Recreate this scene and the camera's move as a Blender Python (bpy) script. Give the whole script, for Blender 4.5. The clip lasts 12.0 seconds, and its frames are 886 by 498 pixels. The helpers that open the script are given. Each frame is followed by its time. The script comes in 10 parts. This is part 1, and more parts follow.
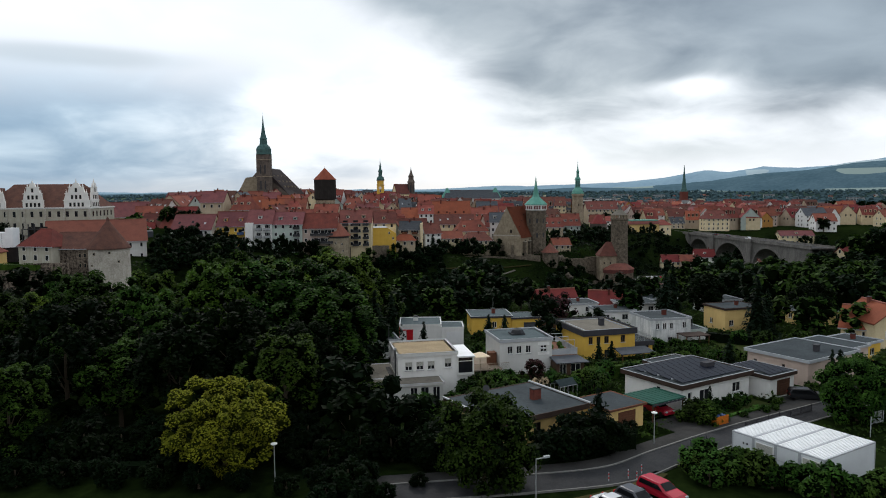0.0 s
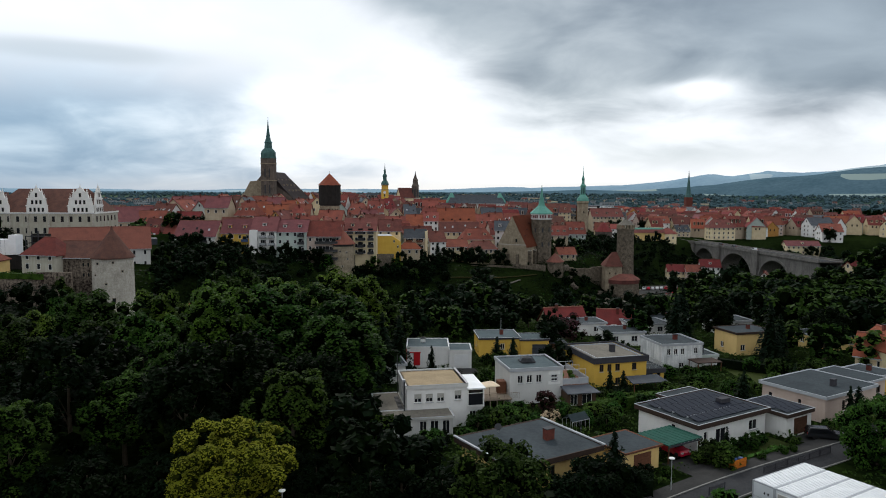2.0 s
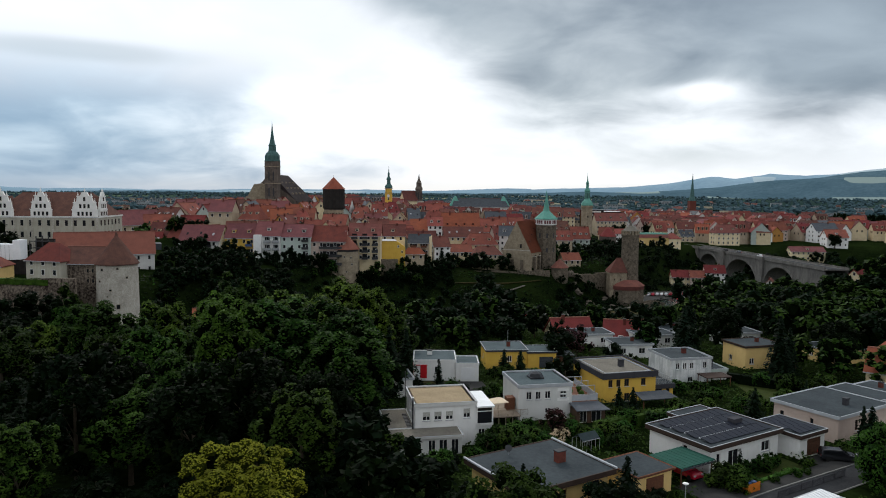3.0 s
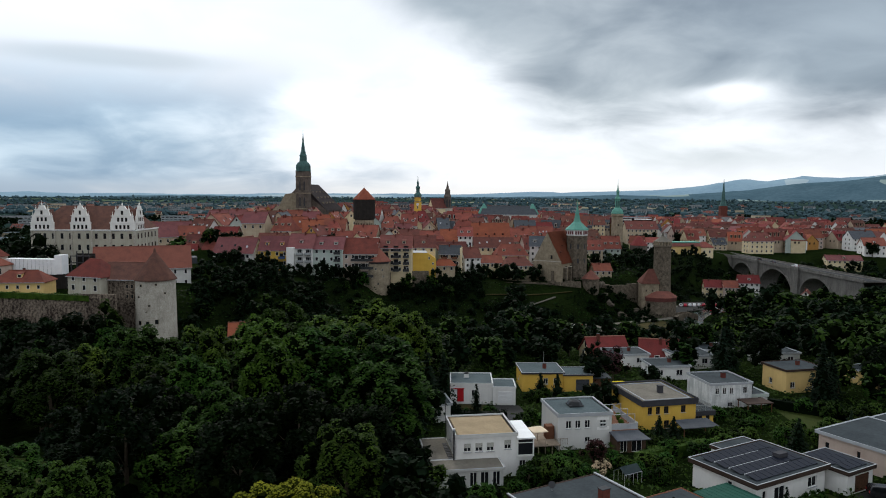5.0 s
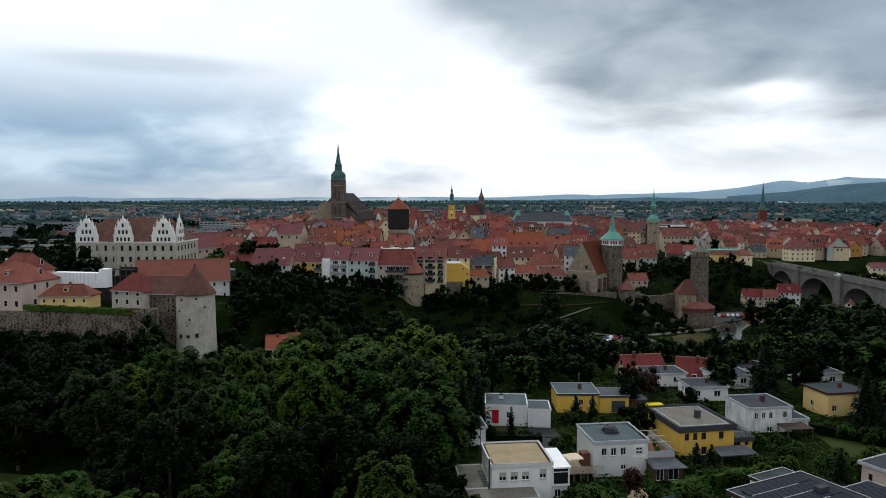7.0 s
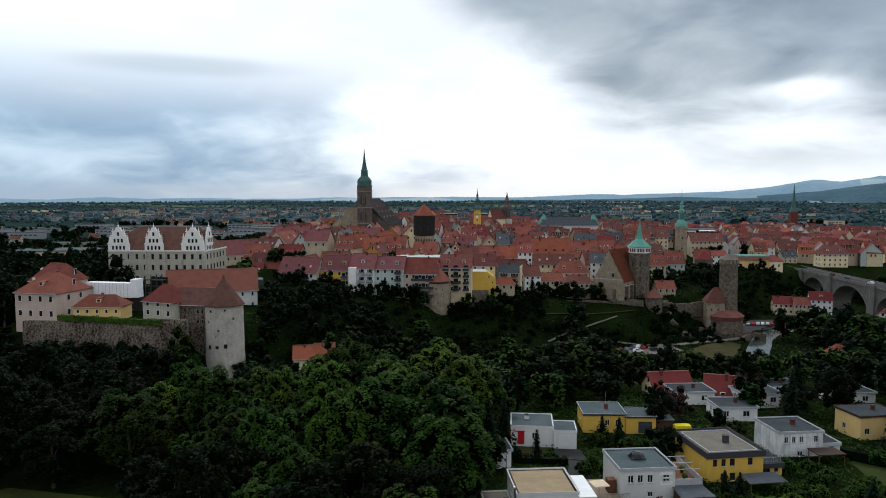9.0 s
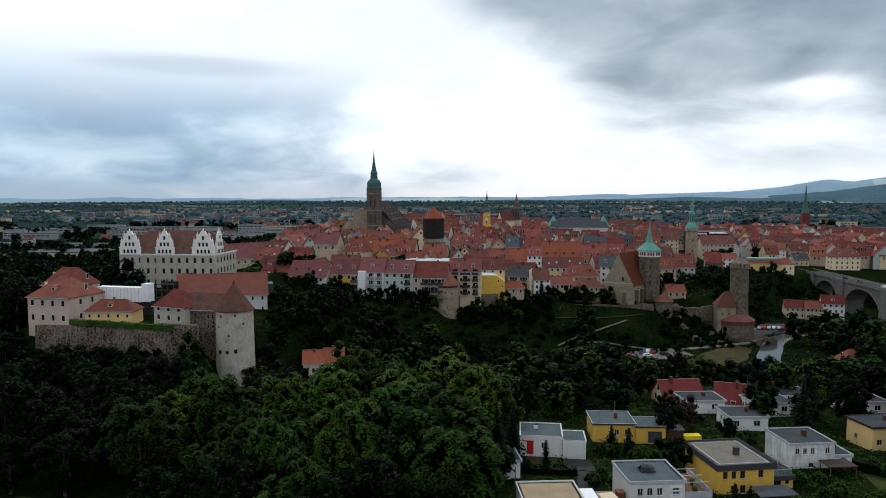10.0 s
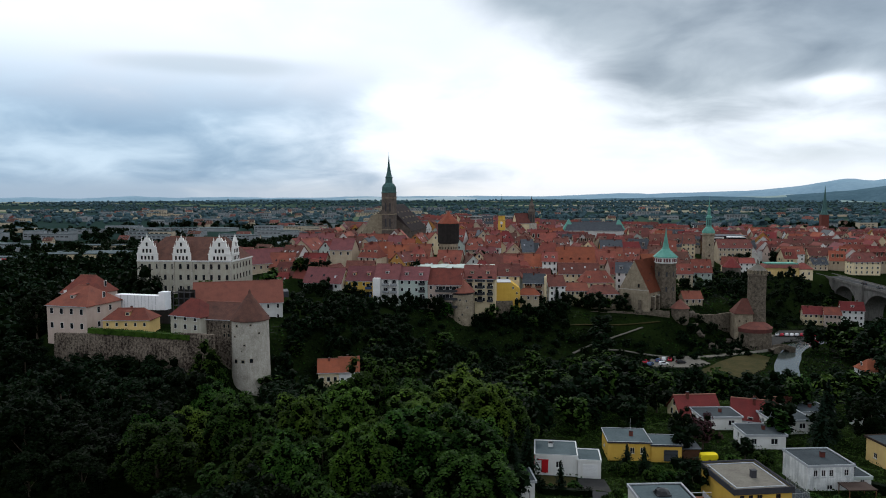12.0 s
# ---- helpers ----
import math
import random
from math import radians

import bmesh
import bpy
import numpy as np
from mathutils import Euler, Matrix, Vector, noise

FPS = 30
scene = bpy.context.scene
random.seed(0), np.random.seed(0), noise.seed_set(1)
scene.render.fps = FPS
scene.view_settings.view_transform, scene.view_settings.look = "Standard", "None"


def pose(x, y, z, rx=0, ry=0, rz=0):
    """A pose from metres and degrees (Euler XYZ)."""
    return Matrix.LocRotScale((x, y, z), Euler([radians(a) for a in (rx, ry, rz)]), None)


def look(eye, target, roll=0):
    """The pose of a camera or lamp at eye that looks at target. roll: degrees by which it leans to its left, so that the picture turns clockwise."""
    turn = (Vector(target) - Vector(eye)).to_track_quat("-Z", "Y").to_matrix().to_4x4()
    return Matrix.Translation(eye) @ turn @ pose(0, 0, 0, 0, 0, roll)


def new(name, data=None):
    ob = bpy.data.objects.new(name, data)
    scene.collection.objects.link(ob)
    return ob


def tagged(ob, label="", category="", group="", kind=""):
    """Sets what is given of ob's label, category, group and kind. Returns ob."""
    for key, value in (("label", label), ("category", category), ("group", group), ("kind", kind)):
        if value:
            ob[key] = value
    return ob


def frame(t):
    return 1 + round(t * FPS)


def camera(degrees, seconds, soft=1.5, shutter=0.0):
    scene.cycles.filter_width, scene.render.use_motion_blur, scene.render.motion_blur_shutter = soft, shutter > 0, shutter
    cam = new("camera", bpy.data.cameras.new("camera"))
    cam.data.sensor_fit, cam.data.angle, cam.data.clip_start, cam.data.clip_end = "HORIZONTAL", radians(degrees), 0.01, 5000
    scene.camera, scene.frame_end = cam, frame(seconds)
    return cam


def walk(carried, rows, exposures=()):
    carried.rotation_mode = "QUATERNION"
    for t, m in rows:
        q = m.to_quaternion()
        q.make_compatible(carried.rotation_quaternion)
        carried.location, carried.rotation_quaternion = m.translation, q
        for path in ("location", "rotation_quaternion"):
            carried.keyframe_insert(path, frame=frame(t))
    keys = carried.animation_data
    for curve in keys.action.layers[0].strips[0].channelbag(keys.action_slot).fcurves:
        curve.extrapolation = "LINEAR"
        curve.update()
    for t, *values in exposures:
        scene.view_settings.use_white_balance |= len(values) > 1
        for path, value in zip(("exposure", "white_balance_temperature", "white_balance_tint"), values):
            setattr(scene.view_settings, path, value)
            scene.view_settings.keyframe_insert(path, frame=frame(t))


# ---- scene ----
cam = camera(63.6, 12.0, soft=1.0)

PATH = [
    (0, (1.782, 5.805, 29.251), (1.788, 7.798, 29.084), -0.5),
    (0.5, (1.629, 6.333, 30.144), (1.634, 8.326, 29.976), -0.4),
    (1, (1.34, 6.904, 31.148), (1.344, 8.897, 30.98), -0.2),
    (1.5, (1.011, 7.403, 32.085), (1.013, 9.396, 31.916), -0.0),
    (2, (0.55, 8.076, 33.078), (0.55, 10.069, 32.911), 0.2),
    (2.5, (0.113, 8.628, 33.991), (0.11, 10.621, 33.825), 0.3),
    (3, (-0.459, 9.179, 35.087), (-0.465, 11.172, 34.922), 0.5),
    (5, (-2.403, 8.994, 38.915), (-2.483, 10.987, 38.758), 0.3),
    (5.5, (-2.608, 8.815, 39.733), (-2.712, 10.806, 39.578), 0.2),
    (6, (-2.682, 8.437, 40.864), (-2.812, 10.427, 40.71), 0.1),
    (6.5, (-2.6, 8.409, 41.768), (-2.752, 10.397, 41.615), -0.0),
    (7, (-2.576, 8.419, 42.626), (-2.75, 10.405, 42.476), -0.0),
    (9, (-2.63, 8.344, 46.607), (-2.875, 10.324, 46.455), -0.1),
    (9.5, (-2.588, 8.393, 47.412), (-2.846, 10.37, 47.26), -0.2),
    (10, (-2.603, 8.436, 48.45), (-2.874, 10.411, 48.297), -0.1),
    (10.5, (-2.67, 8.485, 49.356), (-2.951, 10.459, 49.202), -0.1),
    (11, (-2.791, 8.496, 50.331), (-3.083, 10.469, 50.175), -0.1),
    (11.5, (-2.774, 8.585, 51.234), (-3.076, 10.556, 51.078), -0.1),
    (12, (-2.635, 8.843, 52.026), (-2.947, 10.812, 51.869), -0.1),
]
walk(cam, [(t, look(eye, target, roll)) for t, eye, target, roll in PATH], [(0.0, 0.0, 6480, 10), (6.0, 0.0, 6400, 10), (12.0, 0.0, 6250, 10)])

# ------------------------------------------------------------ world and sun
SUN_AZ, SUN_EL = radians(-8), radians(38)
scene.view_settings.exposure = 0.0


def make_world():
    w = bpy.data.worlds.new("overcast_sky")
    scene.world = w
    w.use_nodes = True
    nt = w.node_tree
    nt.nodes.clear()
    N, L = nt.nodes.new, nt.links.new

    def m(op, a, b=None, c=None, clamp=False):
        n = N("ShaderNodeMath")
        n.operation, n.use_clamp = op, clamp
        for i, v in enumerate((a, b, c)):
            if v is None:
                continue
            if isinstance(v, (int, float)):
                n.inputs[i].default_value = v
            else:
                L(v, n.inputs[i])
        return n.outputs[0]

    def step(v, lo, hi):
        n = N("ShaderNodeMapRange")
        n.interpolation_type = "SMOOTHSTEP"
        L(v, n.inputs[0])
        n.inputs[1].default_value, n.inputs[2].default_value = lo, hi
        return n.outputs[0]

    def mix(f, a, b):
        n = N("ShaderNodeMix")
        n.data_type = "RGBA"
        L(f, n.inputs[0])
        for i, v in ((6, a), (7, b)):
            if isinstance(v, tuple):
                n.inputs[i].default_value = (*v, 1)
            else:
                L(v, n.inputs[i])
        return n.outputs[2]

    tc, sep = N("ShaderNodeTexCoord"), N("ShaderNodeSeparateXYZ")
    L(tc.outputs["Generated"], sep.inputs[0])
    x, y, z = sep.outputs
    up = m("MAXIMUM", z, 0.0)
    az = m("ARCTAN2", x, y)
    den = m("ADD", up, 0.3)
    com = N("ShaderNodeCombineXYZ")
    L(m("DIVIDE", x, den), com.inputs[0])
    L(m("DIVIDE", y, den), com.inputs[1])

    def cloud(scale, detail, rough, off):
        n = N("ShaderNodeTexNoise")
        n.inputs["Scale"].default_value = scale
        n.inputs["Detail"].default_value = detail
        n.inputs["Roughness"].default_value = rough
        n.inputs["Distortion"].default_value = 0.35
        mp = N("ShaderNodeMapping")
        mp.inputs["Location"].default_value = (off, off * 0.7, 0)
        L(com.outputs[0], mp.inputs[0])
        L(mp.outputs[0], n.inputs["Vector"])
        return n.outputs[0]

    big, fine = cloud(1.15, 3, 0.42, 3.1), cloud(3.2, 5, 0.52, 8.4)
    wob = m("ADD", m("MULTIPLY", m("SUBTRACT", big, 0.5), 1.0), m("MULTIPLY", m("SUBTRACT", fine, 0.5), 0.62))

    def lump(a0, e0, wa, we):
        """A soft round patch of sky about one direction."""
        p = m("DIVIDE", m("SUBTRACT", az, a0), wa)
        q = m("DIVIDE", m("SUBTRACT", up, e0), we)
        return m("EXPONENT", m("MULTIPLY", m("ADD", m("MULTIPLY", p, p), m("MULTIPLY", q, q)), -1.0))

    # the heavy cloud bank ahead, bulging down from the upper right, with a bright rift in it
    side = m("ABSOLUTE", az)
    ahead = m("MULTIPLY", m("SUBTRACT", 1.0, step(side, 0.9, 1.5)), m("SUBTRACT", 1.0, step(up, 0.36, 0.62)))
    under = m("SUBTRACT", up, 0.09)
    flank = m("MULTIPLY", m("SUBTRACT", m("ADD", az, 0.09), m("MULTIPLY", m("SUBTRACT", 0.258, up), 1.25)), 0.55)
    rim = m("SMOOTH_MIN", under, flank, 0.03)
    rim = m("SUBTRACT", m("ADD", rim, m("MULTIPLY", wob, 0.085)), m("ADD", m("MULTIPLY", lump(0.335, 0.130, 0.05, 0.012), 0.045), m("MULTIPLY", lump(0.19, 0.185, 0.10, 0.022), 0.03)))
    dark = m("MULTIPLY", step(rim, -0.03, 0.045), ahead)
    deep = step(m("ADD", m("ADD", m("MULTIPLY", az, 1.5), m("MULTIPLY", up, 1.2)), m("ADD", m("MULTIPLY", wob, 0.6), m("MULTIPLY", lump(0.06, 0.145, 0.09, 0.03), 0.25))), 0.12, 0.8)
    # thin grey-blue cloud low on the other side
    west = m("ADD", m("MULTIPLY", az, -1.0), m("MULTIPLY", wob, 0.55))
    west = m("MULTIPLY", step(west, 0.03, 0.5), m("SUBTRACT", 1.0, step(m("ADD", up, m("MULTIPLY", wob, 0.15)), 0.09, 0.22)))
    west = m("MULTIPLY", west, m("SUBTRACT", 1.0, step(side, 1.2, 1.8)))
    streak = m("MULTIPLY", step(m("ADD", lump(-0.47, 0.165, 0.16, 0.016), m("MULTIPLY", wob, 0.5)), 0.25, 0.95), 0.6)
    veil = m("MULTIPLY", m("MULTIPLY", lump(0.28, 0.05, 0.2, 0.02), step(wob, -0.2, 0.25)), 0.55)
    low = step(m("ADD", up, m("MULTIPLY", wob, 0.02)), 0.0, 0.03)
    base = mix(step(wob, -0.3, 0.3), (1.22, 1.27, 1.33), (0.93, 0.98, 1.04))
    c = mix(west, base, mix(step(wob, -0.22, 0.22), (0.64, 0.80, 0.94), (0.23, 0.38, 0.55)))
    c = mix(streak, c, (0.52, 0.61, 0.68))
    c = mix(veil, c, (0.56, 0.64, 0.68))
    c = mix(dark, c, mix(deep, mix(step(wob, -0.3, 0.3), (0.90, 0.96, 0.99), (0.42, 0.51, 0.575)), mix(step(wob, -0.35, 0.3), (0.42, 0.50, 0.57), (0.15, 0.20, 0.26))))
    c = mix(low, mix(west, (0.95, 0.97, 0.98), (0.37, 0.49, 0.62)), c)
    # the overcast thins towards the hidden sun and is greyer away from it
    sd = N("ShaderNodeVectorMath")
    sd.operation = "DOT_PRODUCT"
    L(tc.outputs["Generated"], sd.inputs[0])
    sd.inputs[1].default_value = (math.sin(SUN_AZ) * math.cos(SUN_EL), math.cos(SUN_AZ) * math.cos(SUN_EL), math.sin(SUN_EL))
    thin = m("ADD", m("MULTIPLY", step(sd.outputs["Value"], -0.9, 0.7), 0.33), 0.67)
    sky = N("ShaderNodeTexSky")
    sky.sky_type, sky.sun_disc = "NISHITA", False
    sky.sun_elevation, sky.sun_rotation = SUN_EL, SUN_AZ
    b1, b2, ms, out = N("ShaderNodeBackground"), N("ShaderNodeBackground"), N("ShaderNodeMixShader"), N("ShaderNodeOutputWorld")
    L(sky.outputs[0], b1.inputs[0])
    b1.inputs[1].default_value = 0.1
    L(c, b2.inputs[0])
    L(thin, b2.inputs[1])
    ms.inputs[0].default_value = 0.93
    L(b1.outputs[0], ms.inputs[1])
    L(b2.outputs[0], ms.inputs[2])
    L(ms.outputs[0], out.inputs[0])


make_world()
SUN_DIR = Vector((math.sin(SUN_AZ) * math.cos(SUN_EL), math.cos(SUN_AZ) * math.cos(SUN_EL), math.sin(SUN_EL)))
sun = new("sun", bpy.data.lights.new("sun", "SUN"))
sun.data.energy, sun.data.angle, sun.data.color = 1.5, radians(10), (1.0, 0.95, 0.88)
sun.matrix_world = look(SUN_DIR * 500, (0, 0, 0))


# ------------------------------------------------------------ materials
def material(name, c1, c2=None, scale=1.0, rough=0.85, bump=0.0, bump_scale=None, vary=0.0, metal=0.0, fine=0.25, island=0.0, streak=0.0, rows=0.0, spec=0.06):
    """Two-scale noise between two colours with a bump; vary: by object, island: by loose piece, streak: rain marks, rows: courses of tiles a metre."""
    mt = bpy.data.materials.new(name)
    mt.use_nodes = True
    nt = mt.node_tree
    N, L = nt.nodes.new, nt.links.new
    bs = nt.nodes["Principled BSDF"]
    c2 = c2 or tuple(v * 0.75 for v in c1)
    tc = N("ShaderNodeTexCoord")

    def noise_node(s, d=5, vec=None):
        n = N("ShaderNodeTexNoise")
        n.inputs["Scale"].default_value, n.inputs["Detail"].default_value, n.inputs["Roughness"].default_value = s, d, 0.6
        L(vec or tc.outputs["Object"], n.inputs["Vector"])
        return n.outputs[0]

    def math_node(op, a, b):
        n = N("ShaderNodeMath")
        n.operation = op
        for i, v in enumerate((a, b)):
            if isinstance(v, (int, float)):
                n.inputs[i].default_value = v
            else:
                L(v, n.inputs[i])
        return n.outputs[0]

    big = noise_node(scale)
    small = noise_node(scale * 9, 6)
    f = math_node("ADD", math_node("MULTIPLY", math_node("SUBTRACT", big, 0.5), 2.0), math_node("MULTIPLY", math_node("SUBTRACT", small, 0.5), 4 * fine))
    if streak:
        mp = N("ShaderNodeMapping")
        mp.inputs["Scale"].default_value = (1.6, 1.6, 0.16)
        L(tc.outputs["Object"], mp.inputs[0])
        f = math_node("ADD", f, math_node("MULTIPLY", math_node("SUBTRACT", noise_node(1.0, 4, mp.outputs[0]), 0.5), 3 * streak))
    f = math_node("ADD", f, 0.5)
    mx = N("ShaderNodeMix")
    mx.data_type, mx.clamp_factor = "RGBA", True
    L(f, mx.inputs[0])
    mx.inputs[6].default_value, mx.inputs[7].default_value = (*c1, 1), (*c2, 1)
    col = mx.outputs[2]
    if vary or island:
        hs = N("ShaderNodeHueSaturation")
        val, hue = None, None
        if vary:
            oi = N("ShaderNodeObjectInfo")
            val = math_node("ADD", math_node("MULTIPLY", oi.outputs["Random"], 2 * vary), 1 - vary)
            hue = math_node("ADD", math_node("MULTIPLY", math_node("FRACT", math_node("MULTIPLY", oi.outputs["Random"], 7.31), 0), 0.05 * vary), 0.5 - 0.025 * vary)
            L(hue, hs.inputs["Hue"])
        if island:
            ge = N("ShaderNodeNewGeometry")
            v2 = math_node("ADD", math_node("MULTIPLY", ge.outputs["Random Per Island"], 2 * island), 1 - island)
            val = math_node("MULTIPLY", val, v2) if val else v2
        L(val, hs.inputs["Value"])
        L(col, hs.inputs["Color"])
        col = hs.outputs[0]
    L(col, bs.inputs["Base Color"])
    bs.inputs["Roughness"].default_value, bs.inputs["Metallic"].default_value = rough, metal
    bs.inputs["Specular IOR Level"].default_value = spec
    if bump or rows:
        bp = N("ShaderNodeBump")
        bp.inputs["Strength"].default_value = bump or 0.5
        bp.inputs["Distance"].default_value = 0.05
        h = noise_node(bump_scale or scale * 6, 6)
        if rows:
            wv = N("ShaderNodeTexWave")
            wv.wave_profile, wv.bands_direction = "SAW", "Z"
            wv.inputs["Scale"].default_value, wv.inputs["Distortion"].default_value = rows, 0.4
            L(tc.outputs["Object"], wv.inputs["Vector"])
            h = math_node("ADD", h, wv.outputs["Fac"])
        L(h, bp.inputs["Height"])
        L(bp.outputs[0], bs.inputs["Normal"])
    return mt


def leaf_material(name, c1, c2, vary=0.35, gloss=0.02):
    mt = bpy.data.materials.new(name)
    mt.use_nodes = True
    nt = mt.node_tree
    N, L = nt.nodes.new, nt.links.new
    bs, out = nt.nodes["Principled BSDF"], nt.nodes["Material Output"]
    ge, oi = N("ShaderNodeNewGeometry"), N("ShaderNodeObjectInfo")
    mx = N("ShaderNodeMix")
    mx.data_type = "RGBA"
    # single leaves differ a little, whole sprays of young and old leaves more
    tc, no, am, ad = N("ShaderNodeTexCoord"), N("ShaderNodeTexNoise"), N("ShaderNodeMath"), N("ShaderNodeMath")
    no.inputs["Scale"].default_value, no.inputs["Detail"].default_value = 0.55, 3
    L(tc.outputs["Object"], no.inputs["Vector"])
    am.operation, am.inputs[1].default_value, am.inputs[2].default_value = "MULTIPLY_ADD", 2.4, -0.95
    L(no.outputs[0], am.inputs[0])
    ad.operation, ad.use_clamp, ad.inputs[1].default_value = "MULTIPLY_ADD", True, 0.5
    L(ge.outputs["Random Per Island"], ad.inputs[0])
    L(am.outputs[0], ad.inputs[2])
    L(ad.outputs[0], mx.inputs[0])
    mx.inputs[6].default_value, mx.inputs[7].default_value = (*c1, 1), (*c2, 1)
    mr = N("ShaderNodeMapRange")
    L(oi.outputs["Random"], mr.inputs[0])
    mr.inputs[3].default_value, mr.inputs[4].default_value = 1 - vary, 1 + vary
    fr = N("ShaderNodeMath")
    fr.operation = "FRACT"
    ml = N("ShaderNodeMath")
    ml.operation = "MULTIPLY"
    L(oi.outputs["Random"], ml.inputs[0])
    ml.inputs[1].default_value = 9.7
    L(ml.outputs[0], fr.inputs[0])
    mh = N("ShaderNodeMapRange")
    L(fr.outputs[0], mh.inputs[0])
    mh.inputs[3].default_value, mh.inputs[4].default_value = 0.485, 0.53
    hs = N("ShaderNodeHueSaturation")
    L(mh.outputs[0], hs.inputs["Hue"])
    L(mr.outputs[0], hs.inputs["Value"])
    L(mx.outputs[2], hs.inputs["Color"])
    L(hs.outputs[0], bs.inputs["Base Color"])
    bs.inputs["Roughness"].default_value = 0.6
    bs.inputs["Specular IOR Level"].default_value = gloss
    tr, ms = N("ShaderNodeBsdfTranslucent"), N("ShaderNodeMixShader")
    L(hs.outputs[0], tr.inputs[0])
    ms.inputs[0].default_value = 0.15
    L(bs.outputs[0], ms.inputs[1])
    L(tr.outputs[0], ms.inputs[2])
    L(ms.outputs[0], out.inputs[0])
    return mt


def glass_material(name, c, rough=0.08):
    mt = material(name, c, tuple(v * 0.6 for v in c), scale=0.6, rough=rough, spec=0.22)
    return mt


M = {}
M["white"] = material("white_plaster", (0.76, 0.76, 0.74), (0.62, 0.62, 0.60), 0.35, 0.9, 0.15, 8, fine=0.15, streak=0.35)
M["white2"] = material("grey_white_plaster", (0.60, 0.60, 0.58), (0.50, 0.50, 0.48), 0.35, 0.9, 0.15, 8, fine=0.15, streak=0.25)
M["stained"] = material("stained_white_plaster", (0.72, 0.73, 0.72), (0.40, 0.42, 0.42), 0.5, 0.9, 0.15, 8, fine=0.3, streak=0.8)
M["yellow"] = material("yellow_plaster", (0.66, 0.43, 0.085), (0.56, 0.35, 0.065), 0.4, 0.9, 0.15, 8, fine=0.12, streak=0.25)
M["pale_yellow"] = material("pale_yellow_plaster", (0.72, 0.52, 0.22), (0.60, 0.42, 0.17), 0.4, 0.9, 0.15, 8, fine=0.12, streak=0.3)
M["pink"] = material("pale_pink_plaster", (0.52, 0.42, 0.36), (0.42, 0.33, 0.28), 0.4, 0.9, 0.15, 8, fine=0.12, streak=0.25)
M["cream"] = material("cream_plaster", (0.68, 0.58, 0.38), (0.52, 0.43, 0.27), 0.4, 0.9, 0.12, 6, vary=0.15, streak=0.3)
M["ochre"] = material("ochre_plaster", (0.46, 0.25, 0.075), (0.36, 0.185, 0.05), 0.4, 0.9, 0.12, 6, vary=0.12, streak=0.3)
M["grey_green"] = material("pale_green_plaster", (0.42, 0.48, 0.44), (0.34, 0.39, 0.36), 0.4, 0.9, 0.12, 6, vary=0.12, streak=0.3)
M["beige"] = material("beige_plaster", (0.50, 0.42, 0.31), (0.38, 0.31, 0.22), 0.4, 0.9, 0.12, 6, vary=0.2, streak=0.4)
M["stone"] = material("grey_brown_rubble_stone", (0.19, 0.158, 0.12), (0.04, 0.034, 0.027), 0.7, 0.95, 0.8, 2.2, fine=0.7, streak=0.12)
M["castle_stone"] = material("stained_castle_masonry", (0.20, 0.165, 0.13), (0.024, 0.017, 0.014), 0.16, 0.95, 0.9, 1.6, fine=0.9, streak=0.5)
M["stone_dark"] = material("sooty_sandstone", (0.15, 0.125, 0.105), (0.06, 0.05, 0.045), 0.4, 0.95, 0.6, 1.5, fine=0.4, streak=0.5)
M["stone_pale"] = material("pale_lime_washed_stone", (0.5, 0.47, 0.41), (0.27, 0.25, 0.21), 0.3, 0.95, 0.6, 1.6, fine=0.5, streak=0.3)
M["stone_tan"] = material("tan_sandstone", (0.34, 0.285, 0.205), (0.16, 0.132, 0.095), 0.5, 0.95, 0.5, 2.0, fine=0.55, streak=0.2)
M["castle"] = material("ivory_castle_plaster", (0.44, 0.42, 0.35), (0.32, 0.30, 0.24), 0.3, 0.9, 0.15, 5, fine=0.12, streak=0.6)
M["stucco"] = material("white_gable_stucco", (0.80, 0.79, 0.76), (0.66, 0.65, 0.62), 0.5, 0.9, 0.2, 4, fine=0.15, streak=0.2)
M["tile_red"] = material("orange_red_clay_tiles", (0.255, 0.078, 0.055), (0.135, 0.05, 0.042), 0.35, 0.8, 0.5, 3, vary=0.28, fine=0.3, rows=3.2, island=0.18)
M["tile_bright"] = material("bright_orange_clay_tiles", (0.295, 0.09, 0.05), (0.195, 0.065, 0.041), 0.35, 0.8, 0.5, 3, vary=0.15, fine=0.3, rows=3.2, island=0.18)
M["tile_brown"] = material("weathered_brown_red_tiles", (0.18, 0.068, 0.054), (0.095, 0.044, 0.038), 0.4, 0.85, 0.5, 3, vary=0.25, fine=0.35, rows=3.2, island=0.18)
M["tile_old"] = material("old_mossy_brown_tiles", (0.135, 0.065, 0.05), (0.07, 0.04, 0.034), 0.5, 0.9, 0.5, 3, vary=0.1, fine=0.5, rows=3.2)
M["tile_magenta"] = material("dull_purple_red_tiles", (0.195, 0.072, 0.072), (0.12, 0.05, 0.053), 0.4, 0.8, 0.5, 3, vary=0.15, fine=0.25, rows=3.2, island=0.18)
M["tile_faded"] = material("faded_pink_brown_tiles", (0.225, 0.085, 0.062), (0.15, 0.06, 0.046), 0.4, 0.85, 0.5, 3, vary=0.05, fine=0.3, rows=3.2, island=0.1)
M["ridge_tile"] = material("mortared_ridge_tiles", (0.27, 0.12, 0.09), (0.16, 0.07, 0.055), 0.8, 0.85, vary=0.2)
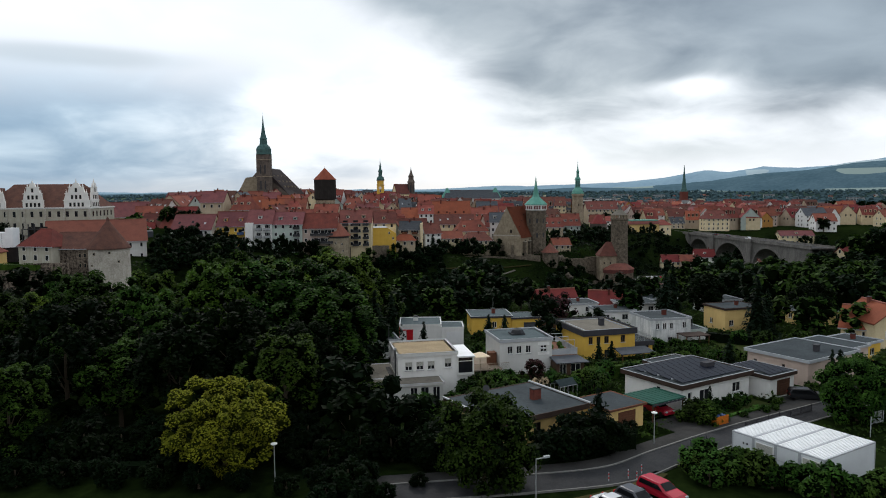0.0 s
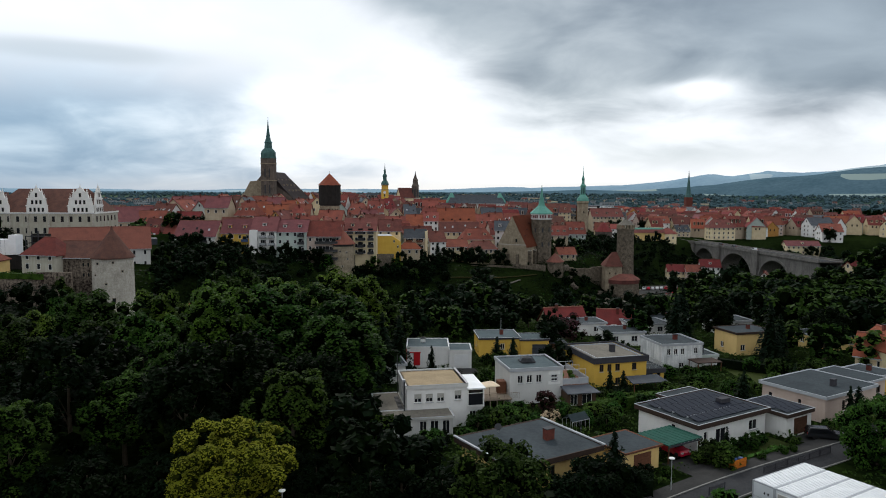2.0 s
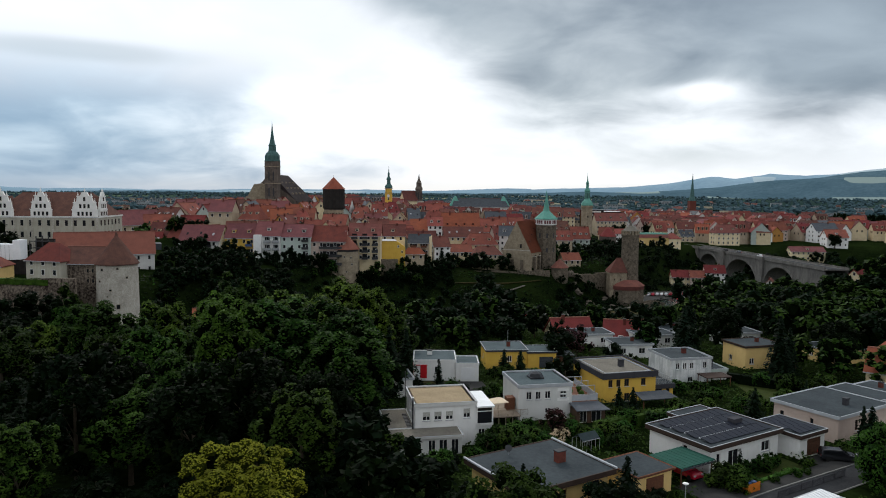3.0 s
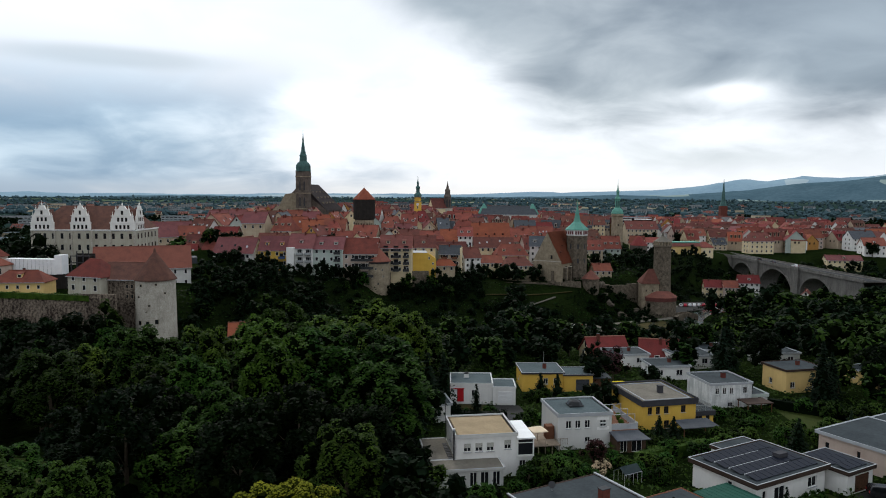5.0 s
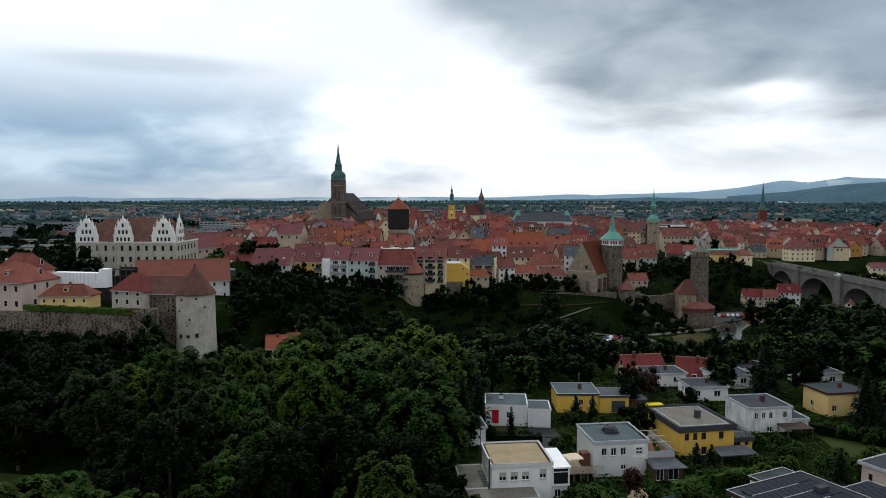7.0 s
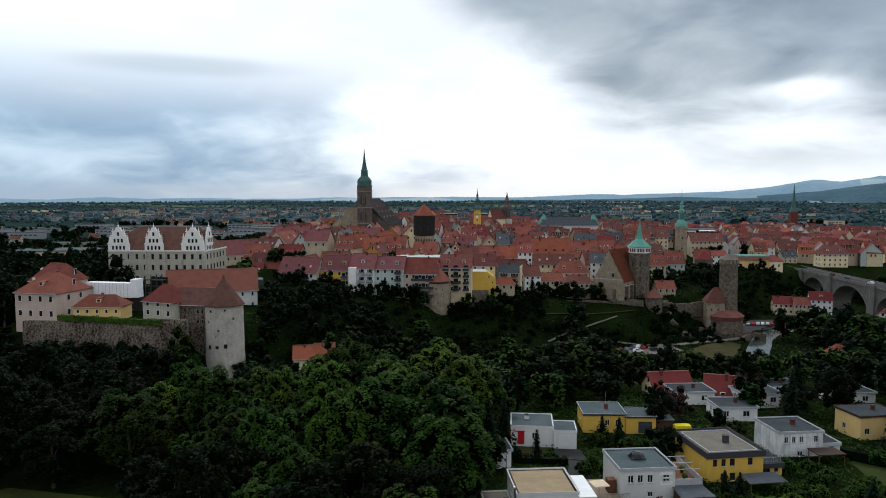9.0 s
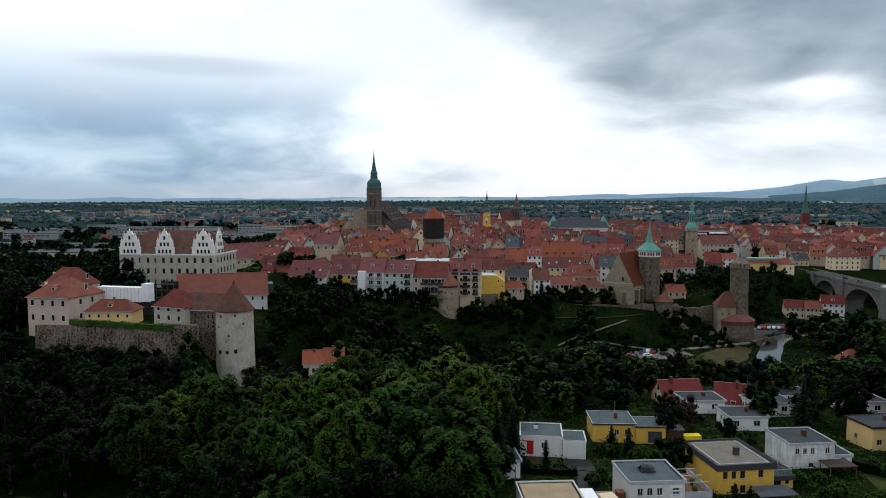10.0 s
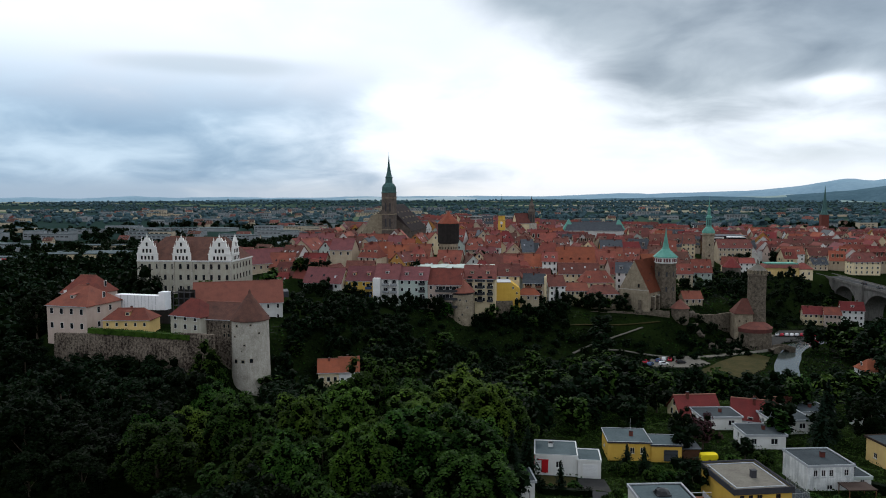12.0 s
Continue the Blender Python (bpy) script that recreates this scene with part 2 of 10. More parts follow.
M["tile_crimson"] = material("crimson_red_tiles", (0.185, 0.038, 0.036), (0.115, 0.028, 0.028), 0.4, 0.75, 0.5, 3, vary=0.1, fine=0.2, rows=3.2, island=0.18)
M["slate"] = material("dark_slate_roof", (0.075, 0.085, 0.095), (0.045, 0.05, 0.06), 0.6, 0.6, 0.4, 4, vary=0.2, rows=3.2)
M["church_roof"] = material("dark_brown_church_tiles", (0.075, 0.06, 0.06), (0.045, 0.04, 0.042), 0.3, 0.85, 0.4, 3, fine=0.3, rows=2.5)
M["copper"] = material("green_copper_patina", (0.13, 0.32, 0.26), (0.08, 0.22, 0.18), 0.5, 0.7, 0.2, 3, streak=0.4)
M["copper_dark"] = material("dark_copper_patina", (0.075, 0.15, 0.14), (0.04, 0.08, 0.08), 0.5, 0.7, 0.2, 3, streak=0.4)
M["bitumen"] = material("grey_bitumen_roofing", (0.045, 0.056, 0.062), (0.024, 0.031, 0.036), 0.25, 0.8, 0.3, 10, fine=0.4)
M["bitumen_green"] = material("blue_grey_bitumen_roofing", (0.072, 0.097, 0.105), (0.042, 0.06, 0.067), 0.25, 0.8, 0.3, 10, fine=0.4)
M["gravel"] = material("brown_gravel_roofing", (0.33, 0.26, 0.165), (0.23, 0.18, 0.115), 0.5, 0.95, 0.7, 25, fine=0.5)
M["gravel_grey"] = material("grey_brown_gravel_roofing", (0.17, 0.16, 0.135), (0.11, 0.1, 0.085), 0.4, 0.95, 0.7, 25, fine=0.5)
M["coping"] = material("pale_metal_coping", (0.4, 0.42, 0.44), (0.3, 0.32, 0.34), 0.6, 0.5, fine=0.2)
M["fascia_dark"] = material("dark_fascia_board", (0.055, 0.055, 0.062), (0.035, 0.035, 0.04), 0.7, 0.6, fine=0.3)
M["fascia_brown"] = material("dark_brown_fascia_board", (0.06, 0.04, 0.032), (0.035, 0.025, 0.02), 0.7, 0.6, fine=0.3)
M["frame"] = material("white_window_frame", (0.72, 0.72, 0.70), (0.6, 0.6, 0.58), 1, 0.5)
M["frame_dark"] = material("brown_window_frame", (0.10, 0.06, 0.04), (0.06, 0.04, 0.03), 1, 0.6)
M["glass"] = glass_material("dark_window_glass", (0.016, 0.018, 0.021))
M["shutter"] = material("grey_roller_shutter", (0.42, 0.42, 0.38), (0.36, 0.36, 0.33), 1, 0.7)
M["door_red"] = material("red_painted_door", (0.48, 0.02, 0.025), (0.38, 0.015, 0.02), 1, 0.5)
M["door_white"] = material("white_garage_door", (0.72, 0.73, 0.73), (0.62, 0.63, 0.63), 1, 0.5)
M["wood_dark"] = material("dark_stained_wood", (0.10, 0.05, 0.03), (0.055, 0.03, 0.02), 2, 0.7, 0.3, 12)
M["wood_brown"] = material("brown_garage_wood", (0.16, 0.07, 0.04), (0.10, 0.045, 0.028), 2, 0.7, 0.3, 12)
M["wood_deck"] = material("grey_weathered_decking", (0.27, 0.22, 0.17), (0.18, 0.15, 0.115), 1.5, 0.85, 0.3, 10)
M["brick"] = material("dark_red_chimney_brick", (0.15, 0.045, 0.035), (0.08, 0.03, 0.024), 2, 0.9, 0.6, 8, vary=0.2)
M["asphalt"] = material("damp_grey_asphalt", (0.034, 0.036, 0.039), (0.018, 0.019, 0.021), 0.3, 0.75, 0.4, 30, fine=0.4)
M["pavement"] = material("grey_concrete_paving", (0.04, 0.04, 0.039), (0.024, 0.024, 0.0235), 0.5, 0.85, 0.4, 12, fine=0.4)
M["kerb"] = material("pale_granite_kerb", (0.2, 0.2, 0.19), (0.12, 0.12, 0.115), 1.5, 0.85, 0.3, 12)
M["concrete"] = material("weathered_grey_concrete", (0.165, 0.16, 0.15), (0.08, 0.078, 0.073), 0.2, 0.9, 0.4, 2, fine=0.3, streak=0.7)
M["metal"] = material("galvanised_steel", (0.42, 0.44, 0.45), (0.32, 0.34, 0.35), 1, 0.45, metal=0.6)
M["metal_dark"] = material("dark_painted_metal", (0.05, 0.052, 0.055), (0.035, 0.036, 0.04), 1, 0.5)
M["container"] = material("white_container_panel", (0.62, 0.65, 0.67), (0.54, 0.57, 0.59), 0.5, 0.6, fine=0.15, streak=0.15)
M["container_roof"] = material("white_corrugated_sheet", (0.74, 0.76, 0.77), (0.60, 0.62, 0.63), 0.9, 0.5, fine=0.25)
M["solar"] = material("dark_blue_solar_cells", (0.009, 0.012, 0.022), (0.006, 0.008, 0.014), 0.8, 0.4, spec=0.1)
M["green_roof"] = material("dark_green_carport_sheet", (0.016, 0.075, 0.056), (0.011, 0.05, 0.038), 0.6, 0.6, fine=0.2)
M["orange"] = material("orange_painted_board", (0.55, 0.17, 0.02), (0.42, 0.12, 0.02), 1, 0.7)
M["sand_cloth"] = material("sand_coloured_canvas", (0.72, 0.60, 0.44), (0.62, 0.51, 0.37), 1, 0.9)
M["yellow_paint"] = material("bright_yellow_plastic", (0.80, 0.66, 0.02), (0.68, 0.54, 0.02), 1, 0.5)
M["bark"] = material("dark_grey_bark", (0.085, 0.068, 0.05), (0.05, 0.04, 0.03), 2, 0.95, 0.6, 8)
M["black_timber"] = material("black_tower_boarding", (0.030, 0.027, 0.025), (0.018, 0.017, 0.016), 0.5, 0.9, 0.3, 4, streak=0.5)
M["rubber"] = material("black_tyre_rubber", (0.02, 0.02, 0.02), (0.014, 0.014, 0.014), 2, 0.9)
M["water"] = material("still_grey_river_water", (0.05, 0.06, 0.055), (0.035, 0.045, 0.04), 0.05, 0.12, 0.08, 1.2, spec=0.4)
M["lamp_glass"] = material("white_lamp_shade", (0.78, 0.78, 0.76), (0.70, 0.70, 0.68), 2, 0.4)
M["white_sheet"] = material("white_truck_tarpaulin", (0.78, 0.80, 0.82), (0.66, 0.68, 0.70), 0.5, 0.6)
for nm, c in (("car_red", (0.36, 0.012, 0.03)), ("car_black", (0.016, 0.017, 0.02)), ("car_silver", (0.52, 0.54, 0.56)), ("car_white", (0.74, 0.75, 0.76)), ("car_grey", (0.06, 0.065, 0.075)), ("car_blue", (0.05, 0.09, 0.2))):
    M[nm] = material(nm + "_paint", c, tuple(v * 0.85 for v in c), 0.5, 0.25, spec=0.4)
M["leaf"] = leaf_material("maple_leaves", (0.006, 0.018, 0.003), (0.040, 0.078, 0.011), 0.45, 0.03)
# brighter copy of the maple leaves, light put into the colour
M["leaf_lit"] = leaf_material("maple_leaves_painted_lit", (0.013, 0.034, 0.004), (0.078, 0.138, 0.016), 0.3, 0.03)
# solid crown cores, coloured dark to paint the shade between leaves
M["core_bright"] = material("yellow_green_core_painted_shade", (0.022, 0.028, 0.004), (0.012, 0.016, 0.003), 1.5, 1.0, spec=0.0)
M["core_mid"] = material("green_core_painted_shade", (0.01, 0.022, 0.005), (0.005, 0.01, 0.003), 1.5, 1.0, spec=0.0)
# rain-streaked panels of distant blocks, greyed bluish to paint haze
M["far_block"] = material("weathered_haze_grey_panel_wall", (0.30, 0.32, 0.33), (0.20, 0.215, 0.225), 0.1, 0.9, fine=0.2, streak=0.3)
# blackish leaf copy with the deep shade of woods and slopes painted in
M["leaf_dark"] = leaf_material("leaves_painted_shade", (0.002, 0.005, 0.002), (0.0055, 0.0122, 0.004), 0.3)
M["leaf_bright"] = leaf_material("yellow_green_leaves", (0.07, 0.09, 0.007), (0.19, 0.215, 0.018), 0.05)
M["leaf_mid"] = leaf_material("fresh_green_leaves", (0.022, 0.05, 0.009), (0.064, 0.115, 0.021), 0.2)
# leaves of distant belts, greyed a little bluish to paint haze
M["leaf_far"] = leaf_material("far_leaves_haze_tint", (0.010, 0.021, 0.013), (0.026, 0.044, 0.026), 0.3)
M["needle"] = leaf_material("conifer_needles", (0.003, 0.008, 0.004), (0.009, 0.018, 0.009), 0.25)
M["leaf_purple"] = leaf_material("purple_plum_leaves", (0.022, 0.010, 0.013), (0.05, 0.02, 0.026), 0.2)
M["leaf_tan"] = leaf_material("dry_cream_plumes", (0.30, 0.24, 0.15), (0.45, 0.37, 0.24), 0.1)
# near-black core lobes: the crown's inner shade as plain colour
M["leaf_core"] = material("crown_core_painted_shade", (0.0035, 0.0075, 0.002), (0.0015, 0.003, 0.001), 1.5, 1.0, spec=0.0)
M["grass_tall"] = leaf_material("dry_meadow_grass", (0.10, 0.085, 0.03), (0.18, 0.14, 0.05), 0.2)
# distance haze is mixed into this blue-green
M["far_wood"] = material("far_woods_haze_tint", (0.058, 0.095, 0.108), (0.034, 0.06, 0.07), 0.01, 1.0, fine=0.4, spec=0.0)


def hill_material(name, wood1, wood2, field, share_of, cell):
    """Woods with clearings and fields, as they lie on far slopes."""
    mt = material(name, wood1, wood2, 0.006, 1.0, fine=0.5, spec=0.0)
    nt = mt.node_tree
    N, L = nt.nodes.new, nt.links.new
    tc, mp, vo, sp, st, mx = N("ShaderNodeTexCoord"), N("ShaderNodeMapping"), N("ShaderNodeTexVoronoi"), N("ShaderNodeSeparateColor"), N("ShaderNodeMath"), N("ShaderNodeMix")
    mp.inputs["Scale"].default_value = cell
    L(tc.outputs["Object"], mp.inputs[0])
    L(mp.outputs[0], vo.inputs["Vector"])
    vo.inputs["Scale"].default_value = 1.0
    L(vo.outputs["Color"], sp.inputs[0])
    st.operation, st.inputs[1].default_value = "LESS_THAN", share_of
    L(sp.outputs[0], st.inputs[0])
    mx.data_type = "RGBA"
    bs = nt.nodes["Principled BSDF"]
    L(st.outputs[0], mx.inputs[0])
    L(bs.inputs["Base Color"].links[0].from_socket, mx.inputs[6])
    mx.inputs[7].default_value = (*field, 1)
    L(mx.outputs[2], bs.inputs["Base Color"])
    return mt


# the blue of both ranges is distance haze put into the colours
M["hill_far"] = hill_material("far_hills_painted_haze", (0.21, 0.31, 0.38), (0.16, 0.25, 0.32), (0.30, 0.38, 0.42), 0.12, (0.0028, 0.0028, 0.03))
M["hill_mid"] = hill_material("wooded_hills_painted_haze", (0.075, 0.125, 0.155), (0.045, 0.085, 0.11), (0.20, 0.26, 0.25), 0.2, (0.0032, 0.0032, 0.045))


def ground_material():
    mt = bpy.data.materials.new("meadow_fields_and_woods")
    mt.use_nodes = True
    nt = mt.node_tree
    N, L = nt.nodes.new, nt.links.new
    bs = nt.nodes["Principled BSDF"]
    tc = N("ShaderNodeTexCoord")
    mp = N("ShaderNodeMapping")
    mp.inputs["Scale"].default_value = (0.0022, 0.0040, 0.0)
    mp.inputs["Rotation"].default_value = (0, 0, 0.2)
    L(tc.outputs["Object"], mp.inputs[0])
    vo = N("ShaderNodeTexVoronoi")
    vo.inputs["Scale"].default_value = 1.0
    L(mp.outputs[0], vo.inputs["Vector"])
    cr = N("ShaderNodeValToRGB")
    cr.color_ramp.interpolation = "CONSTANT"
    # far fields and woods, their bluish tint standing for haze
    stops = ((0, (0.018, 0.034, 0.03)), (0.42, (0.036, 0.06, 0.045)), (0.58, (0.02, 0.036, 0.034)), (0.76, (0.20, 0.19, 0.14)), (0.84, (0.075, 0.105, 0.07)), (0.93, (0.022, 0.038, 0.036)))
    for i, (p, c) in enumerate(stops):
        e = cr.color_ramp.elements[i] if i < 2 else cr.color_ramp.elements.new(p)
        e.position, e.color = p, (*c, 1)
    sp = N("ShaderNodeSeparateColor")
    L(vo.outputs["Color"], sp.inputs[0])
    L(sp.outputs[0], cr.inputs[0])
    n1, n2 = N("ShaderNodeTexNoise"), N("ShaderNodeTexNoise")
    for n, s in ((n1, 0.06), (n2, 0.9)):
        n.inputs["Scale"].default_value, n.inputs["Detail"].default_value = s, 8
        L(tc.outputs["Object"], n.inputs["Vector"])
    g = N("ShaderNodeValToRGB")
    # grass held near black: shade under trees and shrubs is in the colour
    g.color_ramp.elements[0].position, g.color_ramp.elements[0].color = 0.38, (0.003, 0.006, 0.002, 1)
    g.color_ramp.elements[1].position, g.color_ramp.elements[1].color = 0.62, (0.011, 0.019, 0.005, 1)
    av = N("ShaderNodeMix")
    av.data_type = "FLOAT"
    av.inputs[0].default_value = 0.5
    L(n1.outputs[0], av.inputs[2])
    L(n2.outputs[0], av.inputs[3])
    L(av.outputs[0], g.inputs[0])
    se = N("ShaderNodeSeparateXYZ")
    L(tc.outputs["Object"], se.inputs[0])
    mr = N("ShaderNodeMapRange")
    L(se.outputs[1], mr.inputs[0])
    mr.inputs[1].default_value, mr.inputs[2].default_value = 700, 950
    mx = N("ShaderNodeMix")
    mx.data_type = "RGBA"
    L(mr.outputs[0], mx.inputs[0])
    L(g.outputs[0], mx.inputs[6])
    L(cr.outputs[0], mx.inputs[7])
    L(mx.outputs[2], bs.inputs["Base Color"])
    bs.inputs["Roughness"].default_value = 0.95
    bs.inputs["Specular IOR Level"].default_value = 0.0
    bp = N("ShaderNodeBump")
    bp.inputs["Strength"].default_value, bp.inputs["Distance"].default_value = 0.6, 0.2
    L(n2.outputs[0], bp.inputs["Height"])
    L(bp.outputs[0], bs.inputs["Normal"])
    return mt


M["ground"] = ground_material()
M["lawn"] = material("mown_lawn", (0.034, 0.046, 0.010), (0.02, 0.029, 0.007), 0.4, 0.95, 0.5, 20, fine=0.5)
M["meadow"] = material("dry_yellow_meadow", (0.06, 0.046, 0.018), (0.02, 0.026, 0.008), 0.15, 0.95, 0.5, 8, fine=0.5)
M["rock"] = material("grey_brown_granite_rock", (0.15, 0.125, 0.10), (0.06, 0.052, 0.045), 0.3, 0.95, 0.8, 1.2, fine=0.5)


# ------------------------------------------------------------ building blocks
def box(bm, x0, y0, z0, x1, y1, z1, mi=0):
    v = [bm.verts.new(p) for p in ((x0, y0, z0), (x1, y0, z0), (x1, y1, z0), (x0, y1, z0), (x0, y0, z1), (x1, y0, z1), (x1, y1, z1), (x0, y1, z1))]
    for f in ((3, 2, 1, 0), (4, 5, 6, 7), (0, 1, 5, 4), (1, 2, 6, 5), (2, 3, 7, 6), (3, 0, 4, 7)):
        bm.faces.new([v[i] for i in f]).material_index = mi


def prism(bm, pts, z0, z1, mi=0):
    """A solid over a polygon given counter-clockwise."""
    lo, hi = [bm.verts.new((*p[:2], z0)) for p in pts], [bm.verts.new((*p[:2], z1)) for p in pts]
    n = len(pts)
    bm.faces.new(lo[::-1]).material_index = mi
    bm.faces.new(hi).material_index = mi
    for i in range(n):
        bm.faces.new((lo[i], lo[(i + 1) % n], hi[(i + 1) % n], hi[i])).material_index = mi


def lathe(bm, prof, n=16, cx=0, cy=0, turn=0.0, mi=0, cap=True):
    """A turned body: prof gives (radius, height) from the bottom up."""
    rings = []
    for r, z in prof:
        if r < 1e-4:
            rings.append([bm.verts.new((cx, cy, z))])
        else:
            rings.append([bm.verts.new((cx + r * math.cos(turn + 2 * math.pi * i / n), cy + r * math.sin(turn + 2 * math.pi * i / n), z)) for i in range(n)])
    for a, b in zip(rings, rings[1:]):
        for i in range(n):
            j = (i + 1) % n
            if len(a) > 1 and len(b) > 1:
                f = (a[i], a[j], b[j], b[i])
            elif len(a) > 1:
                f = (a[i], a[j], b[0])
            else:
                f = (a[0], b[j], b[i])
            bm.faces.new(f).material_index = mi
    if cap and len(rings[0]) > 1:
        bm.faces.new(rings[0][::-1]).material_index = mi
    if cap and len(rings[-1]) > 1:
        bm.faces.new(rings[-1]).material_index = mi


def mesh_of(name, bm, *mats):
    me = bpy.data.meshes.new(name)
    bm.to_mesh(me)
    bm.free()
    for m in mats:
        me.materials.append(m)
    return me


def part(name, bm, mats, parent, label="", smooth=False):
    mats = mats if isinstance(mats, (list, tuple)) else (mats,)
    me = mesh_of(name, bm, *mats)
    if smooth:
        me.polygons.foreach_set("use_smooth", [True] * len(me.polygons))
    ob = new(name, me)
    ob.parent = parent
    return tagged(ob, label)


def share(name, me, parent, m):
    ob = new(name, me)
    ob.parent = parent
    ob.matrix_basis = m
    return ob


def thing(name, x, y, z, rz=0.0, label="", category="", group="", kind=""):
    ob = new(name)
    ob.empty_display_size = 0.5
    ob.matrix_basis = pose(x, y, z, 0, 0, rz)
    return tagged(ob, label, category, group, kind)


def structure(name, bm, mats, label="", category="", smooth=False):
    ob = part(name, bm, mats, None, label, smooth)
    return tagged(ob, label, category, "", "structure")


def wall_run(bm, a, b, z0, z1, th, holes=()):
    """A wall from a to b with its outside on the right of that line, holes (u0, u1, v0, v1) cut through."""
    ax, ay = a
    bx, by = b
    ln = math.hypot(bx - ax, by - ay)
    ux, uy = (bx - ax) / ln, (by - ay) / ln
    nx, ny = -uy * th, ux * th
    us = sorted({0.0, ln, *[h[0] for h in holes], *[h[1] for h in holes]})
    vs = sorted({z0, z1, *[h[2] for h in holes], *[h[3] for h in holes]})
    nu, nv = len(us) - 1, len(vs) - 1

    def solid(i, j):
        if not (0 <= i < nu and 0 <= j < nv):
            return False
        um, vm = (us[i] + us[i + 1]) / 2, (vs[j] + vs[j + 1]) / 2
        return not any(h[0] < um < h[1] and h[2] < vm < h[3] for h in holes)

    made = {}

    def at(i, j, k):
        if (i, j, k) not in made:
            made[i, j, k] = bm.verts.new((ax + ux * us[i] + nx * k, ay + uy * us[i] + ny * k, vs[j]))
        return made[i, j, k]

    for i in range(nu):
        for j in range(nv):
            if not solid(i, j):
                continue
            bm.faces.new((at(i, j, 0), at(i + 1, j, 0), at(i + 1, j + 1, 0), at(i, j + 1, 0)))
            bm.faces.new((at(i, j, 1), at(i, j + 1, 1), at(i + 1, j + 1, 1), at(i + 1, j, 1)))
            for di, dj, p, q in ((-1, 0, (i, j + 1), (i, j)), (1, 0, (i + 1, j), (i + 1, j + 1)), (0, -1, (i, j), (i + 1, j)), (0, 1, (i + 1, j + 1), (i, j + 1))):
                if not solid(i + di, j + dj):
                    bm.faces.new((at(*p, 1), at(*q, 1), at(*q, 0), at(*p, 0)))


WIN = {}


def window_mesh(w, h, frame_mat, pane_mat, mullion=1, bar=0.07):
    """A framed window w by h with its lower left corner at the origin, facing -y."""
    key = ("w", round(w, 2), round(h, 2), frame_mat.name, pane_mat.name, mullion)
    if key not in WIN:
        bm = bmesh.new()
        box(bm, 0, 0, 0, w, 0.08, bar)
        box(bm, 0, 0, h - bar, w, 0.08, h)
        for k in range(mullion + 2):
            x = (w - bar) * k / (mullion + 1)
            box(bm, x, 0.002, bar, x + bar, 0.078, h - bar)
        fr = mesh_of("window", bm, frame_mat)
        bm = bmesh.new()
        box(bm, bar * 0.6, 0.035, bar * 0.6, w - bar * 0.6, 0.055, h - bar * 0.6)
        WIN[key] = (fr, mesh_of("pane", bm, pane_mat))
    return WIN[key]


def sill_mesh(w):
    key = ("s", round(w, 2))
    if key not in WIN:
        bm = bmesh.new()
        box(bm, -0.06, -0.16, -0.06, w + 0.06, 0.1, -0.004)
        WIN[key] = mesh_of("sill", bm, M["coping"])
    return WIN[key]


def set_window(parent, a, b, u0, v0, w, h, frame_mat=None, pane_mat=None, mullion=1, depth=0.1, sill=True, shutter=0.0):
    """Puts a window into the hole at u0, v0 of the wall that runs from a to b."""
    fr, pn = window_mesh(w, h, frame_mat or M["frame"], pane_mat or M["glass"], mullion)
    ang = math.atan2(b[1] - a[1], b[0] - a[0])
    m = Matrix.Translation((a[0], a[1], v0)) @ Matrix.Rotation(ang, 4, "Z") @ Matrix.Translation((u0, depth, 0))
    ob = share("window", fr, parent, m)
    share("pane", pn, ob, Matrix.Identity(4))
    if sill:
        share("sill", sill_mesh(w), ob, Matrix.Translation((0, -depth + 0.02, 0)))
    if shutter:
        key = ("sh", round(w, 2), round(h * shutter, 2))
        if key not in WIN:
            bm = bmesh.new()
            n = max(3, int(h * shutter / 0.12))
            for k in range(n):
                box(bm, 0.03, -0.03, h - (k + 1) * h * shutter / n + 0.012, w - 0.03, -0.008, h - k * h * shutter / n)
            WIN[key] = mesh_of("shutter", bm, M["shutter"])
        share("shutter", WIN[key], ob, Matrix.Identity(4))
    return ob


FAR = {}


def far_window(w, h, mat=None):
    """One small window for a building seen from far: frame and pane, standing 4 cm proud of the wall."""
    mat = mat or M["frame"]
    key = (round(w, 2), round(h, 2), mat.name)
    if key not in FAR:
        bm = bmesh.new()
        box(bm, -w / 2, -0.06, 0, w / 2, 0.05, h)
        box(bm, -w / 2 + 0.1, -0.085, 0.1, w / 2 - 0.1, 0.0, h - 0.1, 1)
        FAR[key] = mesh_of("window", bm, mat, M["glass"])
    return FAR[key]


# ------------------------------------------------------------ ground
def sm(a, b, v):
    t = np.clip((v - a) / (b - a), 0.0, 1.0)
    return t * t * (3 - 2 * t)


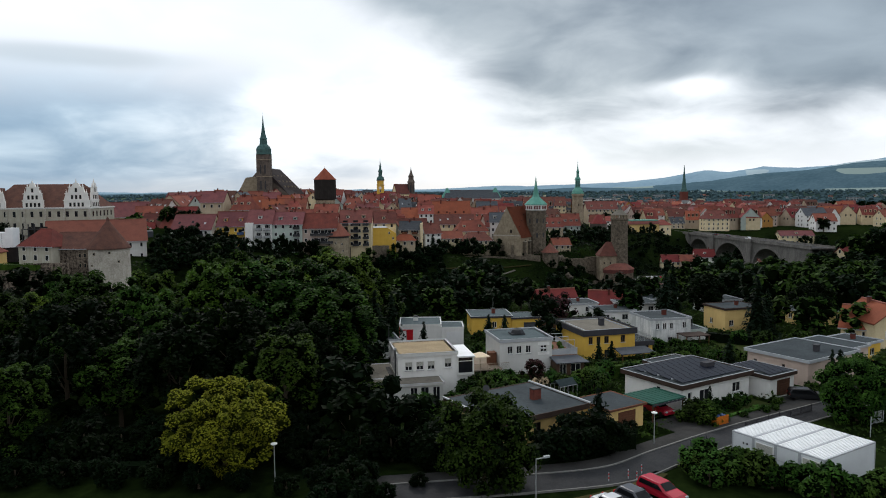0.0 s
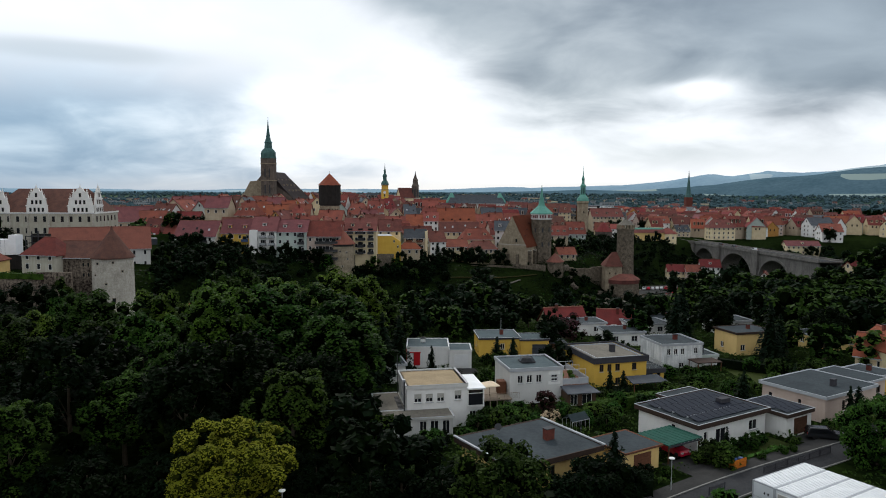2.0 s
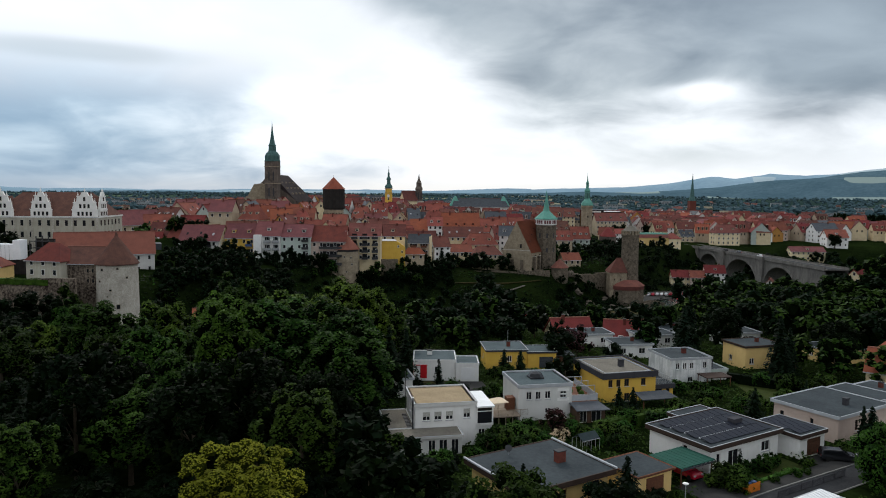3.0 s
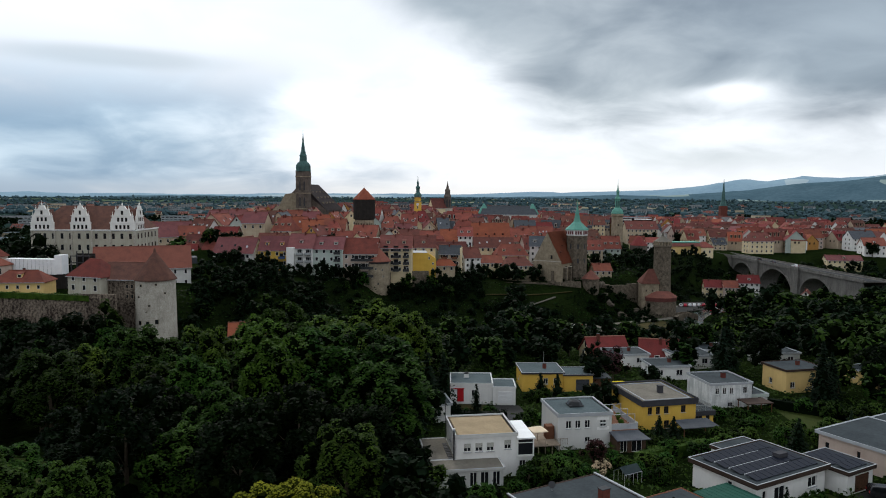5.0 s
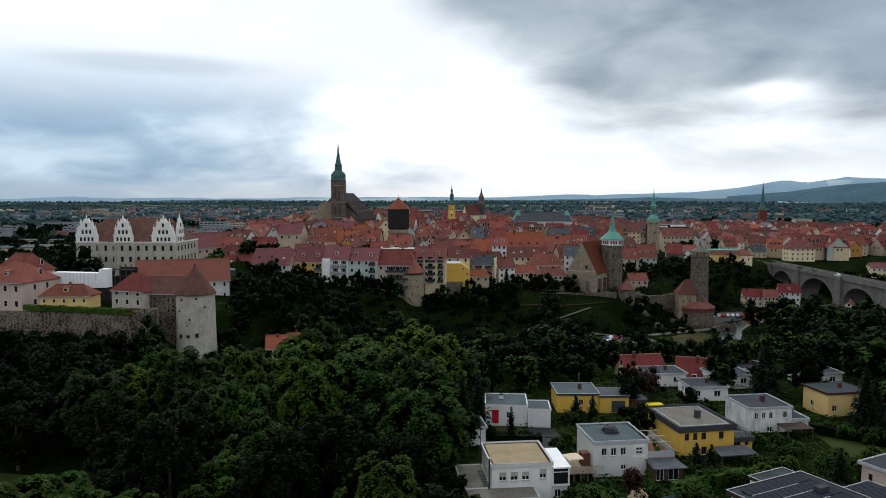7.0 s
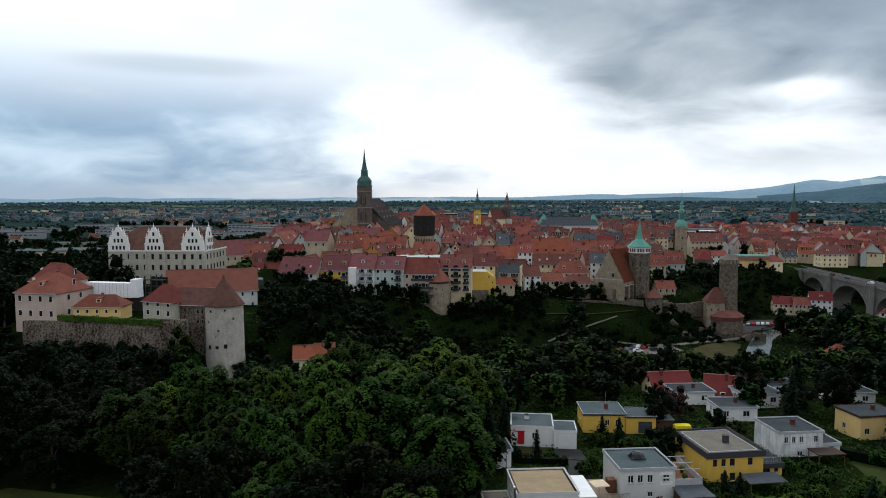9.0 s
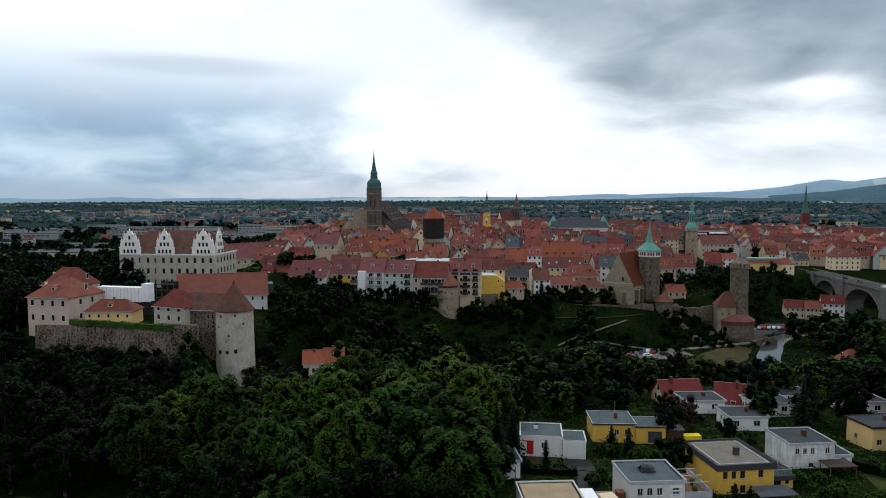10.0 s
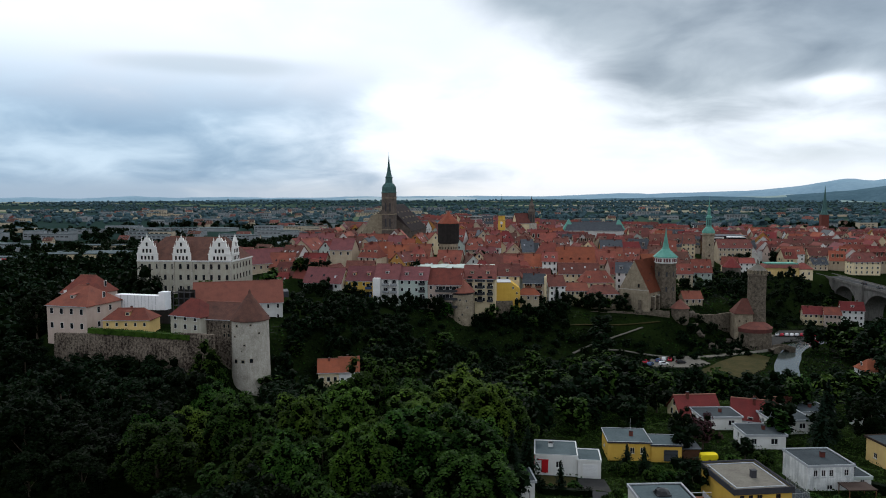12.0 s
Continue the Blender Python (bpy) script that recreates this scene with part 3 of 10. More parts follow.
def ground(x, y):
    """Height of the land: houses on a shelf, the river valley, the town on its hill, then the plain."""
    x, y = np.asarray(x, float), np.asarray(y, float)
    shelf = 1.6 - 0.03 * np.clip(y - 85, 0, 150) - 2.2 * sm(-25, -75, x) * sm(70, 110, y)
    right = sm(-50, 20, x)
    y0 = 118 + 77 * right + 30 * sm(120, 200, x)
    y1 = 208 + 54 * right + 45 * sm(100, 200, x)
    floor_z = -12 - 8 * sm(-90, 40, x)
    z = shelf + (floor_z - shelf) * sm(y0, y1, y)
    foot = np.interp(x, (-170, -110, -96, -82, -70, -40, 30, 60, 85, 110, 150, 180, 300), (211, 207, 206, 222, 240, 274, 318, 335, 358, 400, 440, 470, 470))
    top = np.interp(x, (-170, -110, -96, -82, -70, -40, 30, 60, 85, 110, 150, 180, 300), (226, 220, 232, 270, 292, 326, 350, 362, 385, 445, 488, 505, 505))
    tb = np.interp(x, (-500, -260, -190, -172, -120, -60, -20, 20, 60, 110, 200, 400), (-12, -10, -6, 6, 7, 3.5, 0, -3, -3, 0, -2, 0))
    rise = np.interp(x, (-400, -200, -100, 0, 80, 150), (0, 4, 10, 11, 8, 2))
    town = tb + rise * sm(0, 150, y - top)
    z = z + (town - z) * sm(0, 1, (y - foot) / (top - foot))
    z = z + 19 * np.exp(-((x - 190) / 25) ** 2 - ((y - 300) / 28) ** 2)
    far = sm(700, 1200, np.hypot(x, y))
    z = z * (1 - far) + far * (-6 + 14 * sm(1500, 4500, np.hypot(x, y)))
    return z


def gz(x, y):
    return float(ground(x, y))


def axis(lo, f0, f1, hi, step, grow):
    v = list(np.arange(f0, f1 + 1e-6, step))
    s, p = step, f1
    while p < hi:
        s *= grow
        p = min(hi, p + s)
        v.append(p)
    s, p = step, f0
    while p > lo:
        s *= grow
        p = max(lo, p - s)
        v.insert(0, p)
    return np.array(v)


def make_ground():
    xs, ys = axis(-4700, -190, 230, 4700, 4.0, 1.09), axis(-3000, 40, 520, 4700, 4.0, 1.09)
    gx, gy = np.meshgrid(xs, ys)
    zz = ground(gx, gy)
    zz += np.array([[noise.noise((px * 0.06, py * 0.06, 0.0)) * 0.5 * (0.2 if (60 < py < 165 and px > -18) or (15 < px < 140 and 265 < py < 410) else 1.0) for px in xs] for py in ys])
    verts = np.stack((gx, gy, zz), -1).reshape(-1, 3)
    nx, ny = len(xs), len(ys)
    i = (np.arange(ny - 1)[:, None] * nx + np.arange(nx - 1)[None]).reshape(-1)
    faces = np.stack((i, i + 1, i + nx + 1, i + nx), 1)
    me = bpy.data.meshes.new("ground")
    me.from_pydata(verts.tolist(), [], faces.tolist())
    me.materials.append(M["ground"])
    me.polygons.foreach_set("use_smooth", [True] * len(me.polygons))
    return tagged(new("ground", me), "grassy valley land with distant fields and woods", "ground", "", "structure")


make_ground()


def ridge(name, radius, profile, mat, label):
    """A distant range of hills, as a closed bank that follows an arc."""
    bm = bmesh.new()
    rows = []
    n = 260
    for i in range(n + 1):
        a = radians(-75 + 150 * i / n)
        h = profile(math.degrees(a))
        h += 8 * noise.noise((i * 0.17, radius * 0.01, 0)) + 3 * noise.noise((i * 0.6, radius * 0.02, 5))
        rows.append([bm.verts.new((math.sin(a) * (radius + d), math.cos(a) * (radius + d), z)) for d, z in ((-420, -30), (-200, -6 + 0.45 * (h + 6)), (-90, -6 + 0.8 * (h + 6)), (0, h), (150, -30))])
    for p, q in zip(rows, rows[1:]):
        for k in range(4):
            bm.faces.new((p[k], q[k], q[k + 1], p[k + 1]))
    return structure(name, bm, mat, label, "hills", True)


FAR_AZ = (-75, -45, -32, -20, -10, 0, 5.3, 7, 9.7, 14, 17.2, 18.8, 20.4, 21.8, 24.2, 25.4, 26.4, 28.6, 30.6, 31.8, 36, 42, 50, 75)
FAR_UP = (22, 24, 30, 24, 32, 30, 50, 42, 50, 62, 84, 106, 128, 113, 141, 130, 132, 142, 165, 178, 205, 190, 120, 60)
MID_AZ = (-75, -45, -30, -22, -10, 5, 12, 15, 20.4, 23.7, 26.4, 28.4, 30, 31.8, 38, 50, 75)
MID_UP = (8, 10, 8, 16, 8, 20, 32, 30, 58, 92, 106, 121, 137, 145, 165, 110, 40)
ridge("backdrop_far", 4500, lambda a: float(np.interp(a, FAR_AZ, FAR_UP)), M["hill_far"], "range of far wooded hills, haze painted as pale blue")
ridge("backdrop_near", 4050, lambda a: float(np.interp(a, MID_AZ, MID_UP)), M["hill_mid"], "wooded hills, haze painted as dark blue-green")


# ------------------------------------------------------------ plants
def raw_mesh(name, verts, faces, mat, second=None, kinds=None):
    me = bpy.data.meshes.new(name)
    me.from_pydata(verts.tolist() if hasattr(verts, "tolist") else verts, [], faces)
    me.materials.append(mat)
    if second:
        me.materials.append(second)
        me.polygons.foreach_set("material_index", kinds)
    return me


ICO = bmesh.new()
bmesh.ops.create_icosphere(ICO, subdivisions=1, radius=1.0)
ICO_V = np.array([v.co[:] for v in ICO.verts])
ICO_F = [tuple(v.index for v in f.verts) for f in ICO.faces]
ICO.free()


def leaf_quads(rng, pos, nor, size):
    """A small leaf spray, a bent quad, at each place."""
    n = len(pos)
    nor = nor / np.linalg.norm(nor, axis=1, keepdims=True)
    ref = rng.normal(size=(n, 3))
    a = np.cross(nor, ref)
    a /= np.linalg.norm(a, axis=1, keepdims=True)
    b = np.cross(nor, a)
    s = (size * rng.uniform(0.6, 1.3, n))[:, None]
    w = (rng.uniform(0.45, 0.8, n))[:, None]
    v = np.stack((pos - a * s * 0.5, pos + b * s * 0.5 * w - nor * s * 0.12, pos + a * s * 0.5 - nor * s * 0.25, pos - b * s * 0.5 * w - nor * s * 0.12), 1).reshape(-1, 3)
    f = [(4 * i, 4 * i + 1, 4 * i + 2, 4 * i + 3) for i in range(n)]
    return v, f


def crown_mesh(name, seed, radius, height, base, lobes, leaves, size, mat, flat=0.0, lobe=(0.22, 0.36), core=0.66, jitter=0.42, inner=None, droop=0.05, level=0.7):
    """A crown of leafy lobes about an ellipsoid that reaches from base to height."""
    rng = np.random.default_rng(seed)
    hz = (height - base) / 2
    cz = base + hz
    k = np.arange(lobes) + 0.5
    ph = np.arccos(1 - 2 * k / lobes)
    th = math.pi * (1 + 5 ** 0.5) * k + rng.normal(0, 0.35, lobes)
    d = np.stack((np.sin(ph) * np.cos(th), np.sin(ph) * np.sin(th), np.cos(ph)), 1)
    lr = rng.uniform(*lobe, lobes) * radius
    reach = rng.uniform(0.5, 1.16, lobes)[:, None]
    c = d * reach * np.array((radius - lr.mean() * 0.8, radius - lr.mean() * 0.8, max(0.3, hz - lr.mean() * 0.8))) + np.array((0, 0, cz))
    if flat:
        c[:, 2] = np.maximum(c[:, 2], base + lr * 0.7)
    V, F = [], []
    off = 0
    for p, r in zip(c, lr):
        jit = 1 + rng.normal(0, 0.12, (len(ICO_V), 1))
        V.append(p + ICO_V * r * core * jit)
        F += [tuple(i + off for i in f) for f in ICO_F]
        off += len(ICO_V)
    w = lr ** 2 / (lr ** 2).sum()
    pick = rng.choice(lobes, leaves * 4, p=w)
    dv = rng.normal(size=(leaves * 4, 3))
    dv[:, 2] += 0.3
    dv /= np.linalg.norm(dv, axis=1, keepdims=True)
    # the outer, sunlit side of each lobe carries the leaves
    out = np.where(((dv * (d[pick] + np.array((0, 0, 0.3 + droop)))).sum(1)) > droop - 0.1)[0]
    pick, dv = pick[out], dv[out]
    pos = c[pick] + dv * (lr[pick] * rng.uniform(0.84, 1.1, len(pick)))[:, None]
    dist = np.linalg.norm(pos[:, None] - c[None], axis=2) / lr[None]
    dist[np.arange(len(pick)), pick] = 9
    ok = np.where(dist.min(1) > 0.72)[0][:leaves]
    lv, lf = leaf_quads(rng, pos[ok], dv[ok] * (1.2 - level) + rng.normal(0, jitter, (len(ok), 3)) + np.array((0, 0, level)), size)
    V.append(lv)
    F += [tuple(i + off for i in f) for f in lf]
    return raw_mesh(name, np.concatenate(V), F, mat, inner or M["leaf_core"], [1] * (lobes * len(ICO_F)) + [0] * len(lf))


def conifer_mesh(name, seed, radius, height, mat, tiers=16, per=22, size=0.7):
    rng = np.random.default_rng(seed)
    P, Nn = [], []
    for t in range(tiers):
        f = t / (tiers - 1)
        z = 0.6 + (height - 0.6) * f
        r = radius * (1 - f) ** 0.85 + 0.12
        for q in range(max(4, int(per * (1 - f * 0.8)))):
            a = rng.uniform(0, 2 * math.pi)
            for s in (0.35, 0.65, 0.92, 1.1):
                rr = r * s * rng.uniform(0.85, 1.15)
                P.append((rr * math.cos(a), rr * math.sin(a), z - 0.28 * rr + rng.normal(0, 0.12)))
                Nn.append((0.6 * math.cos(a), 0.6 * math.sin(a), 1))
    v, f = leaf_quads(rng, np.array(P), np.array(Nn) + rng.normal(0, 0.25, (len(P), 3)), size)
    bm = bmesh.new()
    lathe(bm, [(radius * 0.62, 0.4), (radius * 0.4, height * 0.4), (0, height * 0.97)], 9)
    bm.verts.index_update()
    cv = np.array([x.co[:] for x in bm.verts])
    cf = [tuple(x.index + len(v) for x in q.verts) for q in bm.faces]
    bm.free()
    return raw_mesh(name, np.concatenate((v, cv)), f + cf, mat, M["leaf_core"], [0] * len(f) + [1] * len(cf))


def trunk_mesh(name, seed, r, h, limbs=5, spread=2.5):
    rng = np.random.default_rng(seed)
    bm = bmesh.new()
    lathe(bm, [(r * 1.5, -0.6), (r * 1.1, 0.4), (r * 0.8, h * 0.55), (r * 0.35, h)], 8)
    for i in range(limbs):
        a, z0 = 2 * math.pi * (i + rng.uniform(0, 0.6)) / limbs, h * rng.uniform(0.35, 0.6)
        p = np.array((0, 0, z0))
        q = np.array((math.cos(a) * spread, math.sin(a) * spread, z0 + h * rng.uniform(0.25, 0.45)))
        ring = []
        for c, rr in ((p, r * 0.45), (q, r * 0.12)):
            ring.append([bm.verts.new(c + np.array((rr * math.cos(t) * -math.sin(a), rr * math.cos(t) * math.cos(a), rr * math.sin(t)))) for t in (0, 2.1, 4.2)])
        for k in range(3):
            bm.faces.new((ring[0][k], ring[0][(k + 1) % 3], ring[1][(k + 1) % 3], ring[1][k]))
    return mesh_of(name, bm, M["bark"])


KIND = {}


def tree_kind(key, name, crowns, trunk, label, category="tree"):
    KIND[key] = (name, crowns, trunk, label, category)


T1 = trunk_mesh("trunk", 1, 0.32, 9.5)
T2 = trunk_mesh("trunk", 2, 0.22, 5.5, 4, 1.5)
T3 = trunk_mesh("trunk", 3, 0.12, 2.0, 3, 0.5)
tree_kind("big", "deciduous_tree", [crown_mesh("crown", 10 + i, 5.6, 15.0, 2.0, 76, 5400, 0.45, M["leaf"], lobe=(0.13, 0.25), core=0.7, jitter=0.4, droop=0.22, level=0.9) for i in range(4)], T1, "tall broad-leaved tree with a dense dark green crown")
tree_kind("lit", "deciduous_tree", [crown_mesh("crown", 15 + i, 5.6, 15.5, 2.0, 84, 6000, 0.42, M["leaf_lit"], lobe=(0.12, 0.24), core=0.7, jitter=0.4, droop=0.22, level=0.9) for i in range(3)], T1, "tall maple with a lumpy green crown coloured as lit")
tree_kind("dark", "deciduous_tree", [crown_mesh("crown", 20 + i, 5.6, 14.5, 1.6, 56, 2200, 0.66, M["leaf_dark"], lobe=(0.14, 0.28), core=0.74, jitter=0.4, droop=0.22, level=0.9) for i in range(3)], T1, "tall broad-leaved tree, its crown coloured blackish as in shade")
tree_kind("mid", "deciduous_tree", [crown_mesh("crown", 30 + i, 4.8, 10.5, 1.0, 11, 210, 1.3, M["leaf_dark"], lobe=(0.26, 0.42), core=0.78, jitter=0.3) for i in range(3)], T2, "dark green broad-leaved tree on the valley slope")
tree_kind("midl", "deciduous_tree", [crown_mesh("crown", 35 + i, 4.8, 10.5, 1.0, 11, 210, 1.3, M["leaf"], lobe=(0.26, 0.42), core=0.78, jitter=0.3) for i in range(3)], T2, "green broad-leaved tree with a rounded crown")
tree_kind("wood", "deciduous_tree", [crown_mesh("crown", 130 + i, 4.8, 10.5, 1.0, 22, 560, 0.8, M["leaf"], lobe=(0.2, 0.36), core=0.78, jitter=0.3) for i in range(3)], T2, "green broad-leaved tree with a rounded crown")
tree_kind("woodd", "deciduous_tree", [crown_mesh("crown", 135 + i, 4.8, 10.5, 1.0, 22, 460, 0.86, M["leaf_dark"], lobe=(0.2, 0.36), core=0.78, jitter=0.3) for i in range(3)], T2, "dark broad-leaved tree with a rounded crown")
tree_kind("far", "deciduous_tree", [crown_mesh("crown", 40 + i, 5.0, 11, 1.0, 8, 110, 2.1, M["leaf_dark"], lobe=(0.42, 0.58), core=0.8) for i in range(2)], T2, "dark green tree among the town roofs")
tree_kind("belt", "deciduous_tree", [crown_mesh("crown", 45 + i, 5.0, 11, 0.2, 5, 44, 2.6, M["leaf_dark"], lobe=(0.4, 0.6), core=0.86) for i in range(3)], T2, "dark green tree of a distant belt")
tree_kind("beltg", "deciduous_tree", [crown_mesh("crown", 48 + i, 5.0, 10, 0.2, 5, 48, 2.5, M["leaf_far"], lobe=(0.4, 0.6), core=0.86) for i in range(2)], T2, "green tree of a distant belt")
tree_kind("bright", "deciduous_tree", [crown_mesh("crown", 50, 5.7, 10.6, 0.2, 190, 16000, 0.23, M["leaf_bright"], lobe=(0.09, 0.16), core=0.8, jitter=0.3, inner=M["core_bright"])], T2, "broad rounded tree with bright yellow-green leaves")
tree_kind("fresh", "deciduous_tree", [crown_mesh("crown", 60 + i, 4.2, 8.5, 0.4, 46, 5600, 0.3, M["leaf_mid"], lobe=(0.18, 0.32), core=0.76, jitter=0.35, inner=M["core_mid"]) for i in range(2)], T2, "fresh green garden tree with a loose crown")
tree_kind("shaggy", "deciduous_tree", [crown_mesh("crown", 64 + i, 5.0, 9.0, 0.0, 90, 7600, 0.34, M["leaf"], lobe=(0.13, 0.26), core=0.66, jitter=0.5, level=0.5) for i in range(2)], T2, "broad shaggy green tree with feathery outer twigs")
tree_kind("bush", "garden_shrub", [crown_mesh("crown", 70 + i, 1.6, 2.6, 0.05, 20, 640, 0.29, M["leaf"], True, core=0.78) for i in range(3)], T3, "rounded dark green garden shrub", "shrub")
tree_kind("bushd", "garden_shrub", [crown_mesh("crown", 78 + i, 1.6, 2.6, 0.05, 20, 700, 0.27, M["leaf_dark"], True, core=0.8) for i in range(2)], T3, "dense blackish green garden shrub", "shrub")
tree_kind("bushl", "garden_shrub", [crown_mesh("crown", 75 + i, 1.6, 2.6, 0.05, 20, 640, 0.29, M["leaf_mid"], True, core=0.78) for i in range(2)], T3, "leafy fresh green garden shrub", "shrub")
tree_kind("slope", "wild_shrub", [crown_mesh("crown", 80 + i, 3.0, 4.4, 0.1, 7, 120, 1.0, M["leaf_dark"], True, (0.36, 0.52), core=0.8, jitter=0.3) for i in range(3)], T3, "dark wild shrub on the hillside", "shrub")
tree_kind("purple", "plum_tree", [crown_mesh("crown", 90, 2.4, 5.2, 0.8, 20, 800, 0.34, M["leaf_purple"])], T3, "dark purple-leaved plum tree")
tree_kind("plume", "pampas_shrub", [crown_mesh("crown", 92, 1.5, 2.2, 0.1, 12, 420, 0.3, M["leaf_tan"])], T3, "cream-flowering shrub with dry plumes", "shrub")
tree_kind("cypress", "columnar_conifer", [conifer_mesh("crown", 95, 1.0, 5.5, M["needle"], 18, 14, 0.42)], T3, "slim columnar dark green conifer")
tree_kind("spruce", "spruce_tree", [conifer_mesh("crown", 96, 3.0, 12.5, M["needle"], 22, 22, 0.75)], T2, "tall conical dark spruce")
tree_kind("cone", "conifer", [conifer_mesh("crown", 97, 1.7, 5.0, M["needle"], 14, 18, 0.5)], T3, "small conical dark green conifer")
BUILT = {}
TREE_RNG = random.Random(5)


CROWD = {}


def plant_far(key, x, y, s, sz):
    """A tree too far to tell apart: kept for the joined woods."""
    name, crowns, trunk, lab, cat = KIND[key]
    v = TREE_RNG.randrange(len(crowns))
    CROWD.setdefault(crowns[v].materials[0].name, []).append((crowns[v], x, y, gz(x, y) - 0.3, s, sz, TREE_RNG.uniform(0, 6.28)))


def join_crowd():
    for mat, items in CROWD.items():
        V, F, K, off, cache = [], [], [], 0, {}
        for me, x, y, z, s, sz, a in items:
            if me.name not in cache:
                co = np.empty(len(me.vertices) * 3)
                me.vertices.foreach_get("co", co)
                cache[me.name] = (co.reshape(-1, 3), [tuple(p.vertices) for p in me.polygons], [p.material_index for p in me.polygons])
            co, fs, ks = cache[me.name]
            c, sn = math.cos(a), math.sin(a)
            V.append(np.stack((x + s * (co[:, 0] * c - co[:, 1] * sn), y + s * (co[:, 0] * sn + co[:, 1] * c), z + sz * co[:, 2]), 1))
            F += [tuple(i + off for i in f) for f in fs]
            K += ks
            off += len(co)
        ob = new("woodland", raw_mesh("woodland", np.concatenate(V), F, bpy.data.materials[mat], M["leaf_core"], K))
        tagged(ob, "dense dark green woodland along the valley and slopes", "trees", "", "stuff")


def plant(key, x, y, s=1.0, sz=None, z=None, variant=None, label="", group=""):
    name, crowns, trunk, lab, cat = KIND[key]
    v = TREE_RNG.randrange(len(crowns)) if variant is None else variant
    zz = gz(x, y) - 0.15 if z is None else z
    m = Matrix.LocRotScale((x, y, zz), Euler((0, 0, TREE_RNG.uniform(0, 6.28))), (s, s, s if sz is None else sz))
    ob = new(name)
    tagged(ob, label or lab, cat, group)
    ob.matrix_basis = m
    for nm, me in (("trunk", trunk), ("crown", crowns[v])):
        o = new(nm, me)
        o.parent = ob
    return ob


def scatter(rng, keys, x0, x1, y0, y1, gap, test, smin=0.8, smax=1.2, group="", tries=6000, taken=None, joined=True):
    """Trees at random places at least gap apart where test allows."""
    taken = [] if taken is None else taken
    cells = {}
    for p in taken:
        cells.setdefault((int(p[0] // gap), int(p[1] // gap)), []).append(p)
    n = 0
    for _ in range(tries):
        x, y = rng.uniform(x0, x1), rng.uniform(y0, y1)
        if not test(x, y):
            continue
        ci, cj = int(x // gap), int(y // gap)
        if any(math.hypot(x - p[0], y - p[1]) < gap for i in (-1, 0, 1) for j in (-1, 0, 1) for p in cells.get((ci + i, cj + j), ())):
            continue
        cells.setdefault((ci, cj), []).append((x, y))
        s = rng.uniform(smin, smax)
        if joined:
            plant_far(rng.choice(keys), x, y, s, s * rng.uniform(0.8, 1.2))
        else:
            plant(rng.choice(keys), x, y, s, s * rng.uniform(0.8, 1.2), group=group)
        n += 1
    return n


def hedge(x0, y0, x1, y1, w, h, mat, label, seed=1, z=None):
    """A clipped hedge between two points."""
    rng = np.random.default_rng(seed)
    ln = math.hypot(x1 - x0, y1 - y0)
    th = thing("hedge", x0, y0, gz((x0 + x1) / 2, (y0 + y1) / 2) if z is None else z, math.degrees(math.atan2(y1 - y0, x1 - x0)), label, "hedge")
    n = int(ln * (w + 2 * h) * 14)
    face = rng.choice(3, n, p=np.array((w, h, h)) / (w + 2 * h))
    u, v = rng.uniform(0, ln, n), rng.uniform(0, 1, n)
    pos = np.zeros((n, 3))
    nor = np.zeros((n, 3))
    top, a, b = face == 0, face == 1, face == 2
    pos[:, 0] = u
    pos[top, 1], pos[top, 2], nor[top, 2] = (v[top] - 0.5) * w, h, 1
    pos[a, 1], pos[a, 2], nor[a, 1] = -w / 2, v[a] * h, -1
    pos[b, 1], pos[b, 2], nor[b, 1] = w / 2, v[b] * h, 1
    pos += rng.normal(0, 0.09, (n, 3))
    pos[:, 2] += 0.22 * np.sin(pos[:, 0] * 0.9 + seed) * (pos[:, 2] > h * 0.6)
    lv, lf = leaf_quads(rng, pos, nor + rng.normal(0, 0.4, (n, 3)), 0.34)
    bm = bmesh.new()
    box(bm, 0.05, -w / 2 + 0.08, 0, ln - 0.05, w / 2 - 0.08, h - 0.12)
    bm.verts.index_update()
    cv, cf = np.array([q.co[:] for q in bm.verts]), [tuple(q.index + len(lv) for q in f.verts) for f in bm.faces]
    bm.free()
    ob = new("foliage", raw_mesh("foliage", np.concatenate((lv, cv)), lf + cf, mat))
    ob.parent = th
    return th


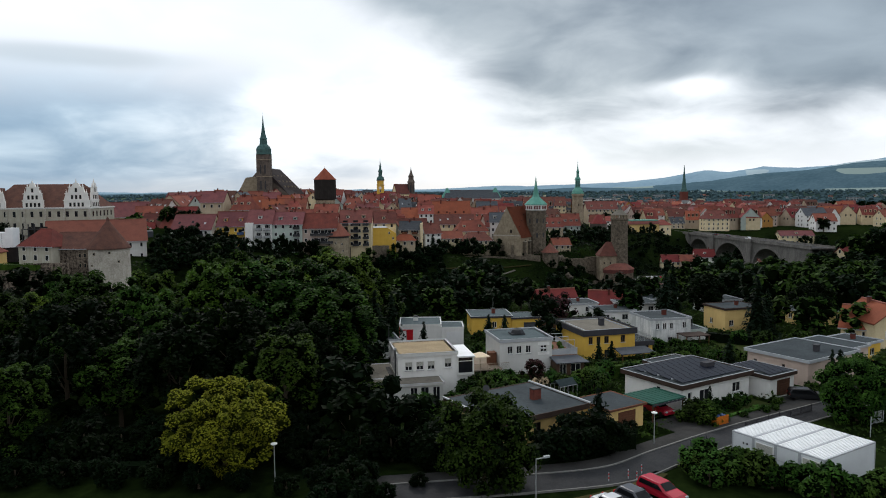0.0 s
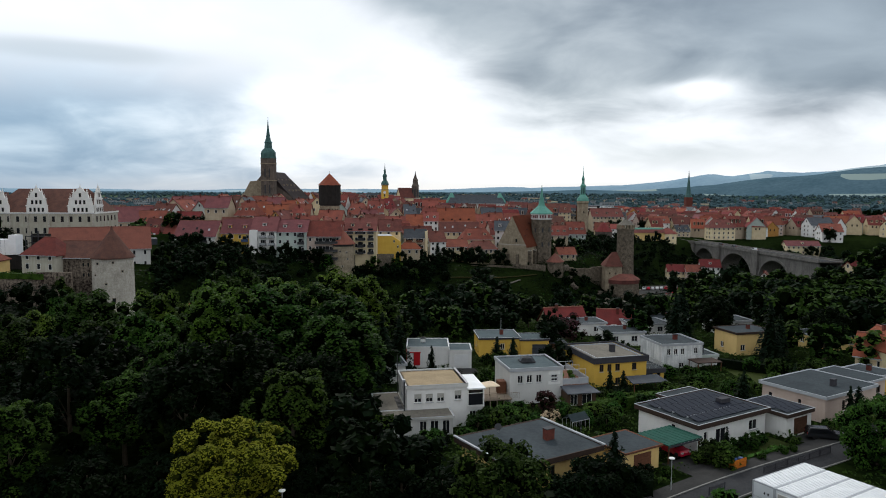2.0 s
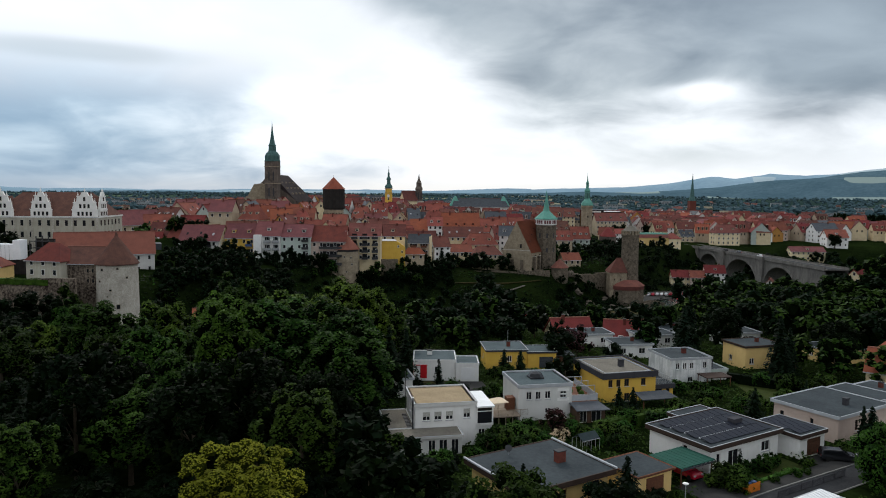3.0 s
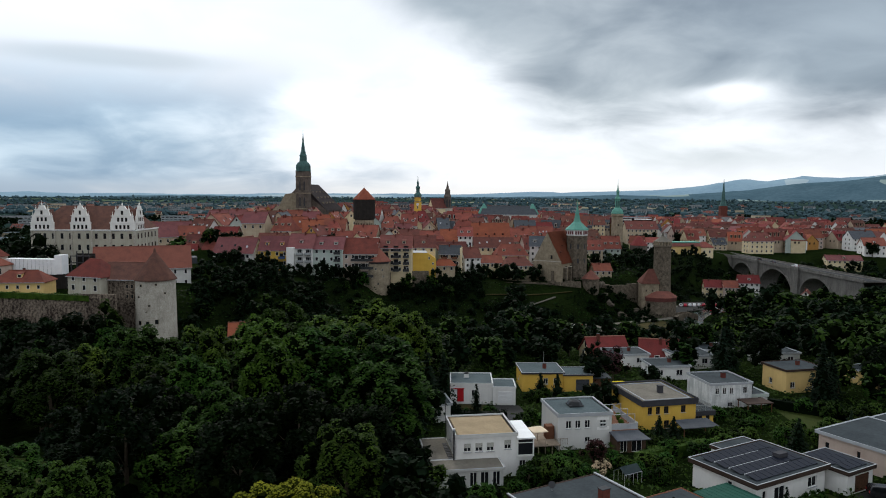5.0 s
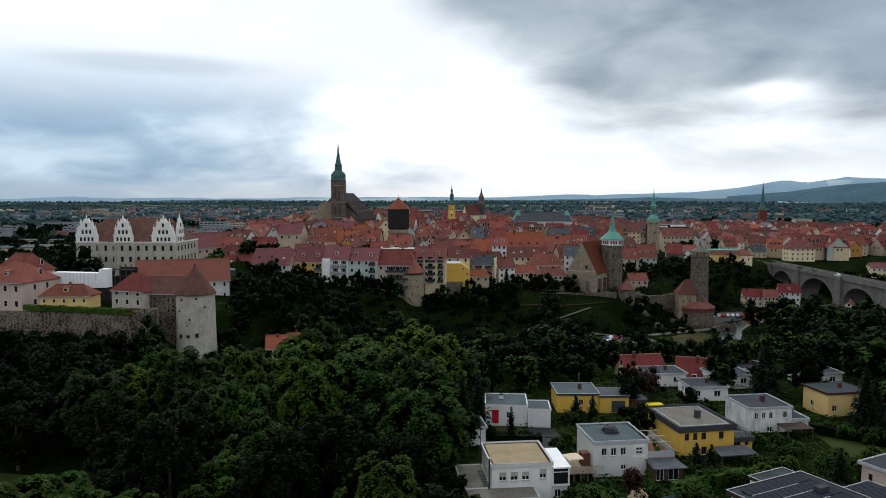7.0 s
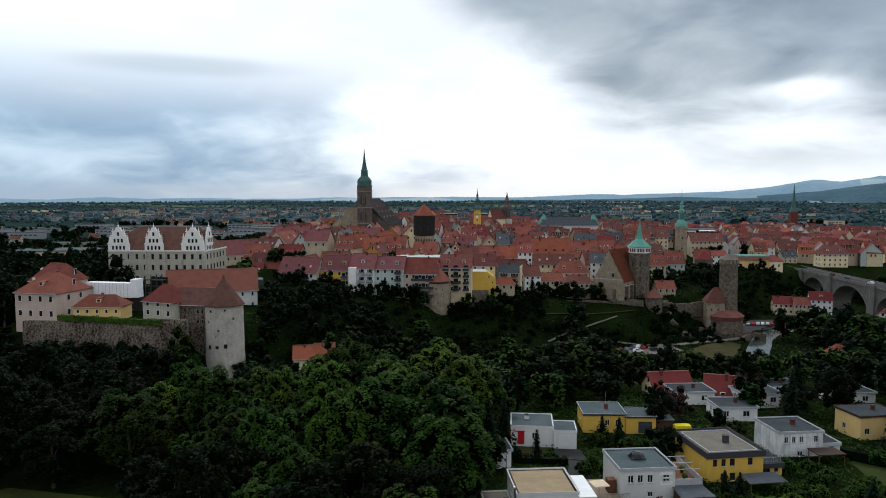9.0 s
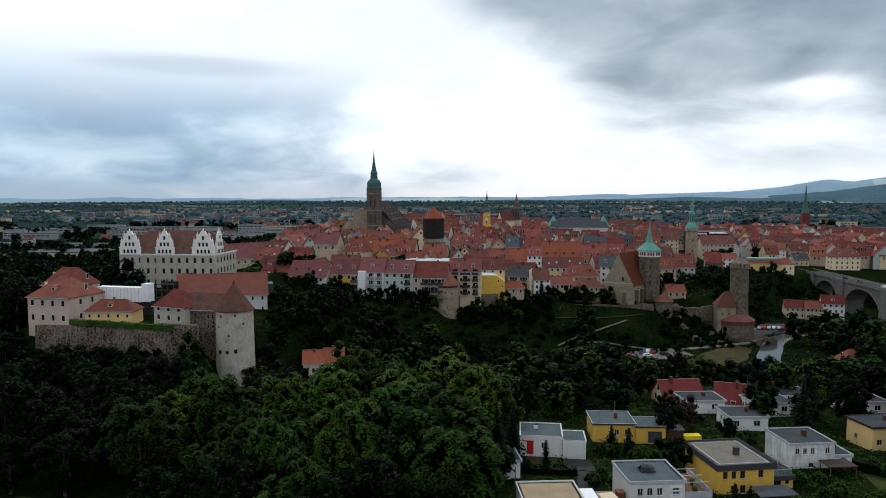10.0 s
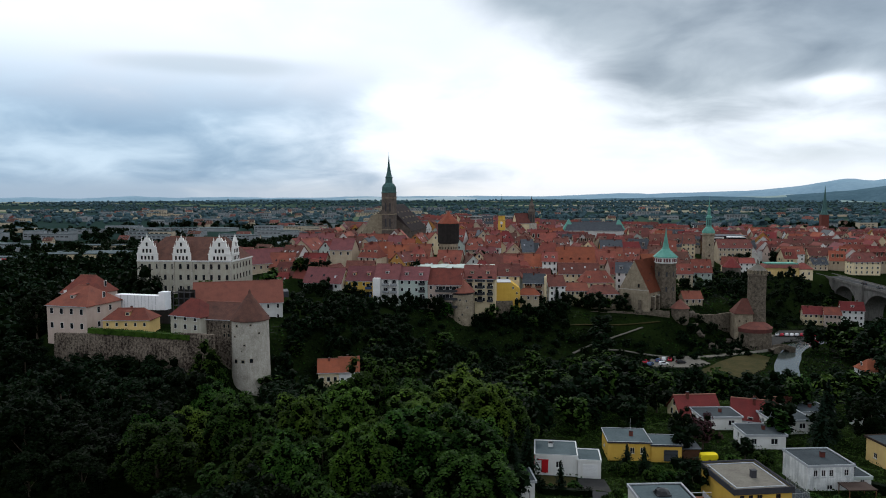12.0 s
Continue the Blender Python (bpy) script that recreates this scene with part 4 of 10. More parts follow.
def plant_woods():
    rng = random.Random(11)

    def open_bank(x, y):
        return 2 < x < 54 and 322 + 0.222 * (x + 4) < y < 340 + 0.222 * (x + 4)

    def wood(x, y):
        if y < 74 or x > -9 - 0.02 * (y - 80):
            return False
        if x < -56 and y < 113:
            return False
        if y > 158 and abs(x + 2.6 + 0.4525 * (y - 8.8)) < 6.5:
            return False
        if y > 188 and abs(x + 2.6 + 0.3213 * (y - 8.8)) < 6.5:
            return False
        if -28 < x < -10 and y < 83:
            return False
        if x > -14 and y < 118:
            return False
        return (y < 205 or x > -60) and not (-110 < x < -84 and y > 190)

    # shade-coloured and lit-coloured trees are laid out by place
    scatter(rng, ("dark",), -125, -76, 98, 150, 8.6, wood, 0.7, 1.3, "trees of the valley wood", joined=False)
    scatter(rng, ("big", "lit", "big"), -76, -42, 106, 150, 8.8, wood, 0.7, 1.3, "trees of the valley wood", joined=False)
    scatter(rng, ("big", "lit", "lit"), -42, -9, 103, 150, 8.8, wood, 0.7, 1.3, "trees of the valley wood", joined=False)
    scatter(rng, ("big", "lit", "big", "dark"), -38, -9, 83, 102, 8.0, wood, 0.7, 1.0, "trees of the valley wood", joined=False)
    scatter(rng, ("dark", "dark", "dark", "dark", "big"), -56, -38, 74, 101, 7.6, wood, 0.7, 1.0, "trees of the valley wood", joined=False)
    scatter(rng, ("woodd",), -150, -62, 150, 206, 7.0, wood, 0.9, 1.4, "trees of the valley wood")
    scatter(rng, ("wood", "woodd"), -62, -4, 150, 206, 6.6, wood, 0.9, 1.35, "trees of the valley wood")
    scatter(rng, ("mid", "midl", "mid"), -12, 16, 158, 215, 6.5, lambda x, y: y > 168 or x < 2, 0.75, 1.05, "trees of the valley wood")
    # valley floor and the slope under the town
    scatter(rng, ("mid", "slope", "slope", "midl"), -90, 62, 205, 300, 6.0, lambda x, y: y < np.interp(x, (-84, -60, -40, 30, 62), (238, 272, 288, 300, 300)) and not (-88 < x < -60 and 212 < y < 246) and not (18 < x < 62 and y > 268), 0.7, 1.0, "shrubs on the town slope")
    scatter(rng, ("slope",), -82, 34, 250, 345, 4.8, lambda x, y: np.interp(x, (-82, -40, 30), (252, 262, 300)) < y < np.interp(x, (-82, -56, -40, 30), (294, 300, 322, 346)) and not (-48 < x < -35 and y > 290) and not open_bank(x, y), 0.55, 0.85, "shrubs on the town slope")
    scatter(rng, ("slope", "mid"), -185, -84, 180, 212, 5.5, lambda x, y: y < 205 and not (x > -109 and y > 188), 0.7, 1.0, "shrubs under the castle wall")
    scatter(rng, ("mid", "slope", "mid"), -96, -60, 210, 285, 5.4, lambda x, y: x > -90 + 0.02 * (y - 214) and not (-88 < x < -60 and 212 < y < 246) and y < 283, 0.6, 0.9)
    scatter(rng, ("slope", "slope", "mid"), -106, -80, 236, 300, 5.6, lambda x, y: y > 262 or x > -96, 0.55, 0.85)
    scatter(rng, ("slope",), 28, 82, 300, 352, 4.8, lambda x, y: not open_bank(x, y) and y > 314 + 0.35 * (x - 28) and not (60 < x and y < 336), 0.45, 0.8)
    scatter(rng, ("mid", "midl", "slope"), -14, 27, 336, 356, 4.6, lambda x, y: 341 + 0.222 * (x + 4) < y < 349 + 0.222 * (x + 4), 0.42, 0.66)
    scatter(rng, ("mid", "slope"), -34, 2, 304, 338, 4.4, lambda x, y: np.interp(x, (-34, -10, 2), (304, 314, 322)) < y < np.interp(x, (-34, -18, 2), (311, 321, 338)), 0.42, 0.7)
    scatter(rng, ("slope", "mid"), 54, 84, 336, 362, 4.2, lambda x, y: 338 + 0.3 * (x - 54) < y < 352 + 0.3 * (x - 54), 0.4, 0.7)
    scatter(rng, ("slope", "slope", "mid"), 30, 112, 236, 300, 5.5, lambda x, y: y < 268 or (x > 92 and y < 312) or x < 40, 0.55, 0.8)
    scatter(rng, ("mid", "slope"), -180, -104, 190, 212, 5.2, lambda x, y: y < (212 if x < -140 else 206) and x < -109, 0.7, 1.0)
    scatter(rng, ("mid", "mid", "midl"), -112, -50, 284, 303, 6.5, lambda x, y: y > np.interp(x, (-112, -85, -50), (290, 288, 294)) and y < np.interp(x, (-112, -60, -50), (300, 300, 302)), 0.35, 0.62)
    scatter(rng, ("mid", "slope", "midl"), -34, 30, 300, 338, 5.0, lambda x, y: not open_bank(x, y) and np.interp(x, (-34, -10, 30), (306, 318, 334)) < y < np.interp(x, (-34, -10, 30), (316, 330, 342)), 0.5, 0.85)
    scatter(rng, ("mid", "mid", "midl"), 120, 215, 286, 345, 7.5, lambda x, y: not (150 < x < 186 and y > 322) and not (170 < x < 190 and y > 300), 1.1, 1.7)
    scatter(rng, ("slope", "slope", "mid"), 84, 166, 372, 478, 4.6, lambda x, y: y > np.interp(x, (84, 110, 140, 166), (374, 400, 425, 440)), 0.4, 0.62)
    # right of the river
    scatter(rng, ("mid", "midl", "mid"), 16, 240, 196, 345, 8.0, lambda x, y: (y > 205 + 0.0 * x) and not (50 < x < 128 and 270 < y < 345) and not (20 < x < 60 and y > 262) and not (20 < x < 75 and y < 222) and not (40 < x < 112 and 236 < y < 272), 0.85, 1.25, "trees along the river")
    scatter(rng, ("mid", "midl"), 72, 240, 150, 205, 7.6, lambda x, y: x > 76 or y > 190, 0.85, 1.15, "trees along the river")
    scatter(rng, ("mid", "midl"), 108, 260, 345, 480, 8.0, lambda x, y: not (100 < x < 168 and 352 < y) and not (150 < x < 192), 0.9, 1.3, "trees by the bridge")
    scatter(rng, ("mid", "midl"), 55, 160, 372, 458, 6.5, lambda x, y: y > np.interp(x, (55, 100, 160), (372, 400, 452)) and not (94 < x < 114 and y > 445) and not (92 < x < 150 and y > 398), 0.55, 0.8, "trees under the town wall")
    scatter(rng, ("mid",), 196, 330, 455, 484, 8.5, lambda x, y: True, 0.8, 1.1, "trees by the bridge")
    scatter(rng, ("slope", "mid"), -12, 28, 318, 352, 6.0, lambda x, y: not open_bank(x, y) and y > 322 + 0.6 * (x + 12), 0.6, 0.85, "trees under the town wall")
    scatter(rng, ("mid", "slope", "mid"), -215, -166, 196, 262, 5.5, lambda x, y: x < -174 or y < 214, 0.7, 1.0)
    # beyond the castle
    scatter(rng, ("belt", "belt", "belt", "beltg"), -460, -182, 215, 590, 10.0, lambda x, y: x < -182 - 0.05 * (y - 215), 0.7, 1.3, "trees beyond the castle", 9000)
    scatter(rng, ("far",), -260, -150, 330, 560, 11, lambda x, y: x < -158 or y > 480, 0.8, 1.1, "trees beyond the castle")

    # the green belt behind the town, and belts of trees between the suburbs
    scatter(rng, ("belt", "belt", "beltg"), -300, 560, 945, 1090, 14.0, lambda x, y: noise.noise((x * 0.011, y * 0.011, 4.0)) > -0.1, 0.7, 1.25, "", 4000)
    scatter(rng, ("belt", "belt", "beltg"), -340, -205, 600, 940, 12.0, lambda x, y: noise.noise((x * 0.012, y * 0.012, 9.0)) > -0.05, 0.7, 1.25, "", 3000)
    scatter(rng, ("belt", "belt", "beltg"), 370, 720, 560, 900, 11.5, lambda x, y: x > 395 + 0.1 * (y - 560), 0.8, 1.4, "", 4000)
    for _ in range(110):
        a, r = radians(rng.uniform(-44, 42) if rng.random() < 0.6 else rng.uniform(-44, -16)), 560 + 900 * rng.random() ** 1.5
        bx, by = math.sin(a) * r, math.cos(a) * r
        if -205 < bx < 480 and by < 940:
            continue
        ln, key = rng.uniform(30, 140), rng.choice(("belt", "belt", "belt", "beltg"))
        for _ in range(int(ln / 7) + 2):
            plant_far(key, bx + rng.uniform(-ln, ln) * 0.5, by + rng.gauss(0, 9), rng.uniform(0.6, 1.2), rng.uniform(0.6, 1.1))


plant_woods()
BR = plant("bright", -19.9, 75.0, 1.04, 0.88)
join_crowd()


# ------------------------------------------------------------ road, gardens and houses on the shelf
def strip(bm, pts, w0, w1, lift, thick=0.3):
    """A band along a line of points, between w0 and w1 metres to its left, draped on the land."""
    rows = []
    for i, p in enumerate(pts):
        a, b = pts[max(0, i - 1)], pts[min(len(pts) - 1, i + 1)]
        d = Vector((b[0] - a[0], b[1] - a[1])).normalized()
        n = Vector((-d.y, d.x))
        z = gz(*p) + lift
        q = [(p[0] + n.x * w, p[1] + n.y * w) for w in (w0, w1)]
        rows.append([bm.verts.new((*q[0], z)), bm.verts.new((*q[1], z)), bm.verts.new((*q[1], z - thick)), bm.verts.new((*q[0], z - thick))])
    for a, b in zip(rows, rows[1:]):
        for k in range(4):
            bm.faces.new((a[k], b[k], b[(k + 1) % 4], a[(k + 1) % 4]))
    bm.faces.new(rows[0])
    bm.faces.new(rows[-1][::-1])


def smooth_line(pts, n=8):
    out = []
    for i in range(len(pts) - 1):
        p0, p1, p2, p3 = (Vector(pts[max(0, min(len(pts) - 1, i + k))]) for k in (-1, 0, 1, 2))
        for j in range(n):
            t = j / n
            out.append(tuple(0.5 * ((2 * p1) + (p2 - p0) * t + (2 * p0 - 5 * p1 + 4 * p2 - p3) * t * t + (3 * p1 - p0 - 3 * p2 + p3) * t ** 3)))
    out.append(tuple(pts[-1]))
    return out


ROAD = smooth_line([(-7, 68.0), (-3, 68.7), (10, 70.6), (18.6, 72.6), (25, 77.1), (34, 83.2), (52, 94.3), (75, 108.4), (120, 135)])
bm = bmesh.new()
strip(bm, ROAD, -1.9, 1.9, 0.10)
structure("road", bm, M["asphalt"], "damp grey asphalt residential street", "road")
for nm, w0, w1, mt, lift in (("kerb_far", 1.9, 2.07, "kerb", 0.2), ("kerb_near", -2.05, -1.9, "kerb", 0.19), ("pavement_far", 2.07, 4.0, "pavement", 0.19)):
    bm = bmesh.new()
    strip(bm, ROAD if nm == "kerb_near" else ROAD, w0, w1, lift)
    structure(nm, bm, M[mt], "pale granite kerb along the street" if mt == "kerb" else "dark paved footway beside the street", "kerb" if mt == "kerb" else "pavement")


CLEAR = []


def patch(name, pts, mat, label, lift=0.06, kind="structure"):
    """A flat piece of garden ground laid over the land."""
    CLEAR.append(pts)
    bm = bmesh.new()
    hi = [bm.verts.new((x, y, gz(x, y) + lift)) for x, y in pts]
    lo = [bm.verts.new((x, y, gz(x, y) - 0.4)) for x, y in pts]
    bm.faces.new(hi)
    for i in range(len(pts)):
        j = (i + 1) % len(pts)
        bm.faces.new((lo[i], lo[j], hi[j], hi[i]))
    return structure(name, bm, M[mat], label, name.split("_")[0])


def loc(ox, oy, rz, u, v):
    c, s = math.cos(radians(rz)), math.sin(radians(rz))
    return ox + u * c - v * s, oy + u * s + v * c


def flat_roof(house, x0, y0, x1, y1, z, mat, rim, fascia=None, up=0.22, drop=0.35, over=0.18, name="roof"):
    """Roof slab with a raised rim and a fascia round it."""
    bm = bmesh.new()
    box(bm, x0 - over + 0.1, y0 - over + 0.1, z - drop + 0.02, x1 + over - 0.1, y1 + over - 0.1, z)
    r = part(name, bm, M[mat], house)
    for nm, lo, hi, inn, out, m in (("fascia", z - drop, z + up - 0.05, 0.0, 0.1, fascia or rim), ("coping", z + up - 0.046, z + up, 0.0, 0.12, rim)):
        bm = bmesh.new()
        ax0, ay0, ax1, ay1 = x0 - over, y0 - over, x1 + over, y1 + over
        b0, b1 = out, 0.0 if nm == "coping" else 0.1
        box(bm, ax0 - b0, ay0 - b0, lo, ax1 + b0, ay0 + b1, hi)
        box(bm, ax0 - b0, ay1 - b1, lo, ax1 + b0, ay1 + b0, hi)
        box(bm, ax0 - b0, ay0 + b1, lo, ax0 + b1, ay1 - b1, hi)
        box(bm, ax1 - b1, ay0 + b1, lo, ax1 + b0, ay1 - b1, hi)
        part(nm, bm, M[m], r if nm == "coping" else house)
    return r


def shell(house, x0, y0, x1, y1, z0, z1, mat, front=(), left=(), right=(), th=0.3, frame_mat=None, pane=None, sill=True, shutter=0.0, name="wall"):
    """Four walls with windows: front (-y), left and right lists of (u, v, w, h) with u along the wall."""
    sides = (((x0, y0), (x1, y0), front), ((x1, y0), (x1, y1), right), ((x1, y1), (x0, y1), ()), ((x0, y1), (x0, y0), left))
    for i, (a, b, wins) in enumerate(sides):
        bm = bmesh.new()
        d = Vector((b[0] - a[0], b[1] - a[1])).normalized()
        e = (b[0] - d.x * th, b[1] - d.y * th)
        wall_run(bm, a, e, z0 - 0.6, z1, th, [(u, u + w, v, v + h) for u, v, w, h in wins])
        part(name, bm, M[mat], house)
        for u, v, w, h in wins:
            set_window(house, a, b, u, v, w, h, frame_mat, pane, 1 if w > 0.7 else 0, sill=sill, shutter=shutter)
    bm = bmesh.new()
    box(bm, x0 + th, y0 + th, z0 + 0.05, x1 - th, y1 - th, z0 + 0.12)
    part("floor", bm, M["wood_dark"], house)


def chimney(house, x, y, z0, z1, w=0.6, d=0.6, mat="brick"):
    bm = bmesh.new()
    box(bm, x - w / 2, y - d / 2, z0, x + w / 2, y + d / 2, z1)
    c = part("chimney", bm, M[mat], house)
    bm = bmesh.new()
    box(bm, x - w / 2 - 0.07, y - d / 2 - 0.07, z1, x + w / 2 + 0.07, y + d / 2 + 0.07, z1 + 0.1)
    part("chimney_cap", bm, M["metal_dark"], c)


def slab_part(name, house, x0, y0, z0, x1, y1, z1, mat, label=""):
    bm = bmesh.new()
    box(bm, x0, y0, z0, x1, y1, z1)
    return part(name, bm, M[mat], house, label)


def pole(name, house, x, y, z0, z1, r, mat, label=""):
    bm = bmesh.new()
    lathe(bm, [(r, z0), (r, z1)], 8, x, y)
    return part(name, bm, M[mat], house, label)


def panel_door(house, x0, y, z0, x1, z1, mat, slats=5):
    """A garage door of level boards, facing -y."""
    bm = bmesh.new()
    h = (z1 - z0) / slats
    box(bm, x0, y + 0.03, z0, x1, y + 0.07, z1)
    d = part("garage_door", bm, M[mat], house)
    for k in range(slats):
        slab_part("slat", d, x0 + 0.02, y, z0 + k * h + 0.012, x1 - 0.02, y + 0.05, z0 + (k + 1) * h - 0.012, mat)
    return d


def railing(house, pts, z, h, mat="metal", solid=False, gap=1.1):
    """A balustrade along points: posts, a rail and infill."""
    for (ax, ay), (bx, by) in zip(pts, pts[1:]):
        ln = math.hypot(bx - ax, by - ay)
        ang = math.atan2(by - ay, bx - ax)
        base = Matrix.Translation((ax, ay, z)) @ Matrix.Rotation(ang, 4, "Z")
        bm = bmesh.new()
        box(bm, 0, -0.03, h - 0.05, ln, 0.03, h)
        o = part("rail", bm, M[mat], house)
        o.matrix_basis = base
        n = max(1, int(ln / gap))
        for k in range(n + 1):
            bm = bmesh.new()
            box(bm, ln * k / n - 0.025, -0.025, 0, ln * k / n + 0.025, 0.025, h - 0.052)
            o = part("post", bm, M[mat], house)
            o.matrix_basis = base
        bm = bmesh.new()
        if solid:
            box(bm, 0.03, -0.015, 0.08, ln - 0.03, 0.015, h - 0.1)
        else:
            for k in range(int(ln / 0.14)):
                box(bm, k * 0.14, -0.01, 0.06, k * 0.14 + 0.02, 0.01, h - 0.06)
        o = part("infill", bm, M["coping"] if solid else M[mat], house)
        o.matrix_basis = base


def house_red_door():
    ox, oy, z = -6.1, 138.5, 0.35
    h = thing("bungalow", ox, oy, z, 1.5, "white flat-roofed bungalow with a red entrance and garage", "house")
    H = 3.5
    shell(h, 0, 0, 7.8, 7.6, 0, H, "white", front=[(0.6, 0.1, 1.9, 2.35), (3.9, 1.1, 0.95, 1.2)], left=[(2, 1, 1.2, 1.2)], sill=False)
    flat_roof(h, 0, 0, 7.8, 7.6, H + 0.02, "bitumen_green", "coping", "white", 0.12, 0.3, 0.0)
    slab_part("entrance_recess", h, 0.62, 0.02, 0.1, 1.25, 0.09, 2.43, "door_white")
    slab_part("entrance_door", h, 1.3, -0.02, 0.1, 2.48, 0.08, 2.43, "door_red", "bright red entrance door")
    slab_part("door_surround", h, 0.52, -0.12, 2.46, 2.58, 0.0, 2.62, "door_red")
    slab_part("side_cladding", h, -0.1, 0.0, 0.1, -0.01, 7.4, H - 0.05, "door_red", "red side cladding")
    shell(h, 7.83, -0.5, 12.0, 5.2, -0.1, 3.0, "white")
    flat_roof(h, 7.85, -0.5, 12.0, 5.2, 3.02, "bitumen_green", "coping", "white", 0.12, 0.3, 0.0)
    panel_door(h, 8.8, -0.56, 0.0, 11.4, 2.2, "door_white", 9)
    chimney(h, 3.0, 4.4, H, H + 0.75, 0.9, 0.6, "white")
    slab_part("chimney_top", h, 2.7, 4.2, H + 0.86, 3.3, 4.6, H + 1.0, "metal_dark")


def house_white_villa():
    ox, oy, z = -4.2, 101.1, 1.1
    h = thing("villa", ox, oy, z, 11, "white two-storey flat-roofed villa with a gravel roof and glass oriel", "house")
    H = 5.75
    wins = [(1.0 + k * 1.55, 3.55, 1.0, 1.15) for k in range(3)] + [(6.5, 3.7, 0.95, 1.25)]
    shell(h, 0, 0, 8.2, 8.3, 0, H, "white", front=wins, left=[(3.2, 3.6, 0.9, 1.1)], shutter=0.55)
    flat_roof(h, 0, 0, 8.2, 8.3, H, "gravel", "coping", "white2", 0.2, 0.3, 0.06)
    # low wing that wraps round two sides
    shell(h, -3.7, -3.4, 5.6, -0.02, 0, 2.6, "white2", front=[(4.9, 0.2, 0.95, 1.9), (6.3, 0.2, 1.1, 1.9), (7.9, 0.2, 1.0, 1.9)], sill=False)
    flat_roof(h, -3.7, -3.4, 5.6, -0.05, 2.62, "gravel_grey", "coping", "white2", 0.06, 0.25, 0.1)
    shell(h, -3.68, -0.02, -0.02, 8.4, 0, 2.6, "white2", left=[(3, 0.9, 1.2, 1.1)])
    flat_roof(h, -3.7, 0.3, -0.12, 8.4, 2.63, "gravel_grey", "coping", "white2", 0.06, 0.25, 0.1)
    # oriel with large panes over a white base
    shell(h, 8.24, 0.2, 10.5, 7.0, 0, 2.55, "white", front=[(0.4, 0.9, 0.9, 1.1)])
    slab_part("oriel_floor", h, 8.22, -0.1, 2.56, 10.62, 7.05, 2.8, "white")
    for x0, y0, x1, y1 in ((8.24, -0.08, 8.42, 0.1), (10.42, -0.08, 10.6, 0.1), (10.42, 6.8, 10.6, 7.0)):
        slab_part("oriel_post", h, x0, y0, 2.8, x1, y1, 5.0, "frame")
    for x0, y0, x1, y1 in ((8.42, 0.0, 10.42, 0.05), (10.5, 0.1, 10.55, 6.8)):
        slab_part("pane", h, x0, y0, 2.85, x1, y1, 5.0, "glass", "dark glass oriel pane")
    slab_part("oriel_rail", h, 8.42, -0.06, 4.42, 10.42, 0.06, 4.52, "frame")
    bm = bmesh.new()
    box(bm, 8.3, -0.25, 5.0, 10.75, 7.15, 5.2)
    part("oriel_roof", bm, M["container_roof"], h, "white sheet-metal oriel roof")
    pole("flue", h, -0.35, -0.2, 2.6, 6.6, 0.11, "metal_dark", "dark steel flue pipe")
    pole("flue_cap", h, -0.35, -0.2, 6.6, 6.85, 0.16, "metal")
    pole("mast", h, -0.2, 8.2, 2.6, 8.2, 0.05, "metal_dark")
    for k in range(10):
        slab_part("roof_step", h, -1.0, 0.4 + k * 0.6, 2.66, -0.35, 0.75 + k * 0.6, 2.74, "metal_dark")


